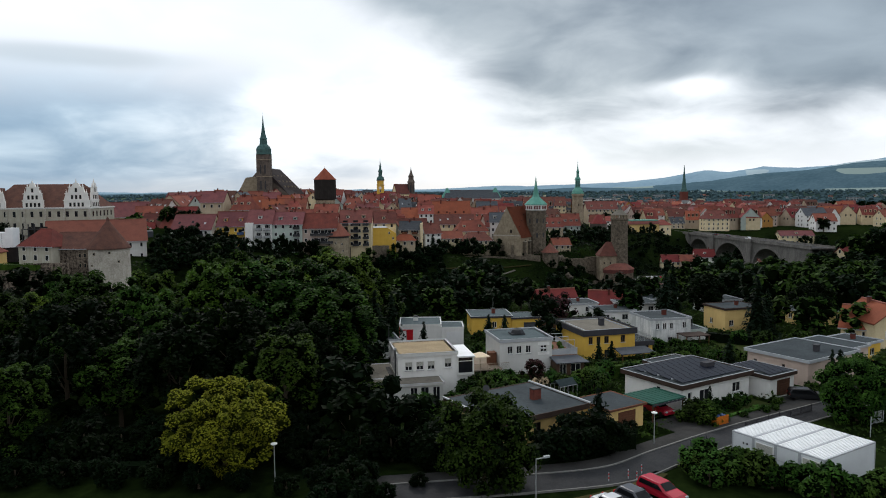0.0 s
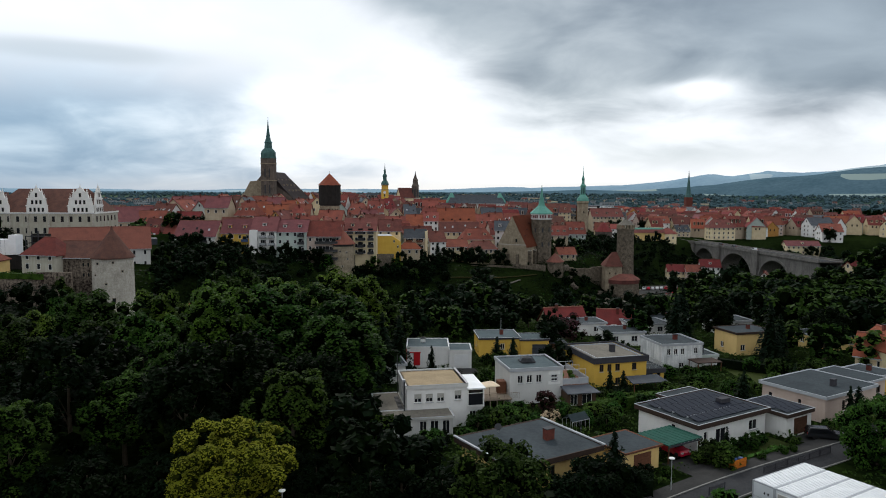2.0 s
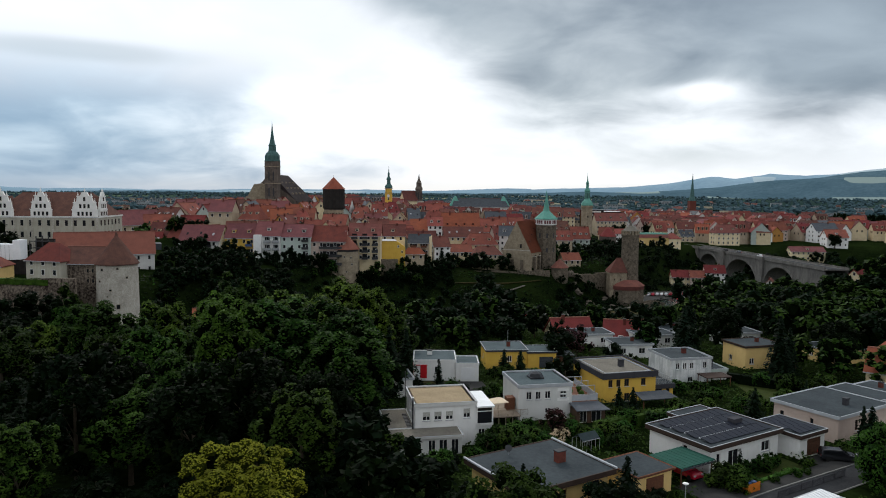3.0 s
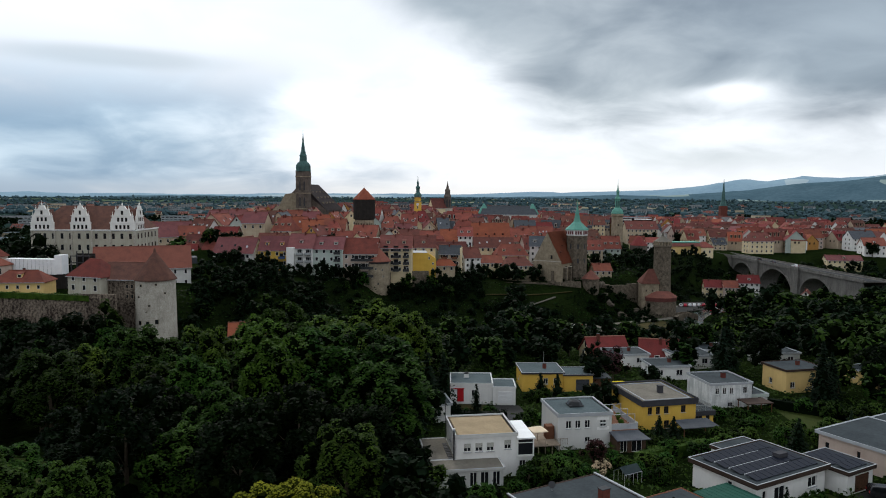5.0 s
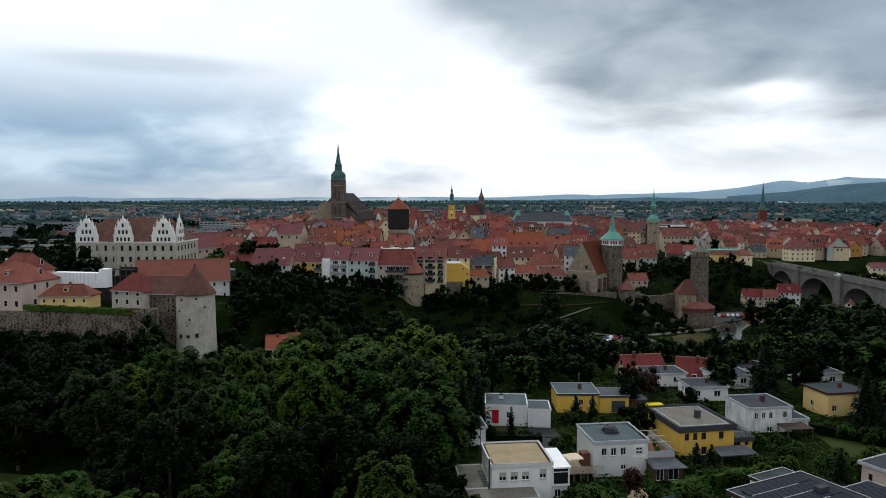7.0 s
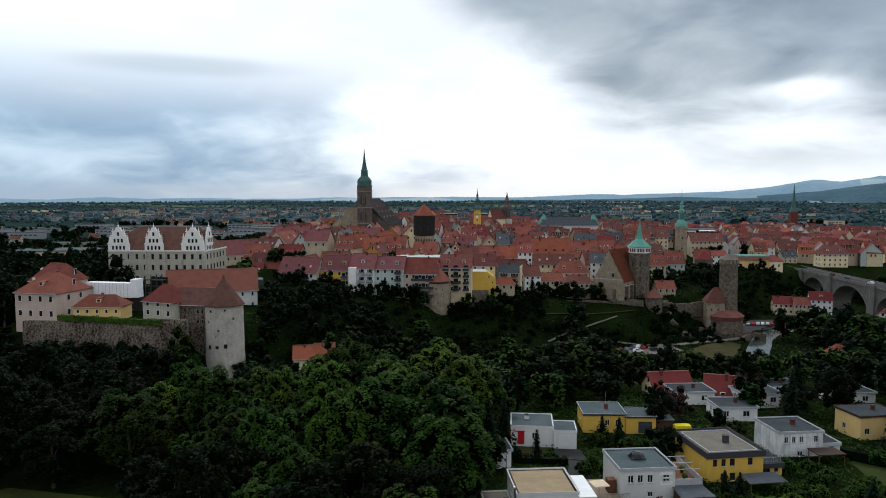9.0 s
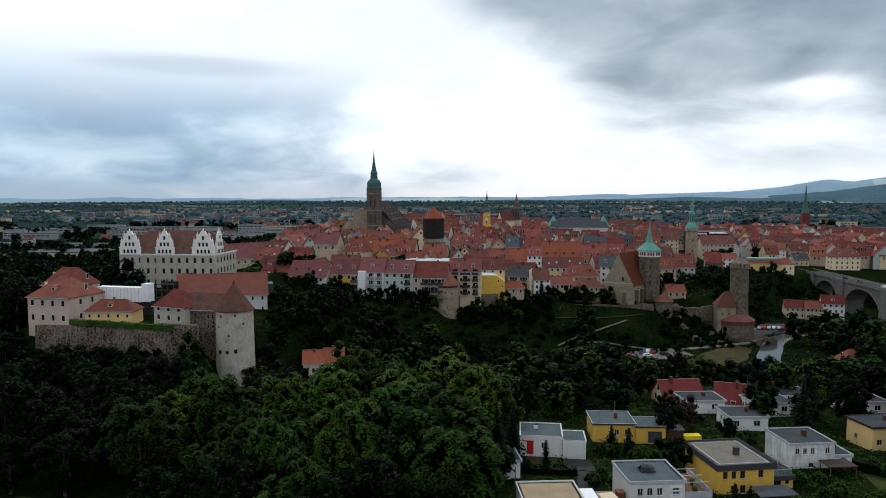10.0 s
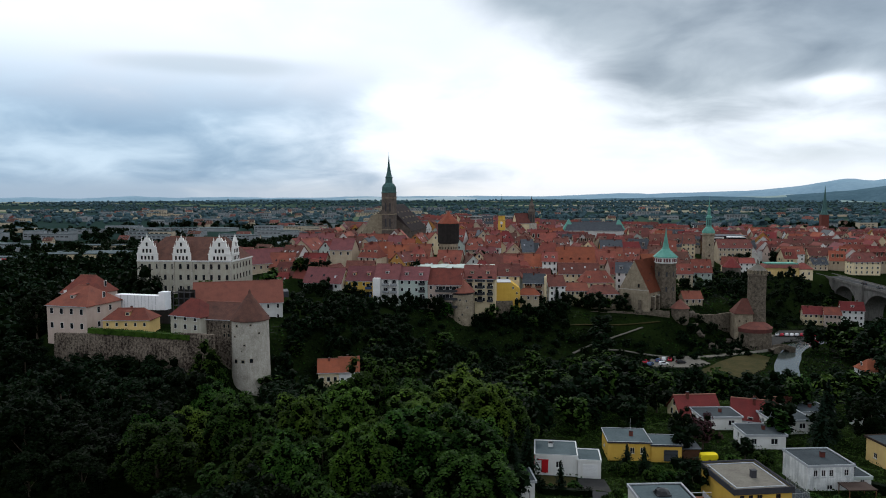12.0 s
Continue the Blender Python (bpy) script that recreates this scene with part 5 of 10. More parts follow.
def house_grey_villa():
    ox, oy, z = 10.7, 113.5, 0.6
    h = thing("villa", ox, oy, z, 12, "pale grey two-storey flat-roofed house with a roof terrace", "house")
    H = 5.45
    wins = [(1.2, 3.3, 0.85, 1.2), (2.65, 3.3, 0.85, 1.2), (4.15, 3.3, 0.85, 1.2), (4.2, 1.1, 0.85, 0.8), (6.55, 3.4, 1.0, 0.42), (6.55, 3.95, 1.0, 0.45)]
    shell(h, 0, 0, 8.4, 8.1, 0, H, "white2", front=wins)
    slab_part("window_panel", h, 6.1, -0.03, 2.9, 8.0, -0.006, 3.38, "white")
    slab_part("window_panel", h, 6.1, -0.03, 4.42, 8.0, -0.006, 4.9, "white")
    flat_roof(h, 0, 0, 8.4, 8.1, H, "bitumen_green", "coping", "coping", 0.2, 0.32, 0.06)
    bm = bmesh.new()
    prism(bm, [(3.0, 3.4), (5.2, 3.4), (5.2, 5.4), (3.0, 5.4)], H, H + 0.25)
    sk = part("skylight", bm, M["metal_dark"], h, "dark domed roof light")
    bm = bmesh.new()
    lathe(bm, [(1.25, H + 0.25), (0.95, H + 0.75), (0.4, H + 0.95), (0, H + 1.0)], 8, 4.1, 4.4, 0.39)
    part("dome", bm, M["glass"], sk)
    # terrace wing
    shell(h, 8.43, 0.4, 12.6, 9.5, 0, 2.35, "white2")
    slab_part("terrace_floor", h, 8.43, 0.1, 2.36, 12.8, 9.7, 2.6, "wood_brown", "reddish terrace floor")
    railing(h, [(8.5, 0.2), (12.7, 0.2), (12.7, 9.6)], 2.6, 1.05, "metal", True)
    for k in range(3):
        y = 1.0 + 2.6 * k
        bm = bmesh.new()
        box(bm, 8.45, y, 4.7, 12.6, y + 0.08, 4.78)
        box(bm, 12.52, y, 2.6, 12.6, y + 0.08, 4.7)
        part("pergola_frame", bm, M["metal"], h)
    for x, y in ((10.8, 2.0), (11.6, 5.0), (9.6, 3.6)):
        bm = bmesh.new()
        lathe(bm, [(0.22, 2.6), (0.3, 3.0), (0.5, 3.2), (0.35, 3.6), (0, 3.8)], 7, x, y)
        part("planter", bm, M["leaf_mid"], h, "leafy potted plant on the terrace")
    shell(h, 8.2, -2.6, 12.7, 0.0, 0, 2.0, "frame_dark", front=[(0.5, 0.2, 1.1, 1.7), (2.3, 0.2, 1.6, 1.7)], sill=False)
    bm = bmesh.new()
    for x0, x1 in ((8.0, 13.3),):
        vs = [bm.verts.new(p) for p in ((x0, -3.1, 2.05), (x1, -3.1, 2.05), (x1 - 0.6, 0.1, 2.45), (x0, 0.1, 2.45), (x0, -3.1, 2.17), (x1, -3.1, 2.17), (x1 - 0.6, 0.1, 2.57), (x0, 0.1, 2.57))]
        for f in ((3, 2, 1, 0), (4, 5, 6, 7), (0, 1, 5, 4), (1, 2, 6, 5), (2, 3, 7, 6), (3, 0, 4, 7)):
            bm.faces.new([vs[i] for i in f])
    part("porch_roof", bm, M["slate"], h, "dark sloping porch roof")
    # raised deck
    slab_part("deck", h, -4.6, -1.4, 1.3, -0.05, 6.5, 1.45, "wood_deck")
    for k in range(5):
        slab_part("deck_post", h, -4.5 + k * 1.05, -1.3, -0.4, -4.38 + k * 1.05, -1.18, 1.3, "wood_deck")
    railing(h, [(-4.6, -1.4), (1.0, -1.4)], 1.45, 0.95, "wood_deck")
    slab_part("shed", h, -1.4, 1.2, 1.45, -0.2, 2.6, 3.4, "wood_brown", "small brown deck shed")


def parasol(x, y, z):
    p = thing("parasol", x, y, z, 20, "sand-coloured square parasol on the wooden deck", "parasol")
    pole("pole", p, 0, 0, 0, 2.2, 0.035, "wood_dark")
    bm = bmesh.new()
    lathe(bm, [(1.7, 1.7), (1.65, 1.82), (0, 2.35)], 4, 0, 0, 0.78)
    part("canopy", bm, M["sand_cloth"], p)


def house_yellow():
    ox, oy, z = 25.7, 124.2, 0.2
    h = thing("villa", ox, oy, z, 15, "bright yellow two-storey house with a dark fascia and gravel roof", "house")
    H = 4.9
    wins = [(0.9, 2.75, 0.75, 1.2), (2.35, 2.75, 0.75, 1.2), (3.8, 2.75, 0.85, 1.2), (6.9, 2.75, 0.85, 1.2), (2.3, 0.3, 0.95, 1.3), (3.85, 0.3, 0.95, 1.3)]
    shell(h, 0, 0, 9.6, 11.3, -0.2, H, "yellow", front=wins, frame_mat=M["frame_dark"])
    flat_roof(h, 0, 0, 9.6, 11.3, H, "gravel_grey", "fascia_dark", "fascia_dark", 0.25, 0.75, 0.2)
    bm = bmesh.new()
    for x0, y0, x1, y1 in ((0.6, 0.6, 9.0, 0.75), (0.6, 10.5, 9.0, 10.65), (0.6, 0.75, 0.75, 10.5), (8.85, 0.75, 9.0, 10.5)):
        box(bm, x0, y0, H, x1, y1, H + 0.12)
    part("roof_edge", bm, M["coping"], h, "pale inner roof edging")
    chimney(h, 5.6, 4.6, H, H + 1.2, 0.85, 0.7, "fascia_dark")
    shell(h, 9.63, 1.0, 13.6, 8.0, -0.2, 2.3, "yellow", front=[(0.5, 0.7, 1.4, 1.0), (2.6, 0.9, 0.7, 0.9)], frame_mat=M["frame_dark"])
    flat_roof(h, 9.65, 1.0, 13.6, 8.0, 2.35, "bitumen", "fascia_dark", "fascia_dark", 0.1, 0.7, 0.15)
    railing(h, [(9.7, 1.2), (13.4, 1.2), (13.4, 7.6)], 2.45, 0.9, "metal")
    # open shelter in front
    sh = thing("garden_shelter", *loc(ox, oy, 15, 4.0, -5.5), z, 15, "open timber shelter with a slate-grey roof", "shelter")
    bm = bmesh.new()
    vs = [bm.verts.new(p) for p in ((0, 0, 1.9), (6.4, 0, 1.9), (6.0, 3.0, 2.35), (0.2, 3.0, 2.35), (0, 0, 2.02), (6.4, 0, 2.02), (6.0, 3.0, 2.47), (0.2, 3.0, 2.47))]
    for f in ((3, 2, 1, 0), (4, 5, 6, 7), (0, 1, 5, 4), (1, 2, 6, 5), (2, 3, 7, 6), (3, 0, 4, 7)):
        bm.faces.new([vs[i] for i in f])
    part("roof", bm, M["slate"], sh)
    for x, y in ((0.4, 0.3), (5.8, 0.3), (0.4, 2.6), (5.6, 2.6)):
        slab_part("post", sh, x - 0.06, y - 0.06, -0.4, x + 0.06, y + 0.06, 2.0, "wood_brown")


def house_stained():
    ox, oy, z = 41.1, 138.2, -0.2
    h = thing("villa", ox, oy, z, 12, "rain-stained white two-storey house with a grey flat roof", "house")
    H = 4.75
    wins = [(1.1, 2.7, 0.75, 1.2), (2.5, 2.7, 0.75, 1.2), (3.9, 2.7, 0.75, 1.2), (6.6, 2.75, 0.8, 1.2), (3.6, 0.3, 1.0, 0.9)]
    shell(h, 0, 0, 8.3, 8.2, -0.2, H, "stained", front=wins)
    flat_roof(h, 0, 0, 8.3, 8.2, H, "bitumen", "coping", "coping", 0.15, 0.3, 0.05)
    chimney(h, 4.9, 4.0, H, H + 0.95, 0.75, 0.6)
    shell(h, 8.33, 1.0, 12.2, 7.0, -0.2, 2.1, "white", front=[(1.9, 0.5, 0.8, 1.2)])
    flat_roof(h, 8.35, 1.0, 12.2, 7.0, 2.12, "bitumen", "coping", "grey_green", 0.15, 0.45, 0.1)
    pole("flue", h, 10.4, 3.0, 2.1, 3.9, 0.09, "metal_dark")
    bm = bmesh.new()
    lathe(bm, [(0.05, 0), (0.3, 0.1), (0.42, 0.28)], 10)
    d = part("satellite_dish", bm, M["metal_dark"], h)
    d.matrix_basis = pose(9.0, 1.6, 3.0, 60, 0, 20)
    slab_part("dish_pole", h, 8.98, 1.58, 2.1, 9.03, 1.63, 3.1, "metal")
    sh = thing("garden_shelter", *loc(ox, oy, 12, 4.6, -4.6), -0.1, 12, "open timber shelter with a dark felt roof", "shelter")
    slab_part("roof", sh, 0, 0, 1.95, 5.0, 3.4, 2.12, "fascia_brown")
    for x, y in ((0.2, 0.2), (4.8, 0.2), (0.2, 3.2), (4.8, 3.2)):
        slab_part("post", sh, x - 0.06, y - 0.06, -0.4, x + 0.06, y + 0.06, 1.95, "wood_brown")


def house_yellow_low():
    ox, oy, z = 7.9, 148.6, -0.15
    h = thing("bungalow", ox, oy, z, 5, "yellow flat-roofed bungalow with a blue-grey garage door", "house")
    shell(h, 0, 0, 8.2, 8.0, 0, 3.6, "yellow", front=[(4.2, 1.3, 0.9, 1.2), (6.2, 1.3, 0.9, 1.2)], left=[(3, 1.2, 1, 1)])
    flat_roof(h, 0, 0, 8.2, 8.0, 3.62, "bitumen_green", "coping", "fascia_dark", 0.1, 0.3, 0.1)
    shell(h, 8.23, -0.4, 14.0, 5.4, 0, 3.3, "yellow")
    flat_roof(h, 8.25, -0.4, 14.0, 5.4, 3.32, "bitumen_green", "coping", "fascia_dark", 0.1, 0.3, 0.1)
    panel_door(h, 10.6, -0.46, 0.05, 13.3, 2.3, "slate", 6)
    chimney(h, 5.0, 3.6, 3.6, 4.6, 0.7, 0.6)
    pole("mast", h, 5.2, 5.4, 3.6, 6.6, 0.04, "metal")
    slab_part("lean_to_roof", h, 14.05, 0.4, 2.2, 18.0, 5.0, 2.35, "slate")
    slab_part("lean_to_wall", h, 14.05, 0.7, -0.4, 17.8, 0.85, 2.2, "wood_dark")


def house_pale_yellow():
    ox, oy, z = 7.8, 79.2, 1.6
    h = thing("bungalow", ox, oy, z, 31.5, "pale yellow bungalow with a wide grey bitumen roof", "house")
    H = 3.15
    shell(h, 0, 0, 11.5, 9.6, 0, H, "pale_yellow", front=[(2.0, 0.1, 1.1, 2.1), (4.6, 0.95, 1.0, 1.25), (8.4, 1.05, 1.9, 1.25)], frame_mat=M["frame_dark"])
    slab_part("entrance_door", h, 2.1, 0.09, 0.1, 3.0, 0.14, 2.15, "coping")
    flat_roof(h, 0, 0, 11.5, 9.6, H + 0.12, "bitumen", "fascia_brown", "fascia_brown", 0.06, 0.55, 0.55)
    slab_part("verge", h, -0.75, -0.7, H + 0.2, -0.5, 10.3, H + 0.36, "coping", "pale metal verge strip")
    slab_part("verge", h, 12.0, -0.7, H + 0.2, 12.25, 10.3, H + 0.36, "coping", "pale metal verge strip")
    chimney(h, 8.2, 4.2, H, H + 1.35, 1.1, 0.75)
    bm = bmesh.new()
    lathe(bm, [(0.04, 0), (0.3, 0.1), (0.42, 0.26)], 10)
    d = part("satellite_dish", bm, M["metal_dark"], h)
    d.matrix_basis = pose(4.5, 8.8, H + 0.8, 60, 0, -40)
    slab_part("dish_pole", h, 4.48, 8.78, H, 4.53, 8.83, H + 0.9, "metal")
    g = thing("garage", *loc(ox, oy, 31.5, 13.8, -2.2), z, 31.5, "pale yellow flat-roofed garage with a brown wooden door", "garage")
    shell(g, 0, 0, 5.3, 5.2, 0, 2.6, "pale_yellow")
    flat_roof(g, 0, 0, 5.3, 5.2, 2.66, "bitumen", "wood_brown", "wood_brown", 0.04, 0.2, 0.22)
    panel_door(g, 1.3, -0.07, 0.05, 4.0, 2.1, "wood_brown", 7)
    gh = thing("greenhouse", 17.6, 99.5, gz(17.6, 99.5), 31.5, "small glazed greenhouse with a pale frame", "greenhouse")
    bm = bmesh.new()
    for k in range(5):
        x = 0.75 * k
        box(bm, x, 0, -0.2, x + 0.05, 0.05, 1.5)
        box(bm, x, 2.0, -0.2, x + 0.05, 2.05, 1.5)
    box(bm, 0, 0, 1.45, 3.05, 0.05, 1.52)
    box(bm, 0, 2.0, 1.45, 3.05, 2.05, 1.52)
    part("frame", bm, M["coping"], gh)
    for sgn, y0 in ((1, 0.0), (-1, 2.05)):
        bm = bmesh.new()
        v = [bm.verts.new(p) for p in ((0, y0, 1.5), (3.05, y0, 1.5), (3.05, 1.025, 2.25), (0, 1.025, 2.25))]
        bm.faces.new(v)
        bmesh.ops.solidify(bm, geom=bm.faces[:], thickness=0.03)
        part("glazing", bm, M["bitumen_green"], gh)


def house_solar():
    ox, oy, z = 31.4, 92.3, 1.35
    h = thing("bungalow", ox, oy, z, 31.5, "white bungalow with dark fascia and rooftop solar modules", "house")
    H = 3.35
    shell(h, 0, 0, 13.3, 9.4, 0, H, "white", front=[(1.2, 1.0, 0.7, 1.3), (3.4, 0.1, 2.0, 2.2), (9.9, 1.0, 1.7, 1.3)], left=[(5.3, 0.9, 0.7, 1.6)])
    flat_roof(h, 0, 0, 13.3, 9.4, H + 0.1, "bitumen", "coping", "fascia_brown", 0.14, 0.5, 0.35)
    bm = bmesh.new()
    box(bm, 0, 0, 0, 1.0, 1.64, 0.04)
    pm = mesh_of("solar_module", bm, M["solar"])
    for r in range(4):
        for k in range(11):
            ob = share("solar_module", pm, h, pose(0.75 + k * 1.08, 0.5 + r * 2.25, H + 0.18, 9))
            tagged(ob, "dark blue solar module")
    for r in range(3):
        slab_part("roof_channel", h, 1.0, 2.36 + r * 2.25, H + 0.14, 9.5, 2.5 + r * 2.25, H + 0.3, "coping")
    slab_part("vent_box", h, 9.2, 3.6, H + 0.1, 10.9, 4.6, H + 0.9, "fascia_dark")
    shell(h, 6.5, 9.43, 13.0, 12.0, 0, H - 0.1, "white")
    flat_roof(h, 6.5, 9.45, 13.0, 12.0, H - 0.05, "bitumen", "coping", "fascia_brown", 0.1, 0.4, 0.1)
    g = thing("garage", *loc(ox, oy, 31.5, 14.4, -2.3), z, 31.5, "white garage annex with solar modules on its roof", "garage")
    shell(g, 0, 0, 5.4, 6.4, 0, 2.9, "white")
    flat_roof(g, 0, 0, 5.4, 6.4, 3.0, "bitumen", "coping", "fascia_brown", 0.1, 0.45, 0.2)
    for r in range(3):
        for k in range(4):
            share("solar_module", pm, g, pose(0.5 + k * 1.08, 0.4 + r * 2.0, 3.06, 9))
    panel_door(g, 1.6, -0.07, 0.05, 4.4, 2.2, "wood_dark", 7)
    c = thing("carport", *loc(ox, oy, 31.5, -6.5, -1.3), 1.5, 31.5, "carport with a dark green sheet roof beside the bungalow", "carport")
    for k in range(16):
        slab_part("roof_sheet", c, 0.36 * k, 0, 2.25 + 0.03 * (k % 2), 0.36 * k + 0.357, 4.9, 2.36 + 0.03 * (k % 2), "green_roof")
    for x in (0.2, 5.4):
        for y in (0.2, 4.6):
            slab_part("post", c, x - 0.07, y - 0.07, -0.4, x + 0.07, y + 0.07, 2.25, "wood_dark")
    slab_part("beam", c, -0.05, -0.08, 2.05, 5.8, 0.0, 2.25, "fascia_dark")


def house_pink():
    ox, oy, z = 53.3, 104.4, 1.0
    h = thing("bungalow", ox, oy, z, 31.5, "pale pink flat-roofed bungalow with a white roof rim", "house")
    H = 3.75
    shell(h, 0, 0, 12.4, 9.6, 0, H, "pink", front=[(4.2, 1.1, 0.8, 1.5), (7.6, 1.0, 1.5, 1.5)], left=[(5.6, 0.6, 0.5, 1.9), (1.0, 1.2, 0.6, 1.2)], frame_mat=M["frame_dark"])
    flat_roof(h, 0, 0, 12.4, 9.6, H + 0.05, "bitumen", "coping", "coping", 0.08, 0.38, 0.3)
    chimney(h, 6.3, 2.6, H, H + 1.0, 0.8, 0.6, "fascia_dark")
    shell(h, 12.43, 2.5, 20.5, 10.5, 0, 3.1, "pink", front=[(0.5, 0.1, 0.9, 2.0), (3.2, 0.7, 0.6, 1.6), (5.6, 0.9, 1.2, 1.2)], frame_mat=M["frame_dark"])
    flat_roof(h, 12.45, 2.5, 20.5, 10.5, 3.15, "bitumen", "coping", "coping", 0.08, 0.28, 0.2)


def containers():
    ox, oy, z = 36.4, 68.6, 1.75
    for k in range(4):
        v0 = 2.42 * k
        px, py = loc(ox, oy, 31.5, 0, v0)
        c = thing("site_container", px, py, z, 31.5, "white portable cabin container with a ribbed sheet roof", "container", "row of portable cabins")
        W, L, H = 2.4, 8.7, 2.7
        bm = bmesh.new()
        box(bm, 0.03, 0.03, -0.4, L - 0.03, W - 0.03, H - 0.08)
        part("body", bm, M["container"], c)
        bm = bmesh.new()
        for x in (0, L - 0.14):
            for y in (0, W - 0.14):
                box(bm, x, y, -0.3, x + 0.14, y + 0.14, H)
        for y in (0, W - 0.12):
            box(bm, 0.14, y, H - 0.12, L - 0.14, y + 0.12, H + 0.02)
        for x in (0, L - 0.12):
            box(bm, x, 0.14, H - 0.12, x + 0.12, W - 0.14, H + 0.02)
            box(bm, x, 0.14, 1.2, x + 0.06 if x else 0.06, W - 0.14, 1.23)
        part("frame", bm, M["coping"], c)
        bm = bmesh.new()
        n = 9
        box(bm, 0.14, 0.13, H - 0.1, L - 0.14, W - 0.13, H)
        rf = part("roof", bm, M["container_roof"], c)
        for q in range(n):
            y = 0.2 + (W - 0.4) * q / n
            slab_part("rib", rf, 0.15, y, H - 0.06, L - 0.15, y + (W - 0.4) / n * 0.6, H + 0.06, "container_roof")
        if k in (0, 2):
            bm = bmesh.new()
            box(bm, -0.05, 0.2, 1.5, 0.02, 2.1, 2.35)
            w = part("window", bm, M["frame"], c)
            bm = bmesh.new()
            box(bm, -0.06, 0.28, 1.58, -0.03, 2.02, 2.28)
            part("shutter", bm, M["shutter"], w)
            for q in range(8):
                slab_part("slat", w, -0.08, 0.3, 1.59 + 0.088 * q, -0.062, 2.0, 1.64 + 0.088 * q, "shutter")
        if k == 3:
            for y in (0.6, 1.0):
                slab_part("vent", c, -0.03, y, 1.7, 0.04, y + 0.12, 1.9, "metal_dark")
    # fenced yard behind
    w = thing("retaining_wall", *loc(ox, oy, 31.5, 9.3, 9.9), 1.7, 31.5, "low concrete yard wall with a pale coping", "wall")
    slab_part("wall", w, 0, -7.5, -0.6, 0.3, 0.3, 0.9, "concrete")
    slab_part("wall", w, -6.5, 0.0, -0.6, -0.02, 0.3, 0.9, "concrete")
    slab_part("coping", w, -6.5, -0.05, 0.9, 0.35, 0.35, 1.0, "coping")
    slab_part("coping", w, -0.05, -7.5, 0.9, 0.35, -0.06, 1.0, "coping")


def fence(pts, h, mat, label, gap=0.14, name="fence"):
    f = thing(name, pts[0][0], pts[0][1], gz(*pts[0]), 0, label, "fence")
    for (ax, ay), (bx, by) in zip(pts, pts[1:]):
        ln = math.hypot(bx - ax, by - ay)
        base = Matrix.Translation((ax - pts[0][0], ay - pts[0][1], gz((ax + bx) / 2, (ay + by) / 2) - gz(*pts[0]))) @ Matrix.Rotation(math.atan2(by - ay, bx - ax), 4, "Z")
        for z in (0.15, h - 0.1):
            bm = bmesh.new()
            box(bm, 0, -0.02, z, ln, 0.02, z + 0.06)
            part("rail", bm, M[mat], f).matrix_basis = base
        n = max(1, int(ln / 2.0))
        for k in range(n + 1):
            bm = bmesh.new()
            box(bm, ln * k / n - 0.04, -0.04, -0.4, ln * k / n + 0.04, 0.04, h + 0.05)
            part("post", bm, M[mat], f).matrix_basis = base
        bm = bmesh.new()
        box(bm, 0, 0.022, 0.05, gap * 0.35, 0.045, h)
        me = mesh_of("picket", bm, M[mat])
        for k in range(int(ln / gap)):
            share("picket", me, f, base @ Matrix.Translation((k * gap, 0, 0)))
    return f


WHEEL = {}


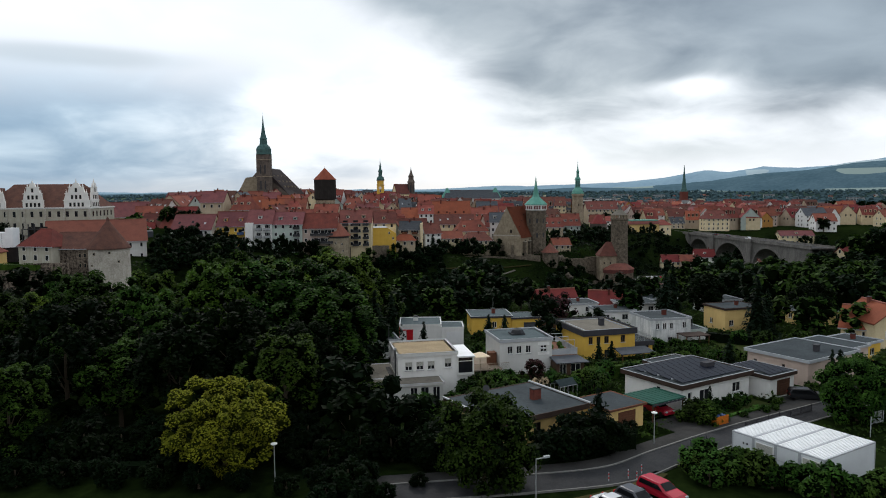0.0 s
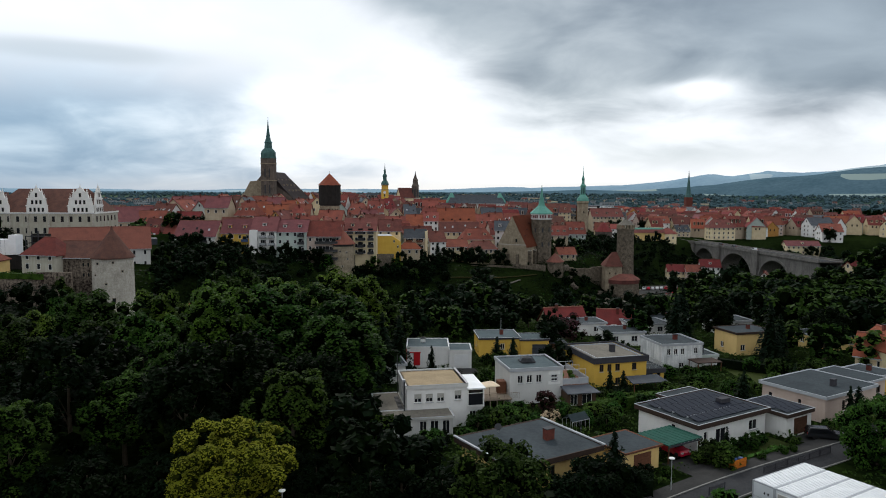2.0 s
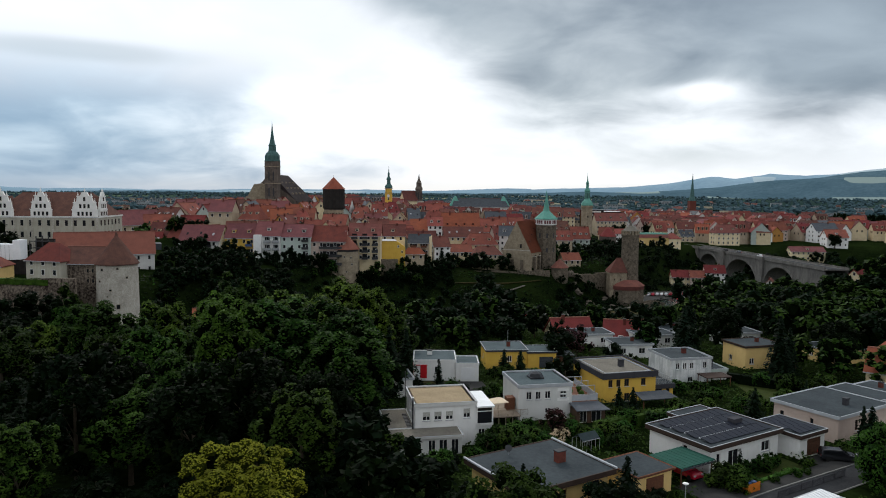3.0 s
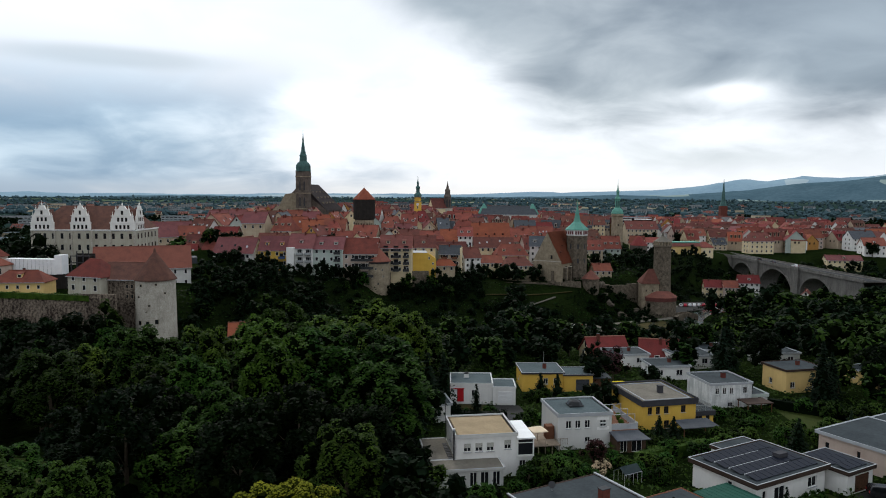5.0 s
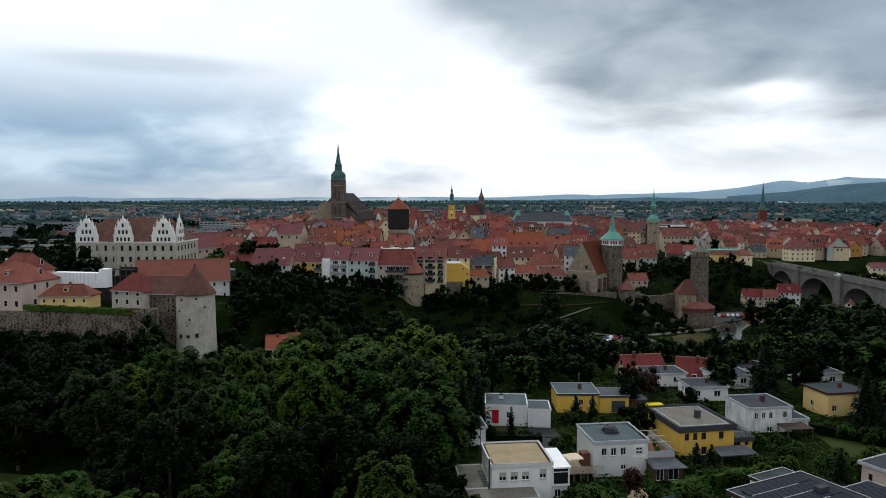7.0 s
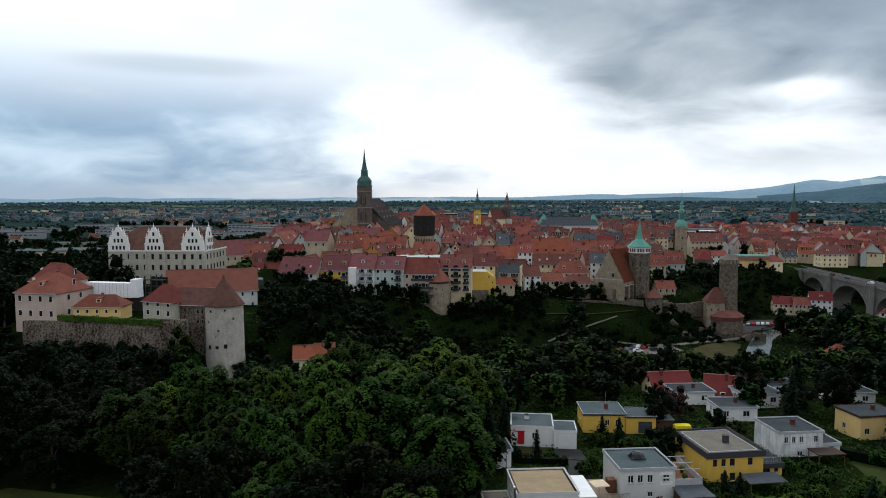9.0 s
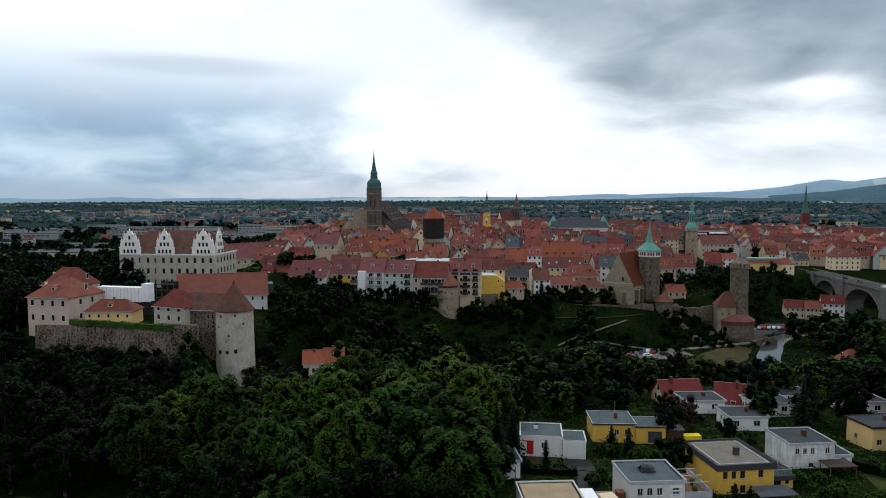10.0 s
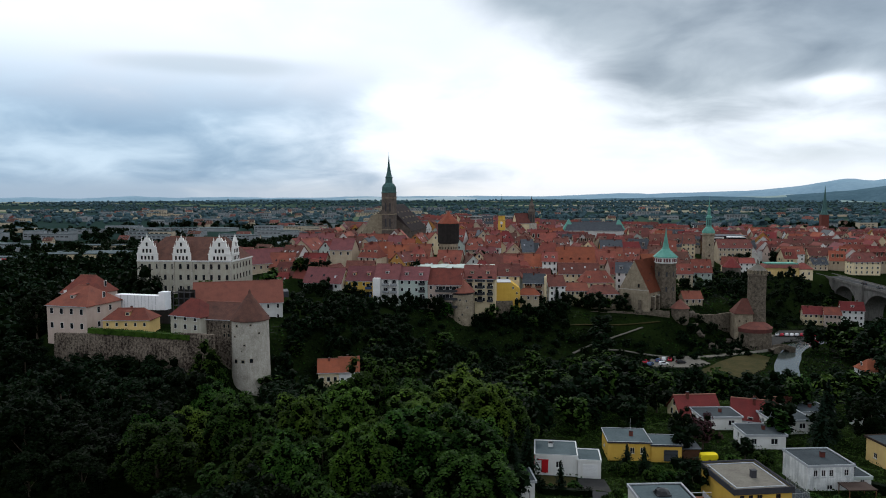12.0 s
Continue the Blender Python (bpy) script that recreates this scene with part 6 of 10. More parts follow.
def car(x, y, z, rz, paint, label, kind="hatch", L=4.2):
    c = thing("car", x, y, z, rz, label, "car")
    W, k = 1.76, L / 4.2
    prof = {"hatch": ((-2.1, 0.35), (-2.08, 0.75), (-1.95, 0.92), (-1.75, 1.30), (-1.45, 1.46), (0.1, 1.46), (0.95, 0.98), (1.85, 0.82), (2.08, 0.62), (2.1, 0.35)),
            "estate": ((-2.1, 0.35), (-2.12, 0.9), (-2.0, 1.33), (-1.82, 1.46), (0.1, 1.46), (0.95, 0.98), (1.85, 0.82), (2.08, 0.62), (2.1, 0.35)),
            "sedan": ((-2.1, 0.35), (-2.1, 0.8), (-1.85, 0.95), (-1.35, 0.98), (-0.85, 1.38), (0.15, 1.42), (0.95, 0.96), (1.85, 0.82), (2.08, 0.62), (2.1, 0.35))}[kind]
    bm = bmesh.new()
    rows = []
    for q, (s, up) in enumerate(((-1.0, 0.0), (-0.9, 0.04), (-0.72, 0.07), (0.72, 0.07), (0.9, 0.04), (1.0, 0.0))):
        row = []
        for px, pz in prof:
            tuck = 1 - 0.17 * max(0.0, pz - 0.9) / 0.55
            edge = 0.1 if abs(s) > 0.95 else 0.0
            row.append(bm.verts.new((px * k * (1 - 0.02 * abs(s)), s * W / 2 * tuck, pz + (up if pz > 0.4 else 0) - (edge if pz > 0.6 else 0))))
        rows.append(row)
    for a, b in zip(rows, rows[1:]):
        for i in range(len(prof) - 1):
            bm.faces.new((a[i], b[i], b[i + 1], a[i + 1]))
    bm.faces.new(rows[0])
    bm.faces.new(rows[-1][::-1])
    bm.faces.new([r[0] for r in rows][::-1] + [r[-1] for r in rows])
    bmesh.ops.recalc_face_normals(bm, faces=bm.faces[:])
    part("body", bm, M[paint], c, smooth=False)
    # glazing
    def pane(nm, quad):
        b2 = bmesh.new()
        b2.faces.new([b2.verts.new(p) for p in quad])
        bmesh.ops.solidify(b2, geom=b2.faces[:], thickness=0.03)
        part(nm, b2, M["glass"], c)
    pane("windscreen", [(0.24 * k, -0.60, 1.47), (0.24 * k, 0.60, 1.47), (0.93 * k, 0.70, 1.08), (0.93 * k, -0.70, 1.08)])
    rb = {"hatch": (-1.52, 1.47, -1.85, 1.08), "estate": (-1.88, 1.44, -2.06, 1.05), "sedan": (-0.92, 1.42, -1.32, 1.07)}[kind]
    pane("rear_window", [(rb[0] * k, 0.58, rb[1]), (rb[0] * k, -0.58, rb[1]), (rb[2] * k, -0.68, rb[3]), (rb[2] * k, 0.68, rb[3])])
    for s in (-1, 1):
        y0, y1 = s * 0.90, s * 0.775
        pane("side_window", [(0.70 * k, y0 * 0.98, 1.0), (rb[2] * 0.9 * k, y0 * 0.98, 1.0), (rb[0] * 0.92 * k, y1, 1.38), (0.12 * k, y1, 1.38)])
    if "w" not in WHEEL:
        bm = bmesh.new()
        lathe(bm, [(0.22, -0.1), (0.31, -0.1), (0.33, -0.05), (0.33, 0.05), (0.31, 0.1), (0.22, 0.1)], 14)
        WHEEL["w"] = mesh_of("tyre", bm, M["rubber"])
        bm = bmesh.new()
        lathe(bm, [(0.215, -0.09), (0.215, 0.09)], 10)
        WHEEL["r"] = mesh_of("rim", bm, M["metal"])
    for px in (-1.3, 1.3):
        for s in (-1, 1):
            w = share("wheel", WHEEL["w"], c, pose(px * k, s * 0.80, 0.33, 90))
            share("rim", WHEEL["r"], w, Matrix.Identity(4))
    for s in (-1, 1):
        slab_part("headlight", c, 1.94 * k, s * 0.62 - 0.16, 0.62, 2.07 * k, s * 0.62 + 0.16, 0.78, "coping")
        slab_part("tail_light", c, -2.1 * k, s * 0.70 - 0.1, 0.7, -2.04 * k, s * 0.70 + 0.1, 0.95, "door_red")
    return c


def disc_lamp(x, y, h, label):
    lamp = thing("street_lamp", x, y, gz(x, y), 0, label, "street lamp")
    bm = bmesh.new()
    lathe(bm, [(0.09, -0.3), (0.08, 1.0), (0.05, 1.1), (0.045, h - 0.1)], 8)
    part("post", bm, M["metal"], lamp)
    bm = bmesh.new()
    lathe(bm, [(0.05, h - 0.14), (0.22, h - 0.1), (0.33, h - 0.02), (0.31, h + 0.04), (0.16, h + 0.1), (0, h + 0.12)], 14)
    part("shade", bm, M["lamp_glass"], lamp, "flat white mushroom shade", True)


def arm_lamp(x, y, h, rz):
    lamp = thing("street_lamp", x, y, gz(x, y), rz, "tall grey street lamp with a curved arm", "street lamp")
    bm = bmesh.new()
    lathe(bm, [(0.09, -0.3), (0.06, 2), (0.05, h)], 8)
    part("post", bm, M["metal"], lamp)
    bm = bmesh.new()
    box(bm, -0.03, -0.03, h - 0.08, 0.9, 0.03, h)
    part("arm", bm, M["metal"], lamp)
    bm = bmesh.new()
    box(bm, 0.75, -0.12, h - 0.05, 1.35, 0.12, h + 0.12)
    bmesh.ops.bevel(bm, geom=bm.edges[:], offset=0.05, segments=1)
    part("head", bm, M["coping"], lamp)


house_red_door()
house_white_villa()
house_grey_villa()
house_yellow()
house_stained()
house_yellow_low()
house_pale_yellow()
house_solar()
house_pink()
containers()
parasol(*loc(10.7, 113.5, 12, -3.0, 0.6), 2.05)
patch("lawn_bungalow", [loc(31.4, 92.3, 31.5, u, v) for u, v in ((0.5, -4.6), (12.5, -4.6), (13, -0.6), (4, -0.5), (0.5, -1.5))], "lawn", "small mown lawn before the bungalow")
patch("driveway_carport", [loc(31.4, 92.3, 31.5, u, v) for u, v in ((-6.8, -7.6), (-0.6, -7.2), (-0.6, -0.5), (-6.8, -0.6))], "pavement", "paved carport forecourt", 0.08)
patch("driveway_garage", [loc(31.4, 92.3, 31.5, u, v) for u, v in ((14.5, -8.0), (20.2, -8.0), (20.0, -2.6), (14.8, -2.6))], "pavement", "paved garage forecourt", 0.08)
patch("driveway_white", [(1.6, 132.5), (7.5, 132.0), (6.5, 138.0), (1.8, 138.0)], "pavement", "reddish paved garage drive", 0.06)
patch("lawn_white", [(-6.5, 131.5), (1.3, 132.5), (1.4, 138.0), (-6.2, 138.2)], "meadow", "dry lawn before the white bungalow")
patch("meadow_left", [(-92, 84), (-57, 86), (-55, 108), (-88, 113)], "lawn", "dry grass clearing in the wood", 0.05)
patch("verge_parking", [(11.0, 66.3), (18.8, 69.9), (22.6, 73.4), (23.5, 72.6), (20.5, 68.8), (12.0, 64.5)], "meadow", "strip of dry yellow grass by the street", 0.1)
patch("parking_area", [(8, 60), (20, 67.3), (24, 65), (14, 55)], "asphalt", "small asphalt parking area", 0.09)
patch("lawn_stained", [(52, 126), (62, 128), (60, 141), (53, 139)], "lawn", "mown lawn beside the stained house")
patch("path_white", [(3.5, 118), (6.0, 118), (9.0, 131.5), (4, 132)], "asphalt", "narrow asphalt garden lane", 0.07)
RZ = -58.5
car(21.3, 67.3, gz(21.3, 67.3) + 0.1, RZ, "car_red", "crimson red parked estate car", "estate", 4.5)
car(18.6, 65.5, gz(18.6, 65.5) + 0.1, RZ, "car_grey", "dark grey parked hatchback", "hatch", 4.2)
car(16.3, 64.3, gz(16.3, 64.3) + 0.1, RZ, "car_silver", "silver parked saloon car", "sedan", 4.3)
car(13.8, 63.0, gz(13.8, 63.0) + 0.1, RZ, "car_black", "black parked saloon car", "sedan", 4.3)
car(*loc(31.4, 92.3, 31.5, -3.2, 0.9), 1.62, -58.5, "car_red", "dark red hatchback under the carport", "hatch", 4.0)
car(*loc(31.4, 92.3, 31.5, 18.2, -5.2), 1.35, -12, "car_black", "glossy black estate car before the garage", "estate", 4.6)
disc_lamp(-14.2, 71.8, 3.75, "slim street lamp with a white mushroom shade")
disc_lamp(24.5, 80.5, 3.6, "slim street lamp with a white mushroom shade")
arm_lamp(10.0, 67.0, 3.9, 20)
BX, BY = loc(31.4, 92.3, 31.5, -1.6, -6.4)
bn = thing("bin_enclosure", BX, BY, gz(BX, BY), 31.5, "orange timber bin enclosure by the drive", "bin store")
for k in range(8):
    slab_part("board", bn, 0, 0, 0.02 + 0.15 * k, 2.1, 0.05, 0.15 + 0.15 * k, "orange")
    slab_part("board", bn, -0.05, 0.06, 0.02 + 0.15 * k, 0, 1.0, 0.15 + 0.15 * k, "orange")
for k in range(2):
    b2 = thing("wheelie_bin", *loc(BX, BY, 31.5, 0.5 + 0.9 * k, 0.5), gz(BX, BY), 31.5, "dark waste bin with a blue lid", "bin", "waste bins")
    slab_part("body", b2, -0.3, -0.3, 0, 0.3, 0.3, 1.15, "metal_dark")
    slab_part("lid", b2, -0.33, -0.35, 1.15, 0.33, 0.33, 1.25, "car_blue")
fence([loc(31.4, 92.3, 31.5, u, -9.2) for u in (-9.5, -7.0)], 0.9, "fascia_dark", "low dark picket fence by the pavement")
fence([loc(31.4, 92.3, 31.5, u, -8.6) for u in (0.5, 7, 13.5)], 0.9, "fascia_dark", "low dark garden fence by the pavement")
fence([(27.8, 74.6), (31.0, 76.6), (34.0, 78.6)], 1.1, "coping", "pale steel fence beside the cabins")
fence([(49.0, 82.5), (51.5, 86.5), (53.5, 87.5)], 1.5, "coping", "white steel yard fence")
for x, y in ((17.4, 71.0), (19.4, 71.6), (20.1, 71.2), (21.0, 72.8)):
    b3 = thing("bollard", x, y, gz(x, y), 0, "white and red striped roadside post", "bollard", "roadside posts")
    bm = bmesh.new()
    lathe(bm, [(0.05, -0.2), (0.05, 0.95), (0, 1.0)], 8)
    part("post", bm, M["coping"], b3)
    for k in (0.35, 0.7):
        bm = bmesh.new()
        lathe(bm, [(0.054, k), (0.054, k + 0.15)], 8)
        part("band", bm, M["door_red"], b3)
tr = thing("yellow_caravan", 25.6, 149.8, gz(25.6, 149.8), 12, "bright yellow covered trailer parked between hedges", "trailer")
bm = bmesh.new()
prism(bm, [(0, 0), (3.4, 0), (3.4, 1.7), (0, 1.7)], 0.5, 1.6)
bmesh.ops.bevel(bm, geom=bm.edges[:], offset=0.25, segments=2)
part("body", bm, M["yellow_paint"], tr)
for s in (0.0, 1.7):
    o = share("wheel", WHEEL["w"], tr, pose(1.7, s, 0.33, 90))
slab_part("drawbar", tr, -1.0, 0.8, 0.45, 0.1, 0.9, 0.55, "metal_dark")

# garden plants round the houses
for key, x, y, s in (
    ("shaggy", 5.6, 69.8, 1.0), ("bushd", 0.6, 75.5, 1.7), ("bushd", 2.8, 77.5, 1.8), ("bushl", 3.0, 74.0, 1.2), ("cypress", 7.4, 77.0, 1.25), ("purple", 15.0, 107.0, 0.85),
    ("bushd", 13.6, 76.7, 1.5), ("bushd", 15.6, 77.4, 1.6), ("bushd", 17.6, 78.2, 1.6), ("bushd", 19.4, 79.0, 1.4), ("bushd", 16.4, 79.6, 1.6), ("cone", 18.7, 81.4, 1.2), ("bushd", 12.2, 78.6, 1.0), ("bushd", 17.4, 80.2, 1.0), ("bushd", 19.8, 81.4, 0.9), ("bushd", 13.4, 77.4, 1.1), ("bushd", 15.4, 78.4, 1.2),
    ("bushd", 22.3, 83.4, 0.8), ("bush", 25.5, 84.6, 0.5), ("bushd", 20.6, 79.7, 0.9), ("bushd", 21.4, 80.6, 1.0),
    ("cypress", 34.6, 91.5, 0.65), ("bush", 36.5, 92.6, 0.8), ("bush", 38.4, 93.6, 0.85), ("bush", 40.2, 95.4, 0.7), ("bush", 31.7, 88.9, 1.1), ("bush", 33.2, 88.0, 1.2), ("bushl", 30.4, 88.6, 0.7), ("bush", 32.6, 86.7, 0.9), ("bush", 34.8, 88.4, 0.7),
    ("bush", 41.5, 91.6, 0.5), ("bush", 43.0, 92.4, 0.45), ("bush", 38.0, 89.6, 0.45), ("bush", 44.3, 95.0, 0.6),
    ("cypress", 56.2, 103.6, 1.0), ("cone", 57.0, 103.0, 1.1), ("fresh", 57.5, 94.5, 0.8), ("midl", 55.0, 91.0, 0.75), ("mid", 60.0, 97.5, 0.6), ("bush", 52.0, 101.0, 0.7), ("bush", 51.0, 98.8, 0.6),
    ("cypress", -1.4, 130.5, 1.05), ("bushd", -4.8, 130.5, 0.8), ("bushl", -3.0, 131.0, 0.6), ("bush", 1.0, 131.5, 0.8), ("bushd", -6.0, 133.0, 0.9),
    ("spruce", -9.6, 127.0, 0.95), ("spruce", -7.2, 133.5, 0.85), ("fresh", -8.6, 130.0, 0.55), ("cone", -9.5, 137.5, 1.2),
    ("bush", 9.0, 140.5, 1.0), ("bush", 11.2, 141.0, 1.1), ("cone", 11.0, 143.5, 1.0), ("cone", 14.0, 142.5, 1.0), ("bushl", 16.5, 142.0, 0.8), ("bushl", 18.5, 141.0, 0.7), ("bush", 14.8, 138.5, 1.0), ("bush", 17.5, 137.0, 1.1), ("bush", 20.0, 139.5, 0.9),
    ("mid", 21.0, 133.5, 0.62), ("mid", 23.5, 137.5, 0.28), ("dark", 27.8, 141.5, 0.2), ("bush", 8.0, 128.0, 1.0), ("bush", 6.4, 125.0, 1.0), ("bushl", 10.0, 126.5, 0.9), ("bush", 12.5, 130.5, 1.2),
    ("bush", 5.2, 98.5, 1.3), ("bush", 7.0, 100.0, 1.4), ("bushl", 9.0, 102.0, 1.4), ("bush", 10.8, 104.4, 1.2), ("bushl", 6.2, 102.6, 1.0), ("bush", 3.6, 95.6, 0.9), ("bushd", 0.5, 94.0, 0.8), ("bushd", -2.6, 92.5, 0.9), ("bushd", -5.5, 91.5, 1.0), ("bushl", -1.0, 92.0, 1.2), ("bushl", 11.5, 103.0, 1.0),
    ("plume", 15.2, 103.5, 1.0), ("plume", 16.0, 106.2, 0.8), ("bushl", 17.5, 107.0, 0.9), ("bush", 19.0, 105.2, 0.9), ("bushl", 20.0, 103.2, 0.9), ("bushl", 21.8, 105.6, 1.1), ("bush", 23.5, 103.8, 1.1), ("bushl", 24.5, 106.5, 1.0), ("bush", 13.0, 101.2, 1.0), ("bush", 22.4, 101.0, 0.9), ("bush", 9.6, 98.4, 1.2),
    ("bushl", 26.0, 111.0, 1.1), ("bush", 28.0, 113.0, 1.0), ("cone", 28.6, 116.8, 0.9), ("bush", 25.0, 115.0, 1.0), ("cone", 27.0, 119.0, 0.8), ("bush", 30.5, 110.5, 1.1), ("bushl", 32.5, 112.5, 1.0), ("bushl", 35.0, 113.5, 1.2), ("bush", 38.0, 116.0, 1.2), ("bushl", 40.5, 119.0, 1.0), ("bush", 36.5, 119.5, 1.0), ("bush", 42.0, 123.0, 1.1),
    ("bushl", 44.5, 126.0, 1.0), ("bush", 43.5, 130.0, 1.1), ("bush", 40.0, 130.5, 1.1), ("bush", 46.0, 118.5, 1.2), ("bushl", 48.5, 121.5, 1.2), ("bushl", 50.5, 124.5, 1.0), ("cone", 46.5, 115.0, 1.0), ("bush", 51.0, 117.5, 1.2), ("bush", 53.5, 121.5, 1.2), ("bushl", 56.0, 124.0, 1.1), ("cypress", 55.0, 118.0, 0.8), ("cypress", 57.0, 120.5, 0.9),
    ("spruce", 62.5, 141.5, 0.98), ("spruce", 66.5, 146.0, 0.75), ("bush", 60.0, 133.0, 1.4), ("bush", 63.0, 129.0, 1.4), ("bush", 66.0, 132.0, 1.5), ("bushl", 68.0, 127.0, 1.2), ("bush", 57.0, 136.5, 1.2), ("midl", 72.0, 140.0, 0.85), ("midl", 78.0, 136.0, 0.8), ("dark", 76.0, 147.0, 0.75), ("midl", 70.0, 150.0, 0.8),
    ("mid", 22.4, 152.0, 0.75), ("purple", 27.5, 158.0, 1.5), ("dark", 24.0, 160.0, 0.55), ("bush", 30.5, 166.0, 1.0), ("spruce", 50.0, 158.0, 0.95), ("mid", 45.5, 168.0, 0.9), ("midl", 44.0, 166.0, 0.75), ("mid", 52.0, 162.0, 0.8), ("spruce", 56.0, 172.0, 1.0), ("dark", 62.0, 165.0, 0.75), ("mid", 34.5, 153.0, 0.5), ("bush", 36.5, 149.0, 1.3), ("bushl", 31.0, 147.0, 1.2), ("mid", 47.0, 185.0, 0.9), ("midl", 55.0, 188.0, 0.9), ("mid", 66.0, 180.0, 0.95), ("midl", 64.0, 192.0, 0.95), ("mid", 22.0, 185.0, 0.8),
    ("bushl", 27.0, 73.0, 1.4), ("bushl", 29.0, 71.0, 1.3), ("bushl", 26.5, 70.0, 1.0), ("bushl", 31.2, 72.2, 0.9), ("bushl", 41.5, 67.5, 1.1), ("fresh", 44.5, 66.0, 0.5),
    ("bushd", -0.5, 70.5, 0.6), ("bush", -7.6, 96.6, 1.5), ("mid", -10.0, 97.5, 0.6), ("spruce", -11.6, 115.5, 0.92), ("dark", -15.5, 118.0, 0.75), ("shaggy", 50.8, 88.2, 0.86), ("bushd", -6.5, 76.0, 1.5), ("bushd", -3.5, 77.0, 1.6), ("mid", -8.0, 79.5, 0.75), ("mid", -4.5, 82.0, 0.7), ("mid", -1.0, 80.5, 0.62), ("mid", -9.5, 85.0, 0.85), ("bushd", 0.0, 76.5, 1.3), ("bushd", -9.5, 75.0, 1.2), ("mid", -14.0, 106.0, 0.8), ("mid", -14.5, 98.0, 0.8), ("mid", -13.0, 113.0, 0.85), ("mid", -11.0, 119.0, 0.95), ("bushd", -24.5, 76.0, 1.3), ("bushd", -27.5, 77.0, 1.4), ("bushd", -22.0, 74.8, 0.9), ("bushd", -12.5, 75.2, 0.9), ("bushd", -9.5, 69.5, 1.0), ("bushd", -6.8, 68.6, 1.3), ("bushd", -5.2, 66.4, 1.1), ("bushd", -5.8, 70.8, 1.1), ("bushd", -3.6, 67.4, 0.8), ("bushd", -8.5, 66.5, 0.9), ("bushd", -12.5, 69.0, 0.8), ("bushd", -17.0, 70.0, 0.9), ("bushd", -21.0, 70.5, 1.0), ("bushd", -25.0, 71.0, 1.1), ("bushd", -29.5, 71.0, 1.2), ("bushd", -34.0, 71.0, 1.2), ("bushd", -38.5, 71.2, 1.2), ("bushd", -43.0, 71.0, 1.3), ("bushd", -47.5, 71.5, 1.2), ("bushd", -31.0, 77.0, 1.6), ("bushd", -34.5, 76.4, 1.7), ("bushd", -38.0, 76.8, 1.6), ("bushd", -41.5, 76.2, 1.8), ("bushd", -45.0, 77.0, 1.7), ("bushd", -48.5, 76.0, 1.7), ("bushd", -29.0, 80.0, 1.7), ("bushd", -36.0, 80.0, 1.8), ("bushd", -16.0, 82.0, 1.6), ("bushd", -12.5, 80.0, 1.5), ("bushd", -14.5, 77.8, 1.2),
):
    plant(key, x, y, s)
for k in range(9):
    plant("bush" if k % 3 else "bushl", 26.2 + 1.45 * k, 72.6 - 0.85 * k + 0.5 * (k % 2), 1.0 + 0.12 * ((k * 5) % 4))
hedge(52.0, 139.5, 62.5, 132.0, 1.2, 1.8, M["leaf_dark"], "dark clipped garden hedge", 4)
hedge(21.0, 108.0, 33.0, 114.5, 1.3, 1.8, M["leaf_mid"], "fresh green garden hedge", 5)
hedge(19.5, 146.5, 28.0, 143.0, 1.2, 2.0, M["leaf_dark"], "dark clipped garden hedge", 6)
hedge(-4.5, 129.6, 4.0, 129.8, 1.2, 1.2, M["leaf_dark"], "dark clipped garden hedge", 7)
hedge(-46, 73.6, -24, 73.8, 1.4, 1.3, M["leaf_dark"], "dark hedge along the road verge", 8)
hedge(35.5, 89.2, 42.5, 93.4, 0.7, 0.6, M["leaf"], "low clipped box hedge on the lawn", 9)
hedge(10.5, 75.6, 22.0, 79.8, 1.6, 1.9, M["leaf_dark"], "dark hedge along the street front", 10)


# ------------------------------------------------------------ pitched-roof houses of the town
def roof_slabs(house, L, W, eave, rise, mat, over=0.45, hip=0.0, thick=0.22, x0=0.0, y0=0.0, name="roof"):
    """A pitched roof with its ridge along x over a plan L by W; hip: how far the ridge ends draw in."""
    bm = bmesh.new()
    s = rise / (W / 2)
    a, b = x0 - over, x0 + L + over
    c, d = y0 - over, y0 + W + over
    lo, hi, ym = eave - over * s, eave + rise, y0 + W / 2
    r0, r1 = a + hip, b - hip
    top = [(a, c, lo), (b, c, lo), (b, d, lo), (a, d, lo), (r0, ym, hi), (r1, ym, hi)]
    v = [bm.verts.new(p) for p in top]
    w = [bm.verts.new((p[0], p[1], p[2] - thick)) for p in top]
    if hip:
        fs = ((0, 1, 5, 4), (2, 3, 4, 5), (1, 2, 5), (3, 0, 4))
        rim = (0, 1, 2, 3)
    else:
        fs = ((0, 1, 5, 4), (2, 3, 4, 5))
        rim = (0, 1, 5, 2, 3, 4)
    for f in fs:
        bm.faces.new([v[i] for i in f])
        bm.faces.new([w[i] for i in f][::-1])
    for i in range(len(rim)):
        p, q = rim[i], rim[(i + 1) % len(rim)]
        bm.faces.new((w[p], w[q], v[q], v[p]))
    rf = part(name, bm, M[mat], house)
    if name == "roof":
        bm = bmesh.new()
        box(bm, r0 + 0.02, ym - 0.2, hi - 0.08, r1 - 0.02, ym + 0.2, hi + 0.1)
        part("ridge_cap", bm, M["ridge_tile"], rf)
        bm = bmesh.new()
        box(bm, a, c - 0.16, lo - 0.2, b, c - 0.01, lo - 0.02)
        part("gutter", bm, M["coping"], rf)
    return rf


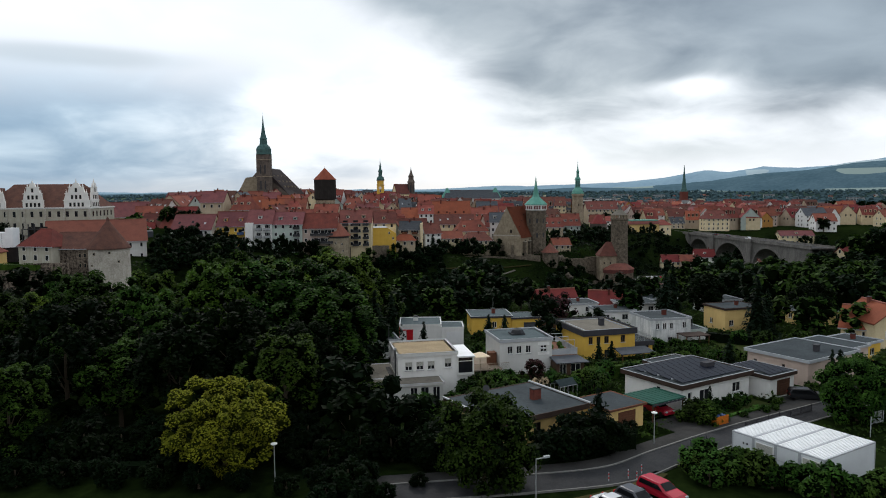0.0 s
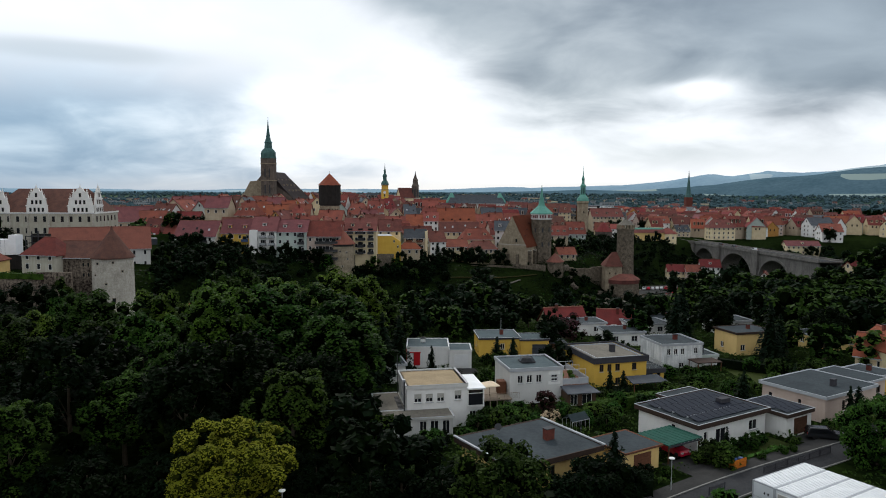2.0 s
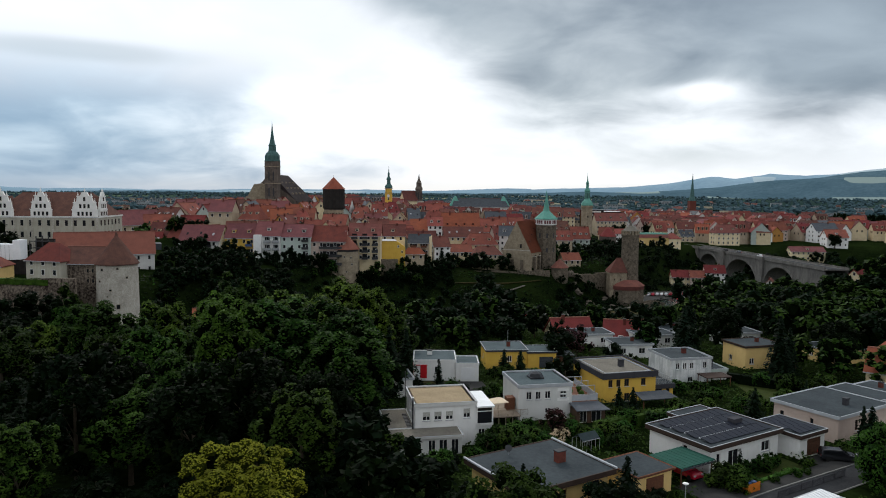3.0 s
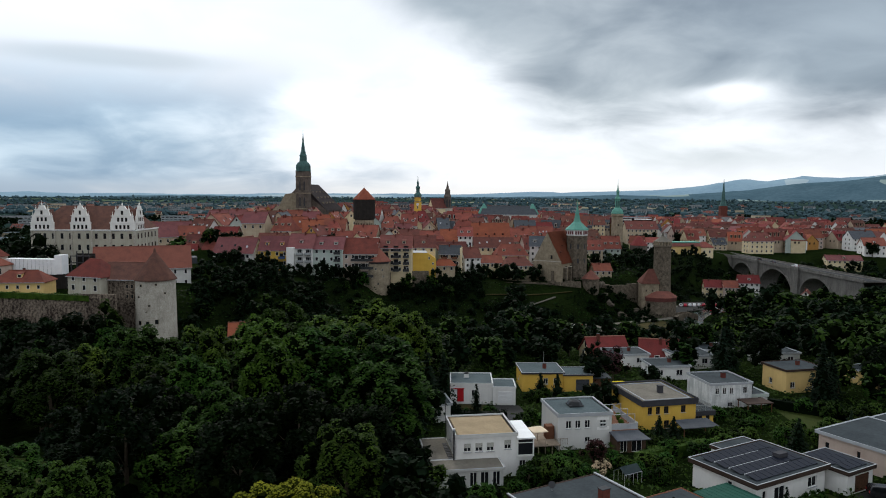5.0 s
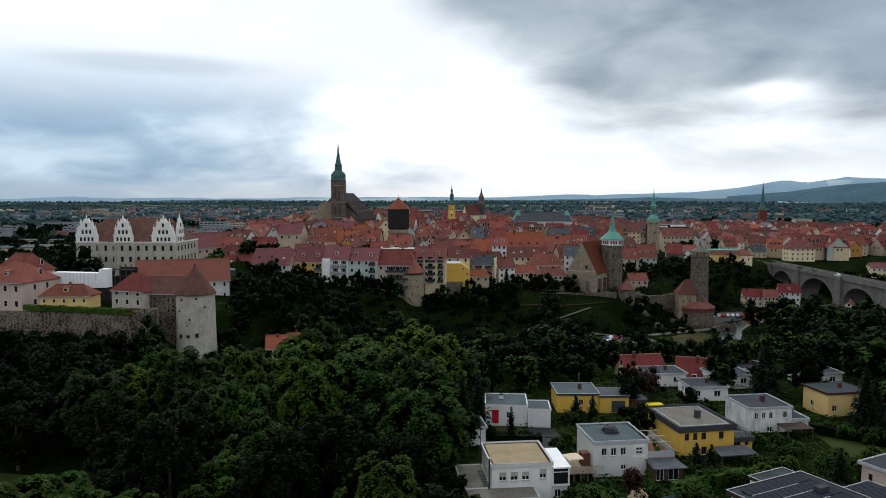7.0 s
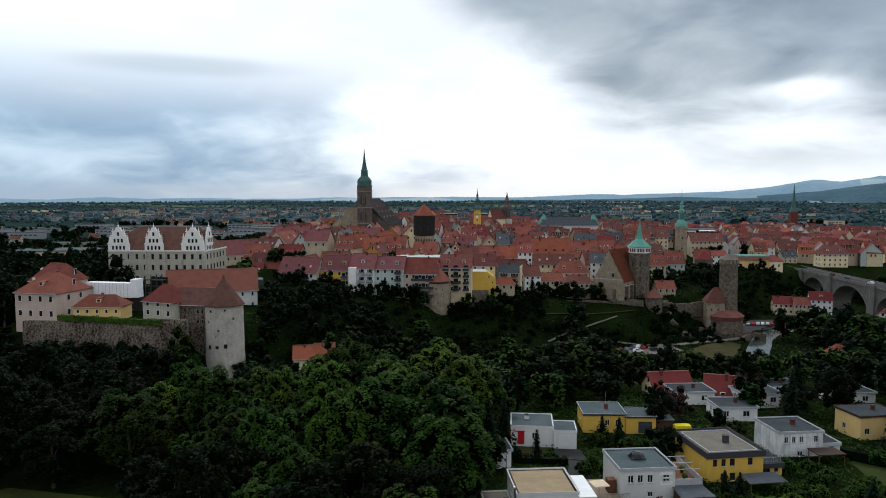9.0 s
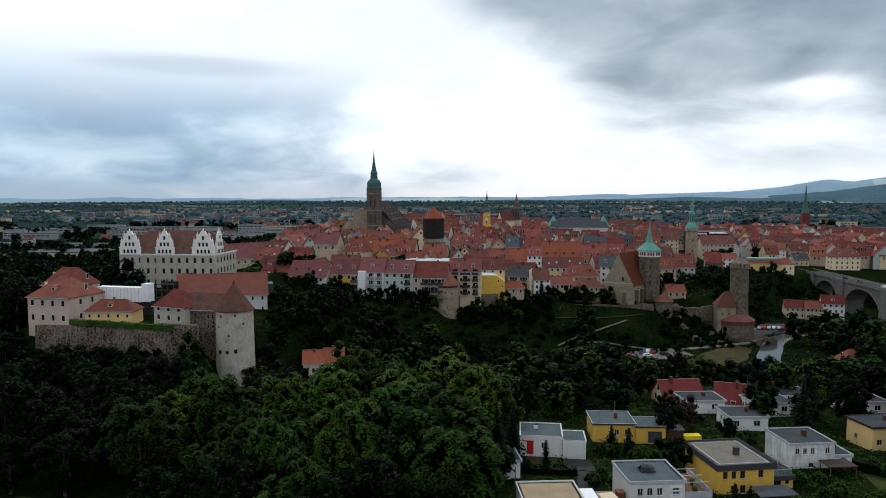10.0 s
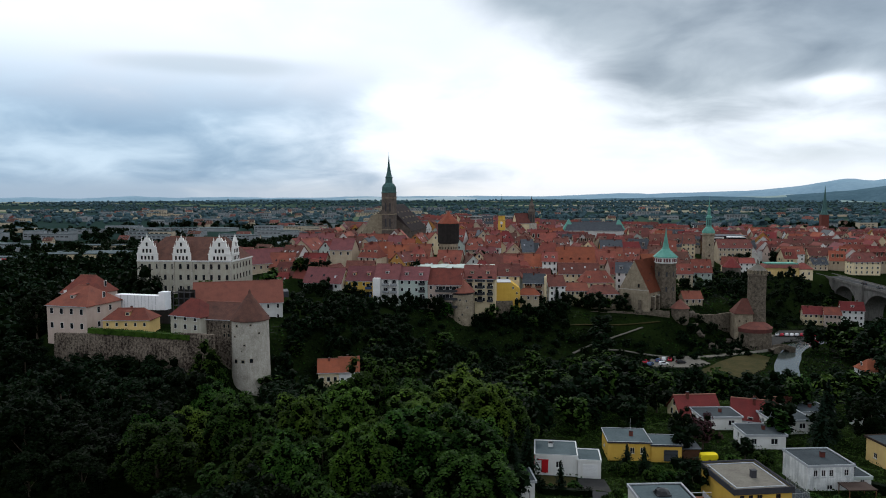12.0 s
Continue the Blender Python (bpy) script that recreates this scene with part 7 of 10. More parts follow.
def gable_house(x, y, z, rz, L, W, eave, rise, wall, roof, label, front=0, cols=0, hip=0.0, chim=1, dormers=0, gablewin=False, group="", near=False, skylights=0, base=1.5, name="town_house", win=(1.15, 1.55), seed=0, frame_mat=None, category="house", lowest=0):
    """A house L wide and W deep, its eaves front at -y; front: storeys of windows, cols: windows a storey."""
    rng = random.Random(int(x * 13 + y * 7) + seed)
    h = thing(name, x, y, z, rz, label, category, group)
    bm = bmesh.new()
    v = [(0, 0), (L, 0), (L, W), (0, W)]
    lo, hi = [bm.verts.new((*p, -base)) for p in v], [bm.verts.new((*p, eave)) for p in v]
    for i in range(4):
        j = (i + 1) % 4
        if i in (1, 3) and not hip:
            ap = bm.verts.new((v[i][0], W / 2, eave + rise - 0.12))
            bm.faces.new((lo[i], lo[j], hi[j], ap, hi[i]))
        else:
            bm.faces.new((lo[i], lo[j], hi[j], hi[i]))
    bm.faces.new(lo[::-1])
    part("wall", bm, M[wall], h)
    roof_slabs(h, L, W, eave, rise, roof, hip=hip)
    wm = far_window(*win, frame_mat)
    cols = cols or max(2, int(L / 3.1))
    fh = eave / max(1, front) if front else 3
    for f in range(min(lowest, max(0, front - 1)), front):
        for k in range(cols):
            share("window", wm, h, Matrix.Translation((L * (k + 0.5) / cols, 0, f * fh + fh * 0.35)))
    if gablewin:
        for q, (sx, ang) in enumerate(((0, -90), (L, 90))):
            for f in range(max(1, front) + 1):
                n = 2 if f < max(1, front) else 1
                for k in range(n):
                    zz = f * fh + fh * 0.35 if f < max(1, front) else eave + rise * 0.3
                    share("window", wm, h, Matrix.Translation((sx, W * (k + 1) / (n + 1), zz)) @ Matrix.Rotation(radians(ang), 4, "Z"))
    s = rise / (W / 2)
    for k in range(chim):
        cx, cy = rng.uniform(0.15, 0.85) * L, W / 2 + rng.choice((-1, 1)) * rng.uniform(0.4, 1.0)
        if hip:
            cx = L / 2 + rng.uniform(-0.1, 0.1) * L
        zt = eave + rise - abs(cy - W / 2) * s
        chimney(h, cx, cy, zt - 0.4, eave + rise + rng.uniform(0.3, 0.9), 0.6, 0.6)
    for k in range(dormers):
        dx = L * (k + 0.5) / dormers
        dy, dz = W * 0.16, eave + W * 0.16 * s
        bm = bmesh.new()
        bl = 1.3 / s
        box(bm, dx - 0.75, dy, dz - 0.3, dx + 0.75, dy + bl, dz + 1.1)
        o = part("dormer", bm, M[wall], h)
        bm = bmesh.new()
        q = [bm.verts.new(p) for p in ((dx - 0.95, dy - 0.25, dz + 1.1), (dx + 0.95, dy - 0.25, dz + 1.1), (dx + 0.95, dy + bl + 0.6, dz + 1.5), (dx - 0.95, dy + bl + 0.6, dz + 1.5), (dx - 0.95, dy - 0.25, dz + 1.26), (dx + 0.95, dy - 0.25, dz + 1.26), (dx + 0.95, dy + bl + 0.6, dz + 1.66), (dx - 0.95, dy + bl + 0.6, dz + 1.66))]
        for f in ((3, 2, 1, 0), (4, 5, 6, 7), (0, 1, 5, 4), (1, 2, 6, 5), (2, 3, 7, 6), (3, 0, 4, 7)):
            bm.faces.new([q[i] for i in f])
        part("dormer_roof", bm, M[roof], o)
        share("window", far_window(1.1, 0.9, frame_mat), o, Matrix.Translation((dx, dy, dz + 0.05)))
    for k in range(skylights):
        dx, f = L * (k + 0.5 + rng.uniform(-0.2, 0.2)) / skylights, rng.uniform(0.35, 0.6)
        bm = bmesh.new()
        box(bm, -0.4, -0.6, 0, 0.4, 0.6, 0.08)
        o = part("skylight", bm, M["coping"] if rng.random() < 0.4 else M["glass"], h)
        o.matrix_basis = Matrix.Translation((dx, W / 2 * f, eave + rise * f)) @ Matrix.Rotation(math.atan(s), 4, "X")
    return h


def balconies(h, L, n, floors, fh, mat="metal_dark", x0=0.0, depth=1.3, width=2.6):
    """Balconies in columns on the -y front."""
    for k in range(n):
        cx = x0 + L * (k + 0.5) / n
        for f in range(floors):
            zz = f * fh + fh * 0.12 + 0.4
            bm = bmesh.new()
            box(bm, cx - width / 2, -depth, zz, cx + width / 2, 0.05, zz + 0.16)
            b = part("balcony", bm, M["concrete"], h)
            bm = bmesh.new()
            box(bm, cx - width / 2, -depth, zz + 0.2, cx + width / 2, -depth + 0.05, zz + 1.1)
            box(bm, cx - width / 2, -depth + 0.06, zz + 0.2, cx - width / 2 + 0.05, 0, zz + 1.1)
            box(bm, cx + width / 2 - 0.05, -depth + 0.06, zz + 0.2, cx + width / 2, 0, zz + 1.1)
            part("railing", bm, M[mat], b)
            bm = bmesh.new()
            box(bm, cx - width / 2 + 0.3, -0.05, zz + 0.2, cx + width / 2 - 0.3, 0.1, zz + 2.3)
            part("balcony_door", bm, M["glass"], b)


TOWN_TAKEN = [  # plan boxes that landmarks fill: x0, y0, x1, y1
    (-136, 452, -90, 535), (-72, 392, -52, 412), (-48, 512, -34, 526), (-32, 632, -16, 648), (86, 492, 122, 560), (20, 340, 66, 385), (88, 455, 200, 532), (-190, 270, -132, 330), (-5, 388, 22, 412),
]


def clear_of(x, y, m=3.0):
    return not any(a - m < x < c + m and b - m < y < d + m for a, b, c, d in TOWN_TAKEN)


def front_row():
    g = "riverside apartment houses"
    # x0, y, L, W, z, eave, rise, wall, roof
    h = gable_house(-110.5, 303, 3.0, -4, 17, 13, 10.6, 6.0, "white", "tile_magenta", "white riverside apartment house with dark balconies", 3, 4, gablewin=True, group=g, base=6, skylights=3)
    balconies(h, 6, 1, 3, 3.4, x0=9.5)
    h = gable_house(-91.5, 303.5, 3.4, 0, 12.6, 13, 11.4, 5.6, "yellow", "tile_magenta", "yellow riverside apartment house with roof dormers", 3, 4, group=g, base=6, dormers=2)
    balconies(h, 4, 1, 3, 3.4, "car_blue", 8.0)
    h = gable_house(-78.8, 303, 2.6, 0, 10.2, 13, 13.2, 5.6, "white", "tile_magenta", "white riverside house with stacked grey balconies", 4, 3, group=g, base=6, dormers=1)
    balconies(h, 7, 2, 4, 3.1, "metal", 3.2, 1.6)
    slab_part("stair_tower", h, -0.3, -2.0, -1.5, 2.8, 0.1, 13.4, "white")
    h = gable_house(-68.6, 304, 3.0, 0, 12.4, 13, 12.4, 4.8, "grey_green", "tile_magenta", "pale blue-green riverside house with balconies", 4, 4, group=g, base=6, dormers=2)
    balconies(h, 4.5, 1, 4, 3.1, "metal_dark", 7.9)
    h = gable_house(-56.2, 305, 2.8, 0, 14.2, 13, 10.8, 6.0, "pink", "tile_red", "riverside house with an orange-red roof and grey loggias", 3, 5, group=g, base=6, dormers=0)
    balconies(h, 12, 1, 3, 3.3, "metal_dark", 2.2, 1.4, 9.5)
    gdm = thing("roof_window_band", -50.5, 308.6, 15.0, 0, "long white-framed roof dormer", "dormer")
    slab_part("body", gdm, -2.6, 0, 0.0, 2.6, 2.2, 1.4, "white2")
    for k in range(4):
        slab_part("pane", gdm, -2.3 + 1.2 * k, -0.05, 0.35, -1.4 + 1.2 * k, 0.02, 1.15, "glass")
    h = gable_house(-41.5, 312, 4.5, 2, 13.5, 12, 11.0, 5.0, "cream", "tile_brown", "cream riverside house with tall balconies", 4, 4, group=g, base=6, dormers=2)
    balconies(h, 13, 3, 4, 2.9, "metal_dark", 0.3)
    gable_house(-30, 336, 4.0, 4, 11, 11, 10.0, 5.0, "cream", "tile_brown", "cream house with a brown roof behind the yellow house", 3, 3, group=g, base=6, dormers=1)
    # blank yellow firewall house
    h = thing("apartment_house", -30.4, 323.0, 2.4, 8, "plain yellow rendered house with a sloping top", "house", g)
    bm = bmesh.new()
    pts = [(-0.3, -1.5), (12.4, -1.5), (12.4, 7.2), (8.5, 9.9), (-0.3, 9.9)]
    lo, hi = [bm.verts.new((px, 0, pz)) for px, pz in pts], [bm.verts.new((px, 12, pz)) for px, pz in pts]
    bm.faces.new(lo)
    bm.faces.new(hi[::-1])
    for i in range(5):
        j = (i + 1) % 5
        bm.faces.new((hi[i], hi[j], lo[j], lo[i]))
    part("wall", bm, M["yellow"], h)
    for k, (u, zz) in enumerate(((11.0, 2.0), (11.0, 4.6), (9.3, 7.0), (1.0, 6.5))):
        share("window", far_window(0.8, 1.1), h, Matrix.Translation((u, 0, zz)))
    slab_part("roof_edge", h, -0.4, -0.15, 9.9, 8.6, 12.1, 10.05, "coping")
    gable_house(-17.6, 341, 2.0, 90, 12, 9.6, 9.5, 6.2, "grey_green", "tile_red", "pale green gabled house behind the yellow house", 3, 4, gablewin=True, group=g, base=6)
    h = gable_house(-17.4, 337, 1.5, -3, 9.6, 10, 9.4, 3.8, "beige", "slate", "beige slate-roofed house with timber balconies", 3, 4, group=g, base=6)
    balconies(h, 9.4, 2, 3, 3.1, "wood_brown", 0.1)
    slab_part("fire_wall", h, 9.65, -0.5, -6, 10.2, 10, 12.0, "cream")
    gable_house(-19.4, 329.5, 2.8, 2, 9.6, 6, 3.6, 2.4, "beige", "tile_bright", "low outbuilding with an orange hipped roof", 1, 3, hip=2.6, group=g, chim=0, base=6)
    gable_house(-5.5, 345, 0.5, 20, 8, 9, 8.0, 4.5, "white", "tile_brown", "white house with a brown roof above the wall", 3, 3, gablewin=True, group=g, base=6)
    gable_house(2.5, 352, -1.0, 12, 10.5, 9, 6.5, 3.2, "cream", "tile_red", "cream house with a red roof above the wall", 2, 5, group=g, base=6)
    gable_house(13.5, 349, -1.5, 14, 14, 9, 6.0, 3.6, "beige", "tile_brown", "grey-beige long house above the wall", 2, 6, hip=3, group=g, base=6)
    gable_house(10, 362, 1.0, 10, 16, 10, 7.5, 5.0, "cream", "tile_red", "cream town house with a broad red roof", 2, 5, hip=3.5, group=g, base=6, dormers=2)
    h = gable_house(27, 372, 0.5, -5, 10, 11, 12.0, 4.6, "white", "slate", "white town house with a slate mansard roof", 4, 3, gablewin=True, group=g, base=6, dormers=2)
    balconies(h, 4, 1, 3, 3.2, x0=6)
    gable_house(-22, 352, 3.0, 4, 17, 11, 7.5, 4.6, "beige", "tile_brown", "long brown-roofed house behind the river front", 2, 6, group=g, base=6, skylights=5)
    gable_house(-1, 372, 5.0, 3, 20, 11, 6.5, 4.8, "cream", "tile_brown", "cream house under a wide brown roof", 2, 7, group=g, base=6, skylights=4)
    # large orange roof with four oval dormers
    h = gable_house(-2.0, 394, 6.5, 3, 20, 14, 7.6, 8.6, "ochre", "tile_bright", "large house under a steep orange roof with oval dormers", 2, 6, group="", chim=2)
    for k in range(4):
        bm = bmesh.new()
        lathe(bm, [(0.75, 0), (0.75, 2.0)], 12)
        o = part("oval_dormer", bm, M["tile_bright"], h)
        o.matrix_basis = pose(2.8 + 4.6 * k, 1.7, 10.2, -90, 0, 0)
        bm = bmesh.new()
        lathe(bm, [(0.45, -0.03), (0.45, 0.03)], 10)
        p = part("pane", bm, M["glass"], o)
    gable_house(-30.5, 384, 6.5, 2, 11, 12, 6.5, 5.6, "grey_green", "tile_red", "pale green house with a red roof", 2, 4)
    gable_house(-19, 386, 6.5, 2, 10, 12, 7.0, 6.0, "ochre", "tile_bright", "ochre house with an orange roof", 2, 4)
    gable_house(-9.5, 383, 7.5, 2, 7.5, 12, 9.0, 4.5, "white", "tile_red", "white house with tall windows and dormers", 3, 3, dormers=2)
    # copper-green flat hall roof behind the row
    h = thing("hall", -70, 340, 8.0, 2, "low hall with a grey-green sheet roof", "hall")
    slab_part("wall", h, 0, 0, -3, 44, 16, 8.2, "white2")
    bm = bmesh.new()
    for k in range(11):
        box(bm, 4.0 * k, -0.5, 8.2 + 0.25 * (k % 2), 4.0 * k + 3.95, 16.5, 8.7 + 0.25 * (k % 2))
    part("roof", bm, M["grey_green"], h)
    # left end by the castle
    gable_house(-121, 318, 4.0, -8, 12, 12, 9.5, 5.5, "ochre", "tile_red", "orange gabled house beside the castle", 3, 3, gablewin=True)
    gable_house(-124, 296, 3.0, 5, 13, 8, 5.5, 2.6, "ochre", "slate", "low slate-roofed house by the wall", 1, 4)
    gable_house(-103, 322, 6.0, 80, 16, 9, 7.5, 5.0, "beige", "tile_brown", "brown-roofed house seen from its gable", 2, 4, gablewin=True)
    gable_house(-100, 330, 8.0, 3, 13, 11, 6.5, 5.5, "cream", "tile_brown", "cream house with dormers behind the river front", 2, 4, dormers=2)
    for hx, hy, hz, a, L, W, e, r, wl, rf, tx in (
        (-131, 312, 4.0, 12, 9, 10, 7.0, 5.0, "beige", "tile_crimson", "beige house with a dark red roof below the palace"),
        (-134, 327, 6.0, -14, 11, 11, 7.5, 6.0, "cream", "tile_brown", "cream house with a brown roof behind the palace"),
        (-121, 333, 6.5, 30, 10, 10, 8.0, 5.5, "white2", "tile_red", "greyish white house with a red roof behind the palace"),
        (-142, 341, 8.0, 8, 12, 11, 8.0, 6.5, "pale_yellow", "tile_red", "yellow gabled house with a red roof behind the palace"),
        (-128, 347, 9.0, -5, 12, 12, 7.0, 6.0, "beige", "tile_crimson", "beige house under a steep crimson roof"),
    ):
        gable_house(hx, hy, hz, a, L, W, e, r, wl, rf, tx, 2, 3, gablewin=True, dormers=1, skylights=2, base=5)
    gable_house(-150, 330, 9.0, 55, 26, 13, 9, 6.5, "beige", "tile_magenta", "long castle outbuilding with a purple-brown roof", 2, 7)


front_row()


def simple_house(bm, x, y, z, rz, L, W, e, r, wm, rm, gm):
    """A far house of the joined rows: walls, pitched roof and a chimney."""
    m = pose(x, y, z, 0, 0, rz)

    def quad(pts, mi):
        bm.faces.new([bm.verts.new(m @ Vector(p)) for p in pts]).material_index = mi

    quad(((0, 0, -2), (L, 0, -2), (L, 0, e), (0, 0, e)), wm)
    quad(((L, 0, -2), (L, W, -2), (L, W, e), (L, W / 2, e + r), (L, 0, e)), wm)
    quad(((0, W, -2), (0, 0, -2), (0, 0, e), (0, W / 2, e + r), (0, W, e)), wm)
    quad(((-0.4, -0.4, e - 0.3), (L + 0.4, -0.4, e - 0.3), (L + 0.4, W / 2, e + r + 0.1), (-0.4, W / 2, e + r + 0.1)), rm)
    quad(((L + 0.4, W + 0.4, e - 0.3), (-0.4, W + 0.4, e - 0.3), (-0.4, W / 2, e + r + 0.1), (L + 0.4, W / 2, e + r + 0.1)), rm)
    for u in range(1, int(L / 2.6)):
        quad([(u * 2.6 + p, -0.06, e + q) for p, q in ((-0.5, -2.4), (0.5, -2.4), (0.5, -0.9), (-0.5, -0.9))], gm)
    for v in (W * 0.32, W * 0.62):
        for sx in (-0.06, L + 0.06):
            quad([(sx, v + p, e + q) for p, q in ((-0.5, -1.9), (0.5, -1.9), (0.5, -0.4), (-0.5, -0.4))], gm)
    for u in (0.22, 0.52, 0.8)[: 2 + int(L) % 2]:
        f0, f1, w = 0.3, 0.72, 0.8
        y0, y1, zb, zt = W / 2 * f0, W / 2 * f1, e + r * f0, e + r * f1
        quad([(L * u + p, y0, q) for p, q in ((-w, zb), (w, zb), (w, zt - 0.15), (-w, zt - 0.15))], wm)
        quad([(L * u + p, y0 - 0.05, q) for p, q in ((-w * 0.6, zb + 0.4), (w * 0.6, zb + 0.4), (w * 0.6, zt - 0.4), (-w * 0.6, zt - 0.4))], gm)
        quad([(L * u - w - 0.2, y0 - 0.3, zt - 0.2), (L * u + w + 0.2, y0 - 0.3, zt - 0.2), (L * u + w + 0.2, y1, zt + 0.05), (L * u - w - 0.2, y1, zt + 0.05)], rm)
    c = L * 0.35
    quad(((c, W / 2 - 0.4, e + r - 0.8), (c + 0.8, W / 2 - 0.4, e + r - 0.8), (c + 0.8, W / 2 - 0.4, e + r + 0.9), (c, W / 2 - 0.4, e + r + 0.9)), rm)


def town():
    rng = random.Random(21)
    walls = ("cream", "beige", "white2", "beige", "ochre", "pink", "grey_green", "beige")
    roofs = ("tile_red", "tile_red", "tile_red", "tile_red", "tile_bright", "tile_brown", "tile_brown", "tile_magenta", "tile_old", "tile_crimson", "tile_red", "slate", "tile_brown")
    lab = {"tile_red": "an orange-red tiled roof", "tile_bright": "a bright orange tiled roof", "tile_brown": "a weathered brown tiled roof", "tile_magenta": "a purple-red tiled roof", "tile_crimson": "a crimson tiled roof", "slate": "a dark slate roof", "tile_old": "an old mossy brown roof"}
    wl = {"cream": "cream", "white2": "greyish white", "beige": "beige", "ochre": "ochre", "pink": "pale pink", "grey_green": "pale green", "white": "white"}
    y = 346.0
    mats = sorted(set(walls) | set(roofs) | {"glass", "white"})
    lite = bmesh.new()
    n = 0
    row = 0
    while y < 930:
        deep = rng.uniform(11.5, 15)
        x0 = np.interp(y, (340, 420, 520, 640, 800, 940), (-142, -158, -195, -205, -190, -120))
        x1 = np.interp(y, (340, 380, 450, 500, 560, 620, 800, 940), (-20, 35, 92, 150, 420, 360, 380, 330))
        x = x0 + rng.uniform(0, 6)
        big = 1.0 if y < 560 else 1.35
        bend = rng.uniform(0, 6)
        while x < x1:
            L = rng.uniform(6.5, 14) * big
            cx = x + L / 2
            yy = y + 7 * math.sin(cx * 0.025 + bend) + rng.uniform(-1.5, 1.5)
            if yy > 342 + max(0, cx + 25) * 0.75 * (cx < 40) and clear_of(cx, yy + 5, 5 if L < 12 else 8) and rng.random() < (0.97 if y < 600 else 0.8):
                rf, wlm = rng.choice(roofs), rng.choice(walls if cx < 120 else walls + ("cream", "cream", "white2", "white"))
                turn = rng.random() < 0.42
                e, r = rng.uniform(5.5, 9.0), deep / 2 * rng.uniform(0.85, 1.1)
                zz = gz(cx, yy)
                front = 2 if y < 520 else (1 if y < 640 else 0)
                d = rng.choice((0, 1, 1, 2, 3)) if y < 480 else 0
                kw = dict(group="old town houses", chim=rng.choice((1, 1, 2)) if y < 640 else 0, skylights=rng.choice((0, 0, 2, 4)) if y < 520 else 0)
                text = f"{wl[wlm]} old town house with {lab[rf]}"
                if y > 490 or cx > 330:
                    simple_house(lite, x, yy, zz, rng.uniform(-20, 20) + (90 if turn else 0), L, deep, e, r, mats.index(wlm), mats.index(rf), mats.index("glass"))
                elif turn:
                    gable_house(cx + deep * 0.45, yy, zz, 90 + rng.uniform(-22, 22), deep * 1.2, min(L, 11), e, min(L, 11) / 2 * 1.05, wlm, rf, text, 2, cols=3, lowest=1, gablewin=True, **kw)
                else:
                    gable_house(x, yy, zz, rng.uniform(-13, 13) + (3 if cx > 0 else 0), L, deep, e, r, wlm, rf, text, front, dormers=d, hip=rng.choice((0, 0, 0, 3.0)), lowest=1, **kw)
                n += 1
            x += L + rng.choice((0.3, 0.4, 0.5, 3.0 if y < 560 else 6.0))
        y += deep + (rng.uniform(1.5, 6) if y < 560 else rng.uniform(8, 18))
        row += 1
    ob = part("far_town", lite, [M[k] for k in mats], None, "far rows of red-roofed old town houses")
    tagged(ob, "", "houses", "", "stuff")
    # the newer quarter beyond the bridge
    for x, y, L, W, e, r, wl2, rf, fl, tx in (
        (188, 505, 17, 11, 9.0, 5.5, "cream", "tile_brown", 3, "cream town house with a brown hipped roof near the bridge"),
        (210, 522, 18, 12, 8.5, 5.5, "beige", "tile_brown", 3, "beige house under a dark brown hipped roof"),
        (232, 488, 22, 10, 6.5, 3.0, "cream", "tile_magenta", 2, "long cream house with a low red roof"),
        (262, 500, 14, 11, 7.5, 5.0, "white", "tile_red", 2, "white house with an orange-red roof"),
        (270, 530, 18, 12, 9.0, 5.5, "white", "slate", 3, "white apartment house with a slate roof"),
        (240, 545, 18, 12, 8.5, 6.0, "pink", "tile_red", 3, "pale pink town house with a red roof"),
        (292, 548, 22, 12, 9.0, 5.5, "white2", "tile_bright", 3, "greyish white apartment house with an orange roof"),
        (262, 432, 14, 10, 7.0, 4.0, "white", "tile_crimson", 2, "white house with a crimson roof among trees"),
        (322, 520, 18, 11, 7.5, 5.0, "cream", "tile_red", 2, "cream house with a red roof on the slope"),
        (345, 545, 20, 12, 8.0, 5.5, "pale_yellow", "tile_brown", 2, "pale yellow house with a brown roof"),
        (205, 560, 16, 12, 9.0, 6.5, "cream", "tile_red", 3, "cream gabled house with a red roof"),
        (170, 525, 10, 9, 4.6, 4.2, "beige", "slate", 2, "low beige house with a dark slate roof"),
        (158, 550, 15, 11, 8.5, 5.0, "white", "tile_red", 3, "white town house with rows of windows"),
        (175, 548, 14, 11, 8.5, 5.0, "cream", "tile_brown", 3, "cream town house with rows of windows"),
        (300, 585, 15, 13, 11, 2.0, "white", "slate", 4, "tall white apartment block"),
        (380, 500, 20, 12, 8.0, 6.0, "cream", "tile_bright", 2, "cream gabled villa on the hill"),
    ):
        gable_house(x, y, gz(x, y), random.Random(x).uniform(-12, 12), L, W, e, r, wl2, rf, tx, fl, hip=3.0 if "hipped" in tx else 0, dormers=x % 3, gablewin=True, group="houses beyond the bridge")


town()
gable_house(108, 523, 4, 2, 22, 12, 10, 5.5, "beige", "tile_brown", "long beige house with tiers of loggias", 3, 8, dormers=3)
gable_house(62, 520, 6, 0, 30, 12, 11, 6.0, "cream", "tile_brown", "long apartment row with brown roof and loggias", 4, 10, dormers=4)
gable_house(100, 478, -1, -20, 9, 9, 8, 4.5, "cream", "tile_red", "cream house below the round gate tower", 2, 3, gablewin=True)
gable_house(113, 487, -1, 5, 10, 8, 8.0, 3.0, "white", "tile_red", "white house beside the stump tower", 3, 3)


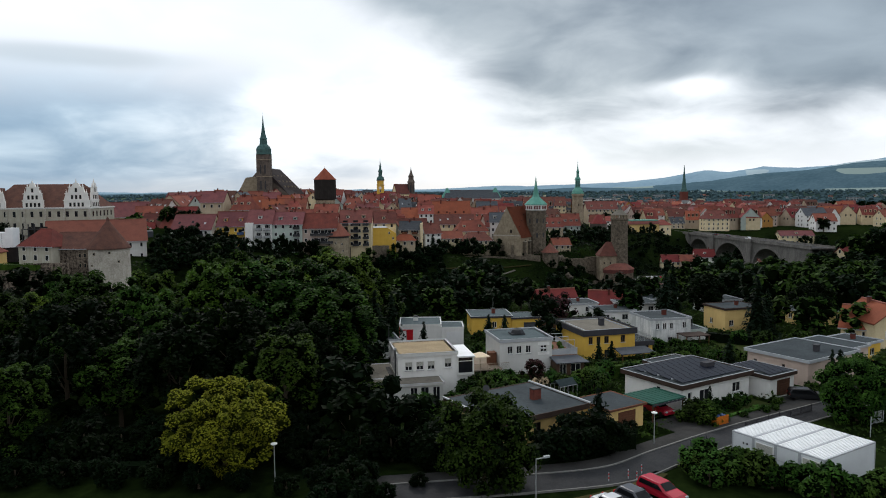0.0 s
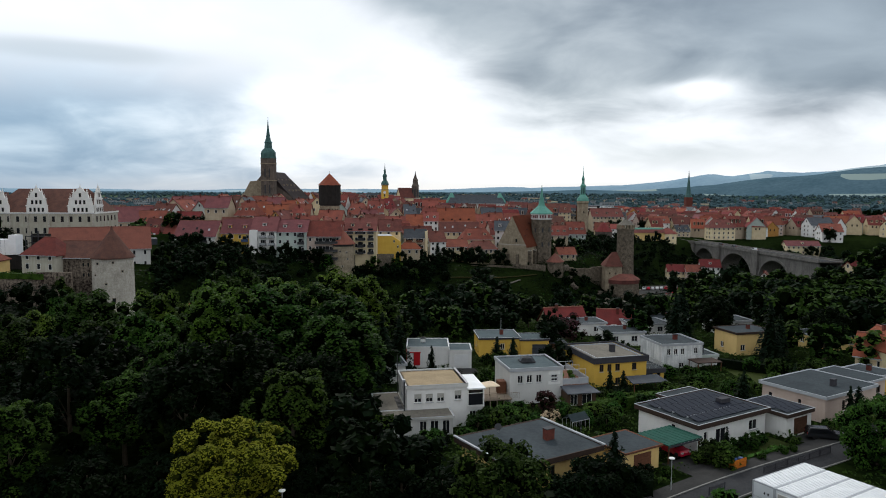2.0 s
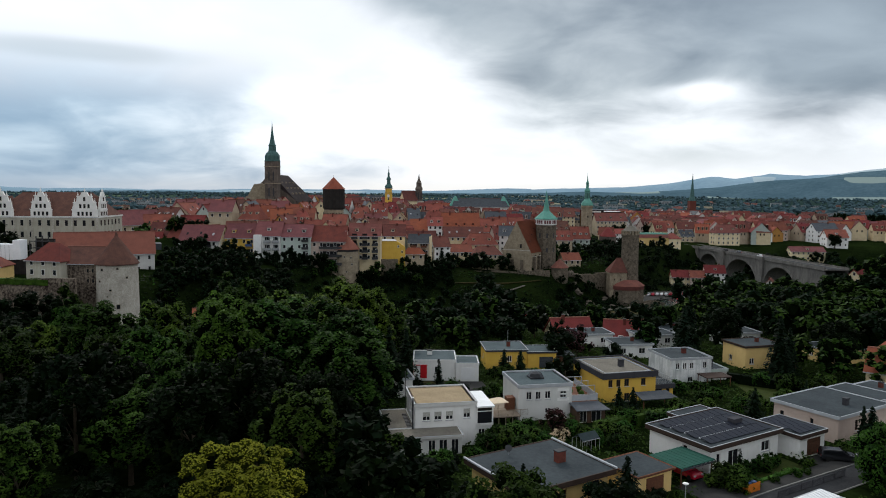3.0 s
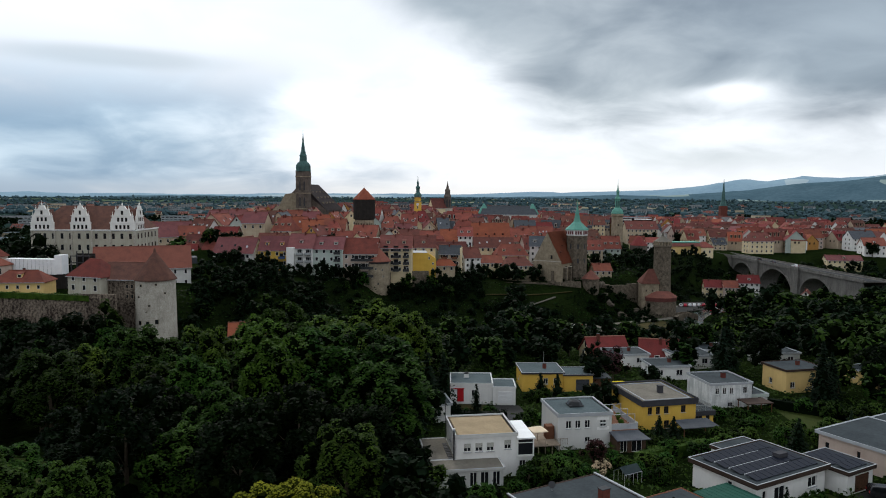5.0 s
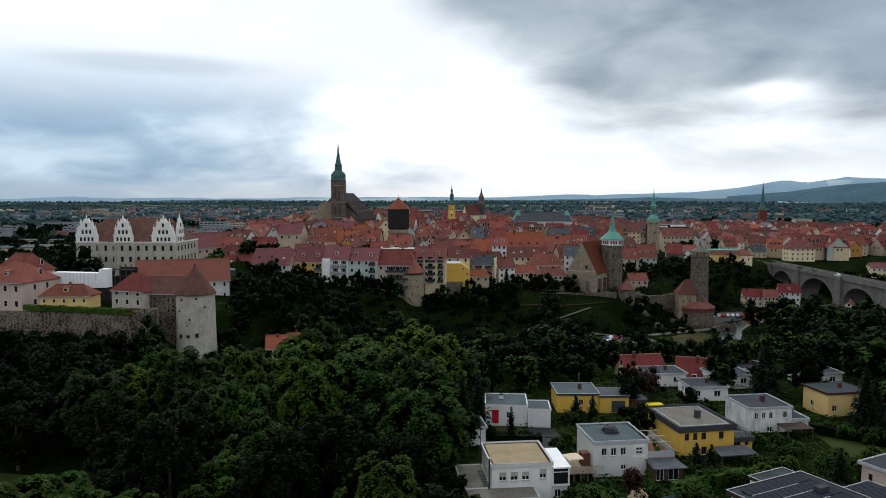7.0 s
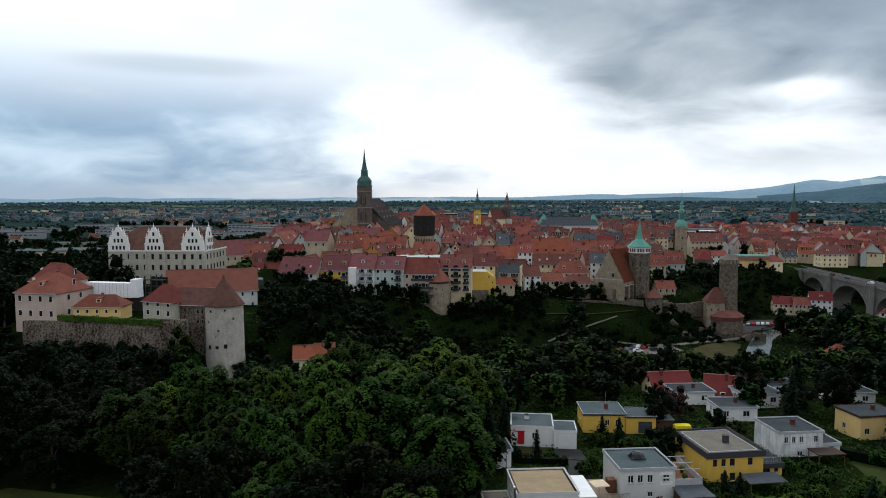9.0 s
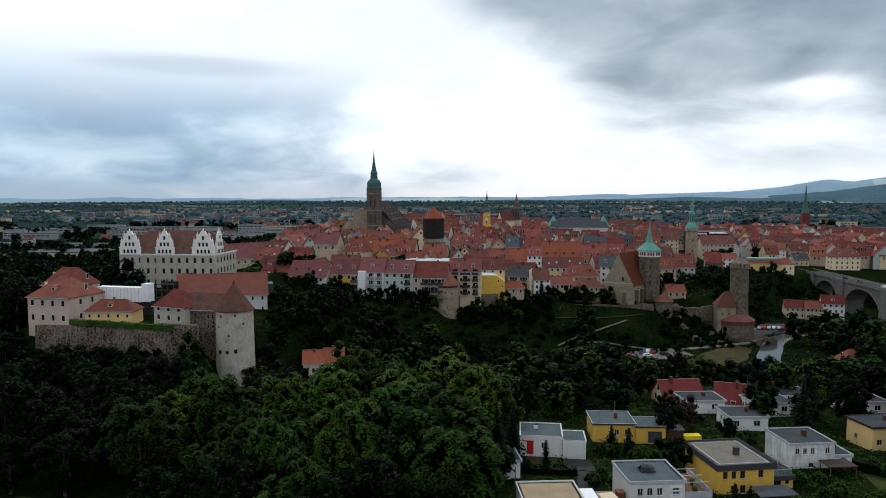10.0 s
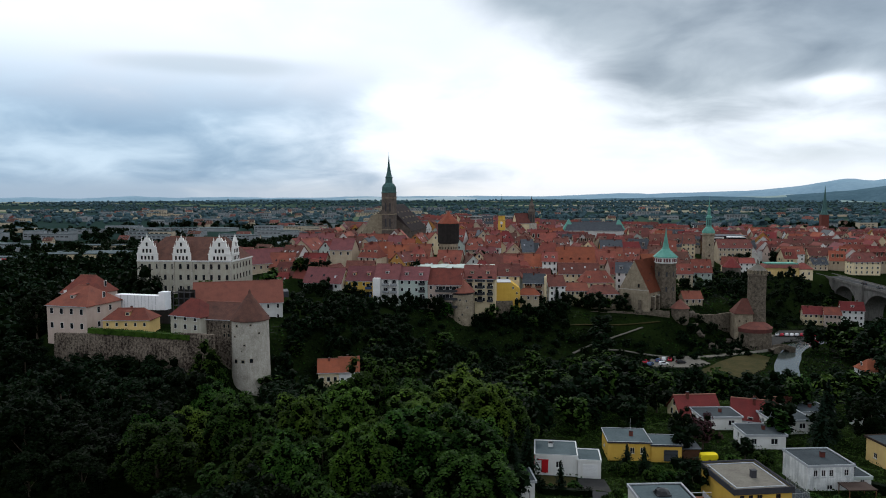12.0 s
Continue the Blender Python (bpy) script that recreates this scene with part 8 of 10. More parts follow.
# ------------------------------------------------------------ landmarks
def landmark_church():
    h = thing("cathedral", -110, 463, 8, 0, "sooty sandstone cathedral with a copper-capped spire", "church")
    bm = bmesh.new()
    box(bm, -4.0, -4.0, -2, 4.0, 4.0, 44)
    part("tower", bm, M["stone_dark"], h)
    for z0 in (20, 30, 40.5):
        bm = bmesh.new()
        box(bm, -4.25, -4.25, z0, 4.25, 4.25, z0 + 0.5)
        part("cornice", bm, M["stone_tan"], h)
    for z0 in (22, 32):
        for k in (-1.8, 1.0):
            bm = bmesh.new()
            prism(bm, [(k, -4.1), (k + 0.9, -4.1), (k + 0.9, -3.9), (k, -3.9)], z0, z0 + 5.5)
            part("louvre", bm, M["metal_dark"], h)
    bm = bmesh.new()
    lathe(bm, [(4.9, 44), (5.0, 44.6), (4.6, 44.8), (4.7, 47.6), (3.6, 49.4), (2.6, 50.2), (2.4, 50.6), (2.2, 53.6), (2.6, 53.9), (1.9, 54.8), (1.3, 57.5), (0.55, 63.0), (0.1, 68.4), (0, 68.6)], 8, 0, 0, 0.39)
    part("spire", bm, M["copper_dark"], h, "dark green copper spire", False)
    bm = bmesh.new()
    lathe(bm, [(0.05, 68.3), (0.05, 70.4)], 6)
    part("cross", bm, M["metal_dark"], h)
    # nave behind the tower, its gable of tan stone
    bm = bmesh.new()
    x0, x1, y0, y1, e, r = -18.5, 13.5, 5.0, 60, 19.5, 35.5
    lo = [bm.verts.new(p) for p in ((x0, y0, -2), (x1, y0, -2), (x1, y1, -2), (x0, y1, -2))]
    hi = [bm.verts.new(p) for p in ((x0, y0, e), (x1, y0, e), (x1, y1, e), (x0, y1, e))]
    xm = (x0 + x1) / 2
    a, b = bm.verts.new((xm - 3, y0, r - 1.5)), bm.verts.new((xm, y1, r))
    for f in ((lo[0], lo[1], hi[1], a, hi[0]), (lo[1], lo[2], hi[2], hi[1]), (lo[2], lo[3], hi[3], b, hi[2]), (lo[3], lo[0], hi[0], hi[3])):
        bm.faces.new(f)
    part("nave_wall", bm, M["stone_dark"], h)
    bm = bmesh.new()
    pts = [(-19.2, -2), (-3.9, -2), (-3.9, 28.5), (-7.8, 30.2), (-12.5, 29.6), (-15.2, 24.5), (-19.2, 17.5)]
    lo, hi = [bm.verts.new((px, 2.0, pz)) for px, pz in pts], [bm.verts.new((px, 5.2, pz)) for px, pz in pts]
    bm.faces.new(lo)
    bm.faces.new(hi[::-1])
    for i in range(len(pts)):
        j = (i + 1) % len(pts)
        bm.faces.new((hi[i], hi[j], lo[j], lo[i]))
    part("west_gable", bm, M["stone_tan"], h, "broad tan stone west gable")
    bm = bmesh.new()
    v = [bm.verts.new(p) for p in ((x1 + 0.8, y0 + 0.2, e - 1), (x1 + 0.8, y1 + 0.5, e - 1), (xm + 1.0, y1 - 8, r + 0.6), (xm + 1.0, y0 + 1, r + 0.6), (x0 - 0.8, y0 + 0.2, e - 1), (x0 - 0.8, y1 + 0.5, e - 1))]
    bm.faces.new((v[0], v[1], v[2], v[3]))
    bm.faces.new((v[4], v[3], v[2], v[5]))
    bm.faces.new((v[1], v[5], v[2]))
    bm.faces.new((v[0], v[3], v[4]))
    bmesh.ops.solidify(bm, geom=bm.faces[:], thickness=0.4)
    part("nave_roof", bm, M["church_roof"], h, "steep dark brown nave roof")
    for k in range(4):
        for q in range(3):
            f = 0.25 + 0.22 * q
            xx, zz = x1 + (xm - x1) * f, e + (r - e) * f
            bm = bmesh.new()
            box(bm, xx - 0.2, 12 + 11 * k, zz - 0.2, xx + 1.0, 13.2 + 11 * k, zz + 0.9)
            part("roof_dormer", bm, M["stone_tan"], h)
    for k in range(4):
        bm = bmesh.new()
        box(bm, x1 - 0.05, 10 + 12 * k, 6, x1 + 0.12, 12 + 12 * k, 15)
        part("window", bm, M["glass"], h)


def landmark_black_tower():
    h = thing("water_tower", -62, 403, 8, 0, "black boarded round tower with a red tent roof", "tower")
    bm = bmesh.new()
    lathe(bm, [(5.3, -2), (5.2, 11.0), (5.35, 11.1), (5.35, 16.2)], 16)
    part("stone_base", bm, M["stone_dark"], h)
    bm = bmesh.new()
    lathe(bm, [(5.42, 11.4), (5.4, 15.6)], 16)
    part("pale_band", bm, M["stone_tan"], h, "tan stone band with small windows")
    for k in range(8):
        a = radians(-150 + 17 * k)
        o = share("window", far_window(0.7, 1.0, M["frame_dark"]), h, Matrix.Translation((5.4 * math.cos(a), 5.4 * math.sin(a), 13.0)) @ Matrix.Rotation(a + math.pi / 2, 4, "Z"))
    bm = bmesh.new()
    lathe(bm, [(5.4, 16.0), (6.05, 16.4), (6.05, 27.0)], 16)
    part("boarded_drum", bm, M["black_timber"], h, "black weathered boarded drum")
    bm = bmesh.new()
    lathe(bm, [(6.35, 26.9), (6.4, 27.1), (0, 33.6)], 8, 0, 0, 0.39)
    part("roof", bm, M["tile_bright"], h)
    bm = bmesh.new()
    lathe(bm, [(0.06, 33.5), (0.06, 34.6)], 5)
    part("finial", bm, M["metal_dark"], h)


def baroque_top(h, z, r, mat, prof, n=8):
    bm = bmesh.new()
    lathe(bm, [(r * a, z + b) for a, b in prof], n, 0, 0, math.pi / n)
    part("cupola", bm, M[mat], h, smooth=False)


def landmark_town_hall():
    h = thing("town_hall_tower", -41, 519, 8, 0, "bright yellow town hall tower with a dark baroque top", "tower")
    bm = bmesh.new()
    box(bm, -2.4, -2.4, -2, 2.4, 2.4, 24.5)
    lathe(bm, [(2.5, 24.5), (2.5, 27.6)], 8, 0, 0, 0.39)
    part("shaft", bm, M["yellow"], h)
    for z0 in (17, 24.4, 27.6):
        bm = bmesh.new()
        box(bm, -2.7, -2.7, z0, 2.7, 2.7, z0 + 0.35)
        part("cornice", bm, M["stone_tan"], h)
    for z0 in (13, 19.5):
        share("window", far_window(1.0, 2.0, M["frame"]), h, Matrix.Translation((0, -2.4, z0)))
    bm = bmesh.new()
    lathe(bm, [(1.0, 22.0), (1.0, 22.2)], 14)
    o = part("clock", bm, M["frame"], h)
    o.matrix_basis = pose(0, 19.9, 22.6, 90) @ pose(0, 0, 0.2)
    o.matrix_basis = Matrix.Translation((0, -24.5, 22.6)) @ Matrix.Rotation(radians(-90), 4, "X")
    baroque_top(h, 28, 1, "copper_dark", [(2.7, 0), (2.9, 0.6), (2.4, 2.0), (1.4, 3.0), (1.3, 5.5), (1.7, 6.0), (1.5, 7.0), (0.8, 7.8), (0.7, 9.6), (0.95, 9.9), (0.4, 11.2), (0.12, 13.6), (0.06, 15.4), (0, 15.5)])


def landmark_leaning_tower():
    h = thing("gate_tower", -24, 640, 8, 1, "slender stone gate tower with a baroque crown", "tower")
    bm = bmesh.new()
    lathe(bm, [(4.6, -2), (4.4, 17), (4.4, 17.2)], 12)
    part("shaft", bm, M["stone_pale"], h)
    bm = bmesh.new()
    lathe(bm, [(3.3, 17.0), (3.2, 27), (3.6, 27.3)], 8, 0, 0, 0.39)
    part("octagon", bm, M["stone_dark"], h)
    for k in range(3):
        a = radians(-140 + 45 * k)
        bm = bmesh.new()
        box(bm, -0.6, -0.1, 18.5, 0.6, 0.1, 25)
        o = part("bell_opening", bm, M["metal_dark"], h)
        o.matrix_basis = Matrix.Rotation(a + math.pi / 2, 4, "Z") @ Matrix.Translation((0, -3.05, 0))
    baroque_top(h, 27.2, 1, "stone_dark", [(3.7, 0), (3.5, 0.8), (2.6, 2.4), (2.4, 5.2), (2.7, 5.5), (1.6, 7.4), (0.7, 10.2), (0.2, 13.2), (0, 14.0)])
    b = gable_house(-36, 630, gz(-36, 630), 30, 16, 10, 14, 8, "cream", "tile_brown", "cream gabled church beside the gate tower", 0, chim=0, name="chapel", category="church")


def landmark_copper_gate():
    h = thing("gate_tower", 96.5, 500, 4, 0, "round stone gate tower with a green copper dome", "tower")
    bm = bmesh.new()
    lathe(bm, [(4.0, -6), (3.8, 10), (3.7, 19.5), (4.1, 19.9), (4.1, 21.2), (3.8, 21.3)], 20)
    part("shaft", bm, M["stone_tan"], h)
    baroque_top(h, 21.2, 1, "copper", [(4.2, 0), (4.3, 0.5), (3.7, 2.0), (2.5, 3.6), (1.9, 4.1), (1.8, 4.3), (1.7, 9.5), (2.1, 9.9), (1.7, 11.0), (1.0, 11.8), (0.9, 14.6), (1.2, 15.0), (0.5, 16.8), (0.15, 20.5), (0, 24.6)], 8)
    for k in range(3):
        a = radians(-130 + 40 * k)
        bm = bmesh.new()
        box(bm, -0.4, -0.08, 26.2, 0.4, 0.08, 30)
        o = part("lantern_opening", bm, M["copper_dark"], h)
        o.matrix_basis = Matrix.Rotation(a + math.pi / 2, 4, "Z") @ Matrix.Translation((0, -1.7, 0))
    for zz in (6, 13):
        share("window", far_window(0.8, 1.4, M["frame_dark"]), h, Matrix.Translation((0, -3.78, zz)))
    # modern block beside it
    b = thing("office_block", 103, 540, 3, 3, "modern office block of white panels and dark glass", "office building")
    slab_part("wall", b, 0, 0, -3, 14, 16, 18, "glass")
    slab_part("panel_wall", b, 0.2, -0.6, 10.5, 12, -0.05, 17.5, "white2")
    slab_part("pane", b, 1.0, -0.8, 12.0, 11, -0.62, 14.0, "glass")
    slab_part("pane", b, 1.0, -0.8, 15.0, 11, -0.62, 16.4, "glass")
    slab_part("glass_wing", b, 14.05, 1, -3, 28, 16, 17, "glass")
    for k in range(6):
        slab_part("mullion", b, 14.3 + 2.6 * k, 0.8, -3, 14.45 + 2.6 * k, 1.0, 17.0, "metal_dark")
    slab_part("roof", b, -0.3, -0.8, 18.0, 28.2, 16.2, 18.3, "slate")


def landmark_michael():
    a = -30
    h = thing("church", 27.4, 355, -3, a, "stone church with a tall gable and red tiled roof", "church")
    G, S, e, r = 14.5, 21, 9.5, 23.3
    bm = bmesh.new()
    lo = [bm.verts.new(p) for p in ((0, 0, -3), (G, 0, -3), (G, S, -3), (0, S, -3))]
    hi = [bm.verts.new(p) for p in ((0, 0, e), (G, 0, e), (G, S, e), (0, S, e))]
    p, q = bm.verts.new((G / 2, 0, r)), bm.verts.new((G / 2, S, r))
    for f in ((lo[0], lo[1], hi[1], p, hi[0]), (lo[1], lo[2], hi[2], hi[1]), (lo[2], lo[3], hi[3], q, hi[2]), (lo[3], lo[0], hi[0], hi[3])):
        bm.faces.new(f)
    part("wall", bm, M["stone_tan"], h)
    bm = bmesh.new()
    s = (r - e) / (G / 2)
    for sg in (-1, 1):
        x = G / 2 + sg * (G / 2 + 0.6)
        v = [bm.verts.new(c) for c in ((x, 0.25, e - 0.6 * s), (x, S + 0.3, e - 0.6 * s), (G / 2, S + 0.3, r + 0.1), (G / 2, 0.25, r + 0.1))]
        bm.faces.new(v if sg > 0 else v[::-1])
    bmesh.ops.solidify(bm, geom=bm.faces[:], thickness=0.3)
    part("roof", bm, M["tile_bright"], h)
    for k in range(6):
        u = 1.0 + 2.5 * k
        zt = e + (G / 2 - abs(u - G / 2)) * s - 0.8
        slab_part("gable_pilaster", h, u - 0.12, -0.12, e + 0.3, u + 0.12, 0.02, max(zt, e + 0.6), "stone_tan")
    slab_part("gable_string_course", h, -0.1, -0.18, e - 0.1, G + 0.1, 0.02, e + 0.3, "stone_pale")
    share("window", far_window(1.0, 1.8, M["frame_dark"]), h, Matrix.Translation((G / 2 + 2.4, 0, e + 1.2)))
    for k in range(3):
        slab_part("buttress", h, G - 0.02, 3 + 6 * k, -3, G + 1.4, 4.2 + 6 * k, 6.5, "stone")
        slab_part("buttress_cap", h, G - 0.02, 2.95 + 6 * k, 6.5, G + 1.5, 4.25 + 6 * k, 6.8, "stone_pale")
        slab_part("window", h, G - 0.05, 5.4 + 5.6 * k, 1.5, G + 0.05, 6.9 + 5.6 * k, 7.0, "glass")
    for u in (-0.4, 5, 10):
        slab_part("buttress", h, u, -1.2, -3, u + 1.1, 0.0, 5.0, "stone")
    for k in range(3):
        f = 0.3 + 0.2 * k
        bm = bmesh.new()
        box(bm, -0.5, -0.4, 0, 0.5, 0.4, 0.5)
        o = part("roof_hatch", bm, M["tile_brown"], h)
        o.matrix_basis = Matrix.Translation((G - G / 2 * f, 4 + 5.5 * k, e + (r - e) * f))
    t = thing("church_tower", 49.4, 363, -3, 0, "square stone church tower with a flared copper spire", "tower")
    bm = bmesh.new()
    lathe(bm, [(5.3, -3), (5.1, 21.3)], 8, 0, 0, 0.39)
    part("shaft", bm, M["stone"], t)
    bm = bmesh.new()
    lathe(bm, [(5.2, 21.3), (5.45, 21.5), (5.45, 24.2), (5.2, 24.3)], 8, 0, 0, 0.39)
    part("parapet", bm, M["frame"], t, "white boarded parapet")
    for k in range(8):
        for q in (-1.2, 0, 1.2):
            bm = bmesh.new()
            box(bm, q - 0.42, -0.08, 22.0, q + 0.42, 0.08, 23.6)
            o = part("panel", bm, M["tile_magenta"], t)
            o.matrix_basis = Matrix.Rotation(math.pi / 4 * k, 4, "Z") @ Matrix.Translation((0, -5.06, 0))
    bm = bmesh.new()
    lathe(bm, [(6.0, 24.1), (5.9, 24.4), (3.4, 26.6), (1.9, 28.0), (1.5, 29.0), (0.5, 34.5), (0.1, 38.0), (0, 38.5)], 8, 0, 0, 0.39)
    part("spire", bm, M["copper"], t, "light green copper spire")
    for a2 in (-90, -45, 0, -135):
        for zz in (8, 15):
            bm = bmesh.new()
            box(bm, -0.45, -0.1, zz, 0.45, 0.1, zz + 2.2)
            o = part("window", bm, M["metal_dark"], t)
            o.matrix_basis = Matrix.Rotation(radians(a2 + 90), 4, "Z") @ Matrix.Translation((0, -4.72, 0))
    r2 = thing("bastion", 55, 353, -8, 0, "round stone bastion with a conical brown roof", "tower")
    bm = bmesh.new()
    lathe(bm, [(4.2, -4), (4.0, 6.3)], 14)
    part("wall", bm, M["stone"], r2)
    bm = bmesh.new()
    lathe(bm, [(4.5, 6.2), (0, 10.6)], 14)
    part("roof", bm, M["tile_brown"], r2)
    gable_house(59, 366, -2.5, 10, 9, 8, 3.2, 3.2, "beige", "tile_red", "small house with a red roof by the church", 1, 3)


def landmark_waterworks():
    h = thing("waterworks_tower", 90.3, 359, -21, 0, "round stone water tower with a tiled bastion at its foot", "tower")
    bm = bmesh.new()
    lathe(bm, [(4.5, 8), (4.1, 20), (4.0, 34.0), (4.35, 34.3), (4.35, 35.2)], 22)
    part("shaft", bm, M["stone"], h)
    for k in range(16):
        a = 2 * math.pi * k / 16
        bm = bmesh.new()
        box(bm, -0.42, -0.28, 35.1, 0.42, 0.28, 37.0)
        o = part("merlon", bm, M["stone_tan"], h)
        o.matrix_basis = Matrix.Rotation(a, 4, "Z") @ Matrix.Translation((0, -4.05, 0))
    bm = bmesh.new()
    lathe(bm, [(3.95, 36.6), (4.1, 37.0), (1.6, 38.9), (0.7, 39.4), (0.3, 41.6), (0, 41.9)], 16)
    part("cap_roof", bm, M["gravel_grey"], h, "low grey conical roof")
    bm = bmesh.new()
    lathe(bm, [(8.7, -3), (8.2, 8.6)], 22)
    o = part("bastion", bm, M["stone"], h)
    bm = bmesh.new()
    lathe(bm, [(8.45, 8.6), (8.5, 9.6), (8.45, 10.6)], 22)
    part("battlement", bm, M["tile_brown"], o, "red-brown tiled breastwork")
    bm = bmesh.new()
    lathe(bm, [(8.8, 10.4), (4.6, 13.2)], 22)
    part("skirt_roof", bm, M["tile_brown"], o, "ring of brown roof tiles")
    o.matrix_basis = Matrix.Translation((-1.6, -1.0, 0))
    bm = bmesh.new()
    box(bm, -10.6, -5.0, 5, -2.5, 3.5, 17.0)
    part("side_house_wall", bm, M["stone_tan"], h)
    bm = bmesh.new()
    v = [bm.verts.new(p) for p in ((-11.2, -5.6, 16.8), (-2.2, -5.6, 16.8), (-2.2, 4, 16.8), (-11.2, 4, 16.8), (-6.6, -0.8, 23.6), (-4.2, -0.8, 23.6))]
    for f in ((0, 1, 5, 4), (2, 3, 4, 5), (1, 2, 5), (3, 0, 4), (3, 2, 1, 0)):
        bm.faces.new([v[i] for i in f])
    part("side_house_roof", bm, M["tile_brown"], h)
    for u, zz in ((-8.5, 13), (-5.5, 13), (-8.0, 9.5)):
        share("window", far_window(0.6, 0.9, M["frame_dark"]), h, Matrix.Translation((u, -5.0, zz)))


def landmark_bridge():
    h = thing("viaduct", 168, 330, -20, 0, "long grey concrete arch viaduct over the valley", "bridge")
    th, n = 10.0, 18
    arches = [(37.0, 17.0, 17.6, 11.0), (84.8, 21.9, 17.0, 13.0), (133.4, 16.6, 16.0, 10.5), (166.0, 9.5, 15.0, 7.0)]

    def top(p):
        return 20.8 - 0.0194 * p

    def bar(name, x0, x1, y0, y1, z0, z1, mat):
        """A straight bar that follows the slope of the deck."""
        bm = bmesh.new()
        v = [bm.verts.new((x, y, top(y) + z)) for y in (y0, y1) for x, z in ((x0, z0), (x1, z0), (x1, z1), (x0, z1))]
        for f in ((3, 2, 1, 0), (4, 5, 6, 7), (0, 1, 5, 4), (1, 2, 6, 5), (2, 3, 7, 6), (3, 0, 4, 7)):
            bm.faces.new([v[i] for i in f])
        return part(name, bm, M[mat], h)

    pts = [(-6.0, -6.0)]
    for c, w, zt, rise in arches:
        pts += [(c - w, -6.0)] + [(c - w * math.cos(math.pi * k / n), zt - rise + rise * math.sin(math.pi * k / n)) for k in range(n + 1)] + [(c + w, -6.0)]
    pts.append((184.0, -6.0))
    bm = bmesh.new()
    A = [[bm.verts.new((x, p, q)) for p, q in pts] for x in (0, th)]
    B = [[bm.verts.new((x, p, top(p))) for p, q in pts] for x in (0, th)]
    for i in range(len(pts) - 1):
        bm.faces.new((A[0][i], A[0][i + 1], A[1][i + 1], A[1][i]))
        if abs(pts[i][0] - pts[i + 1][0]) > 1e-6:
            bm.faces.new((A[0][i + 1], A[0][i], B[0][i], B[0][i + 1]))
            bm.faces.new((A[1][i], A[1][i + 1], B[1][i + 1], B[1][i]))
    part("arch_wall", bm, M["concrete"], h)
    bar("deck", -0.5, th + 0.5, -6, 184, 0.0, 0.5, "concrete")
    bar("carriageway", 1.2, th - 1.2, -6, 184, 0.504, 0.56, "asphalt")
    bar("string_course", -0.75, -0.51, -6, 184, -0.1, 0.35, "concrete")
    for x in (-0.45, th + 0.05):
        bar("parapet", x, x + 0.35, -6, 184, 0.504, 1.35, "concrete")
        for k in range(15):
            bar("parapet_post", x - 0.06, x + 0.41, -5 + 12.8 * k, -4.4 + 12.8 * k, 0.504, 1.5, "concrete")
    edges = [(c - w, c + w) for c, w, zt, rise in arches]
    for (a0, a1), (b0, b1) in zip(edges, edges[1:]):
        m = (a1 + b0) / 2
        g = (b0 - a1) / 2 - 0.6
        bm = bmesh.new()
        box(bm, -1.3, m - g, -6, -0.01, m + g, top(m) - 0.15)
        part("pier", bm, M["concrete"], h)
        bar("pier_head", -1.6, -0.76, m - g - 0.4, m + g + 0.4, -0.14, 1.6, "concrete")
    for c, w, zt, rise in arches:
        bm = bmesh.new()
        ring = []
        for k in range(n + 1):
            t = math.pi * k / n
            ring.append([bm.verts.new((xx, c - (w + d) * math.cos(t), zt - rise + (rise + d) * math.sin(t))) for xx, d in ((-0.3, 0.02), (-0.3, 1.2), (0.02, 1.2), (0.02, 0.02))])
        for p, q in zip(ring, ring[1:]):
            for k in range(4):
                bm.faces.new((p[k], q[k], q[(k + 1) % 4], p[(k + 1) % 4]))
        part("arch_ring", bm, M["concrete"], h)
    for y, p, lb in ((70, "car_silver", "silver car on the viaduct"), (98, "car_grey", "dark grey car on the viaduct"), (118, "car_black", "black car on the viaduct")):
        car(168 + 4.0, 330 + y, -20 + top(y) + 0.56, 90, p, lb, "hatch", 4.3)
    gable_house(176, 309, gz(182, 313), 20, 10, 9, 5.0, 4.0, "cream", "tile_crimson", "cream house with a red roof at the bridge end", 2, 3, gablewin=True, base=6)
    gable_house(161, 354, -16, 60, 8, 7, 5.5, 3.4, "white", "tile_brown", "white gabled house under the viaduct", 2, 2, gablewin=True, base=5)
    # houses below
    gable_house(131, 420, -20, -6, 10, 8, 6.2, 3.6, "cream", "tile_crimson", "cream valley house with a crimson roof", 2, 4, gablewin=True)
    gable_house(140.5, 416, -20, -6, 8, 8, 6.6, 3.4, "pink", "tile_red", "pale red valley house by the bridge", 2, 4, gablewin=True)
    gable_house(149, 417, -20, -8, 11, 8, 9.2, 4.0, "white", "tile_crimson", "white valley house with red roof and gable", 3, 4, gablewin=True, dormers=1)


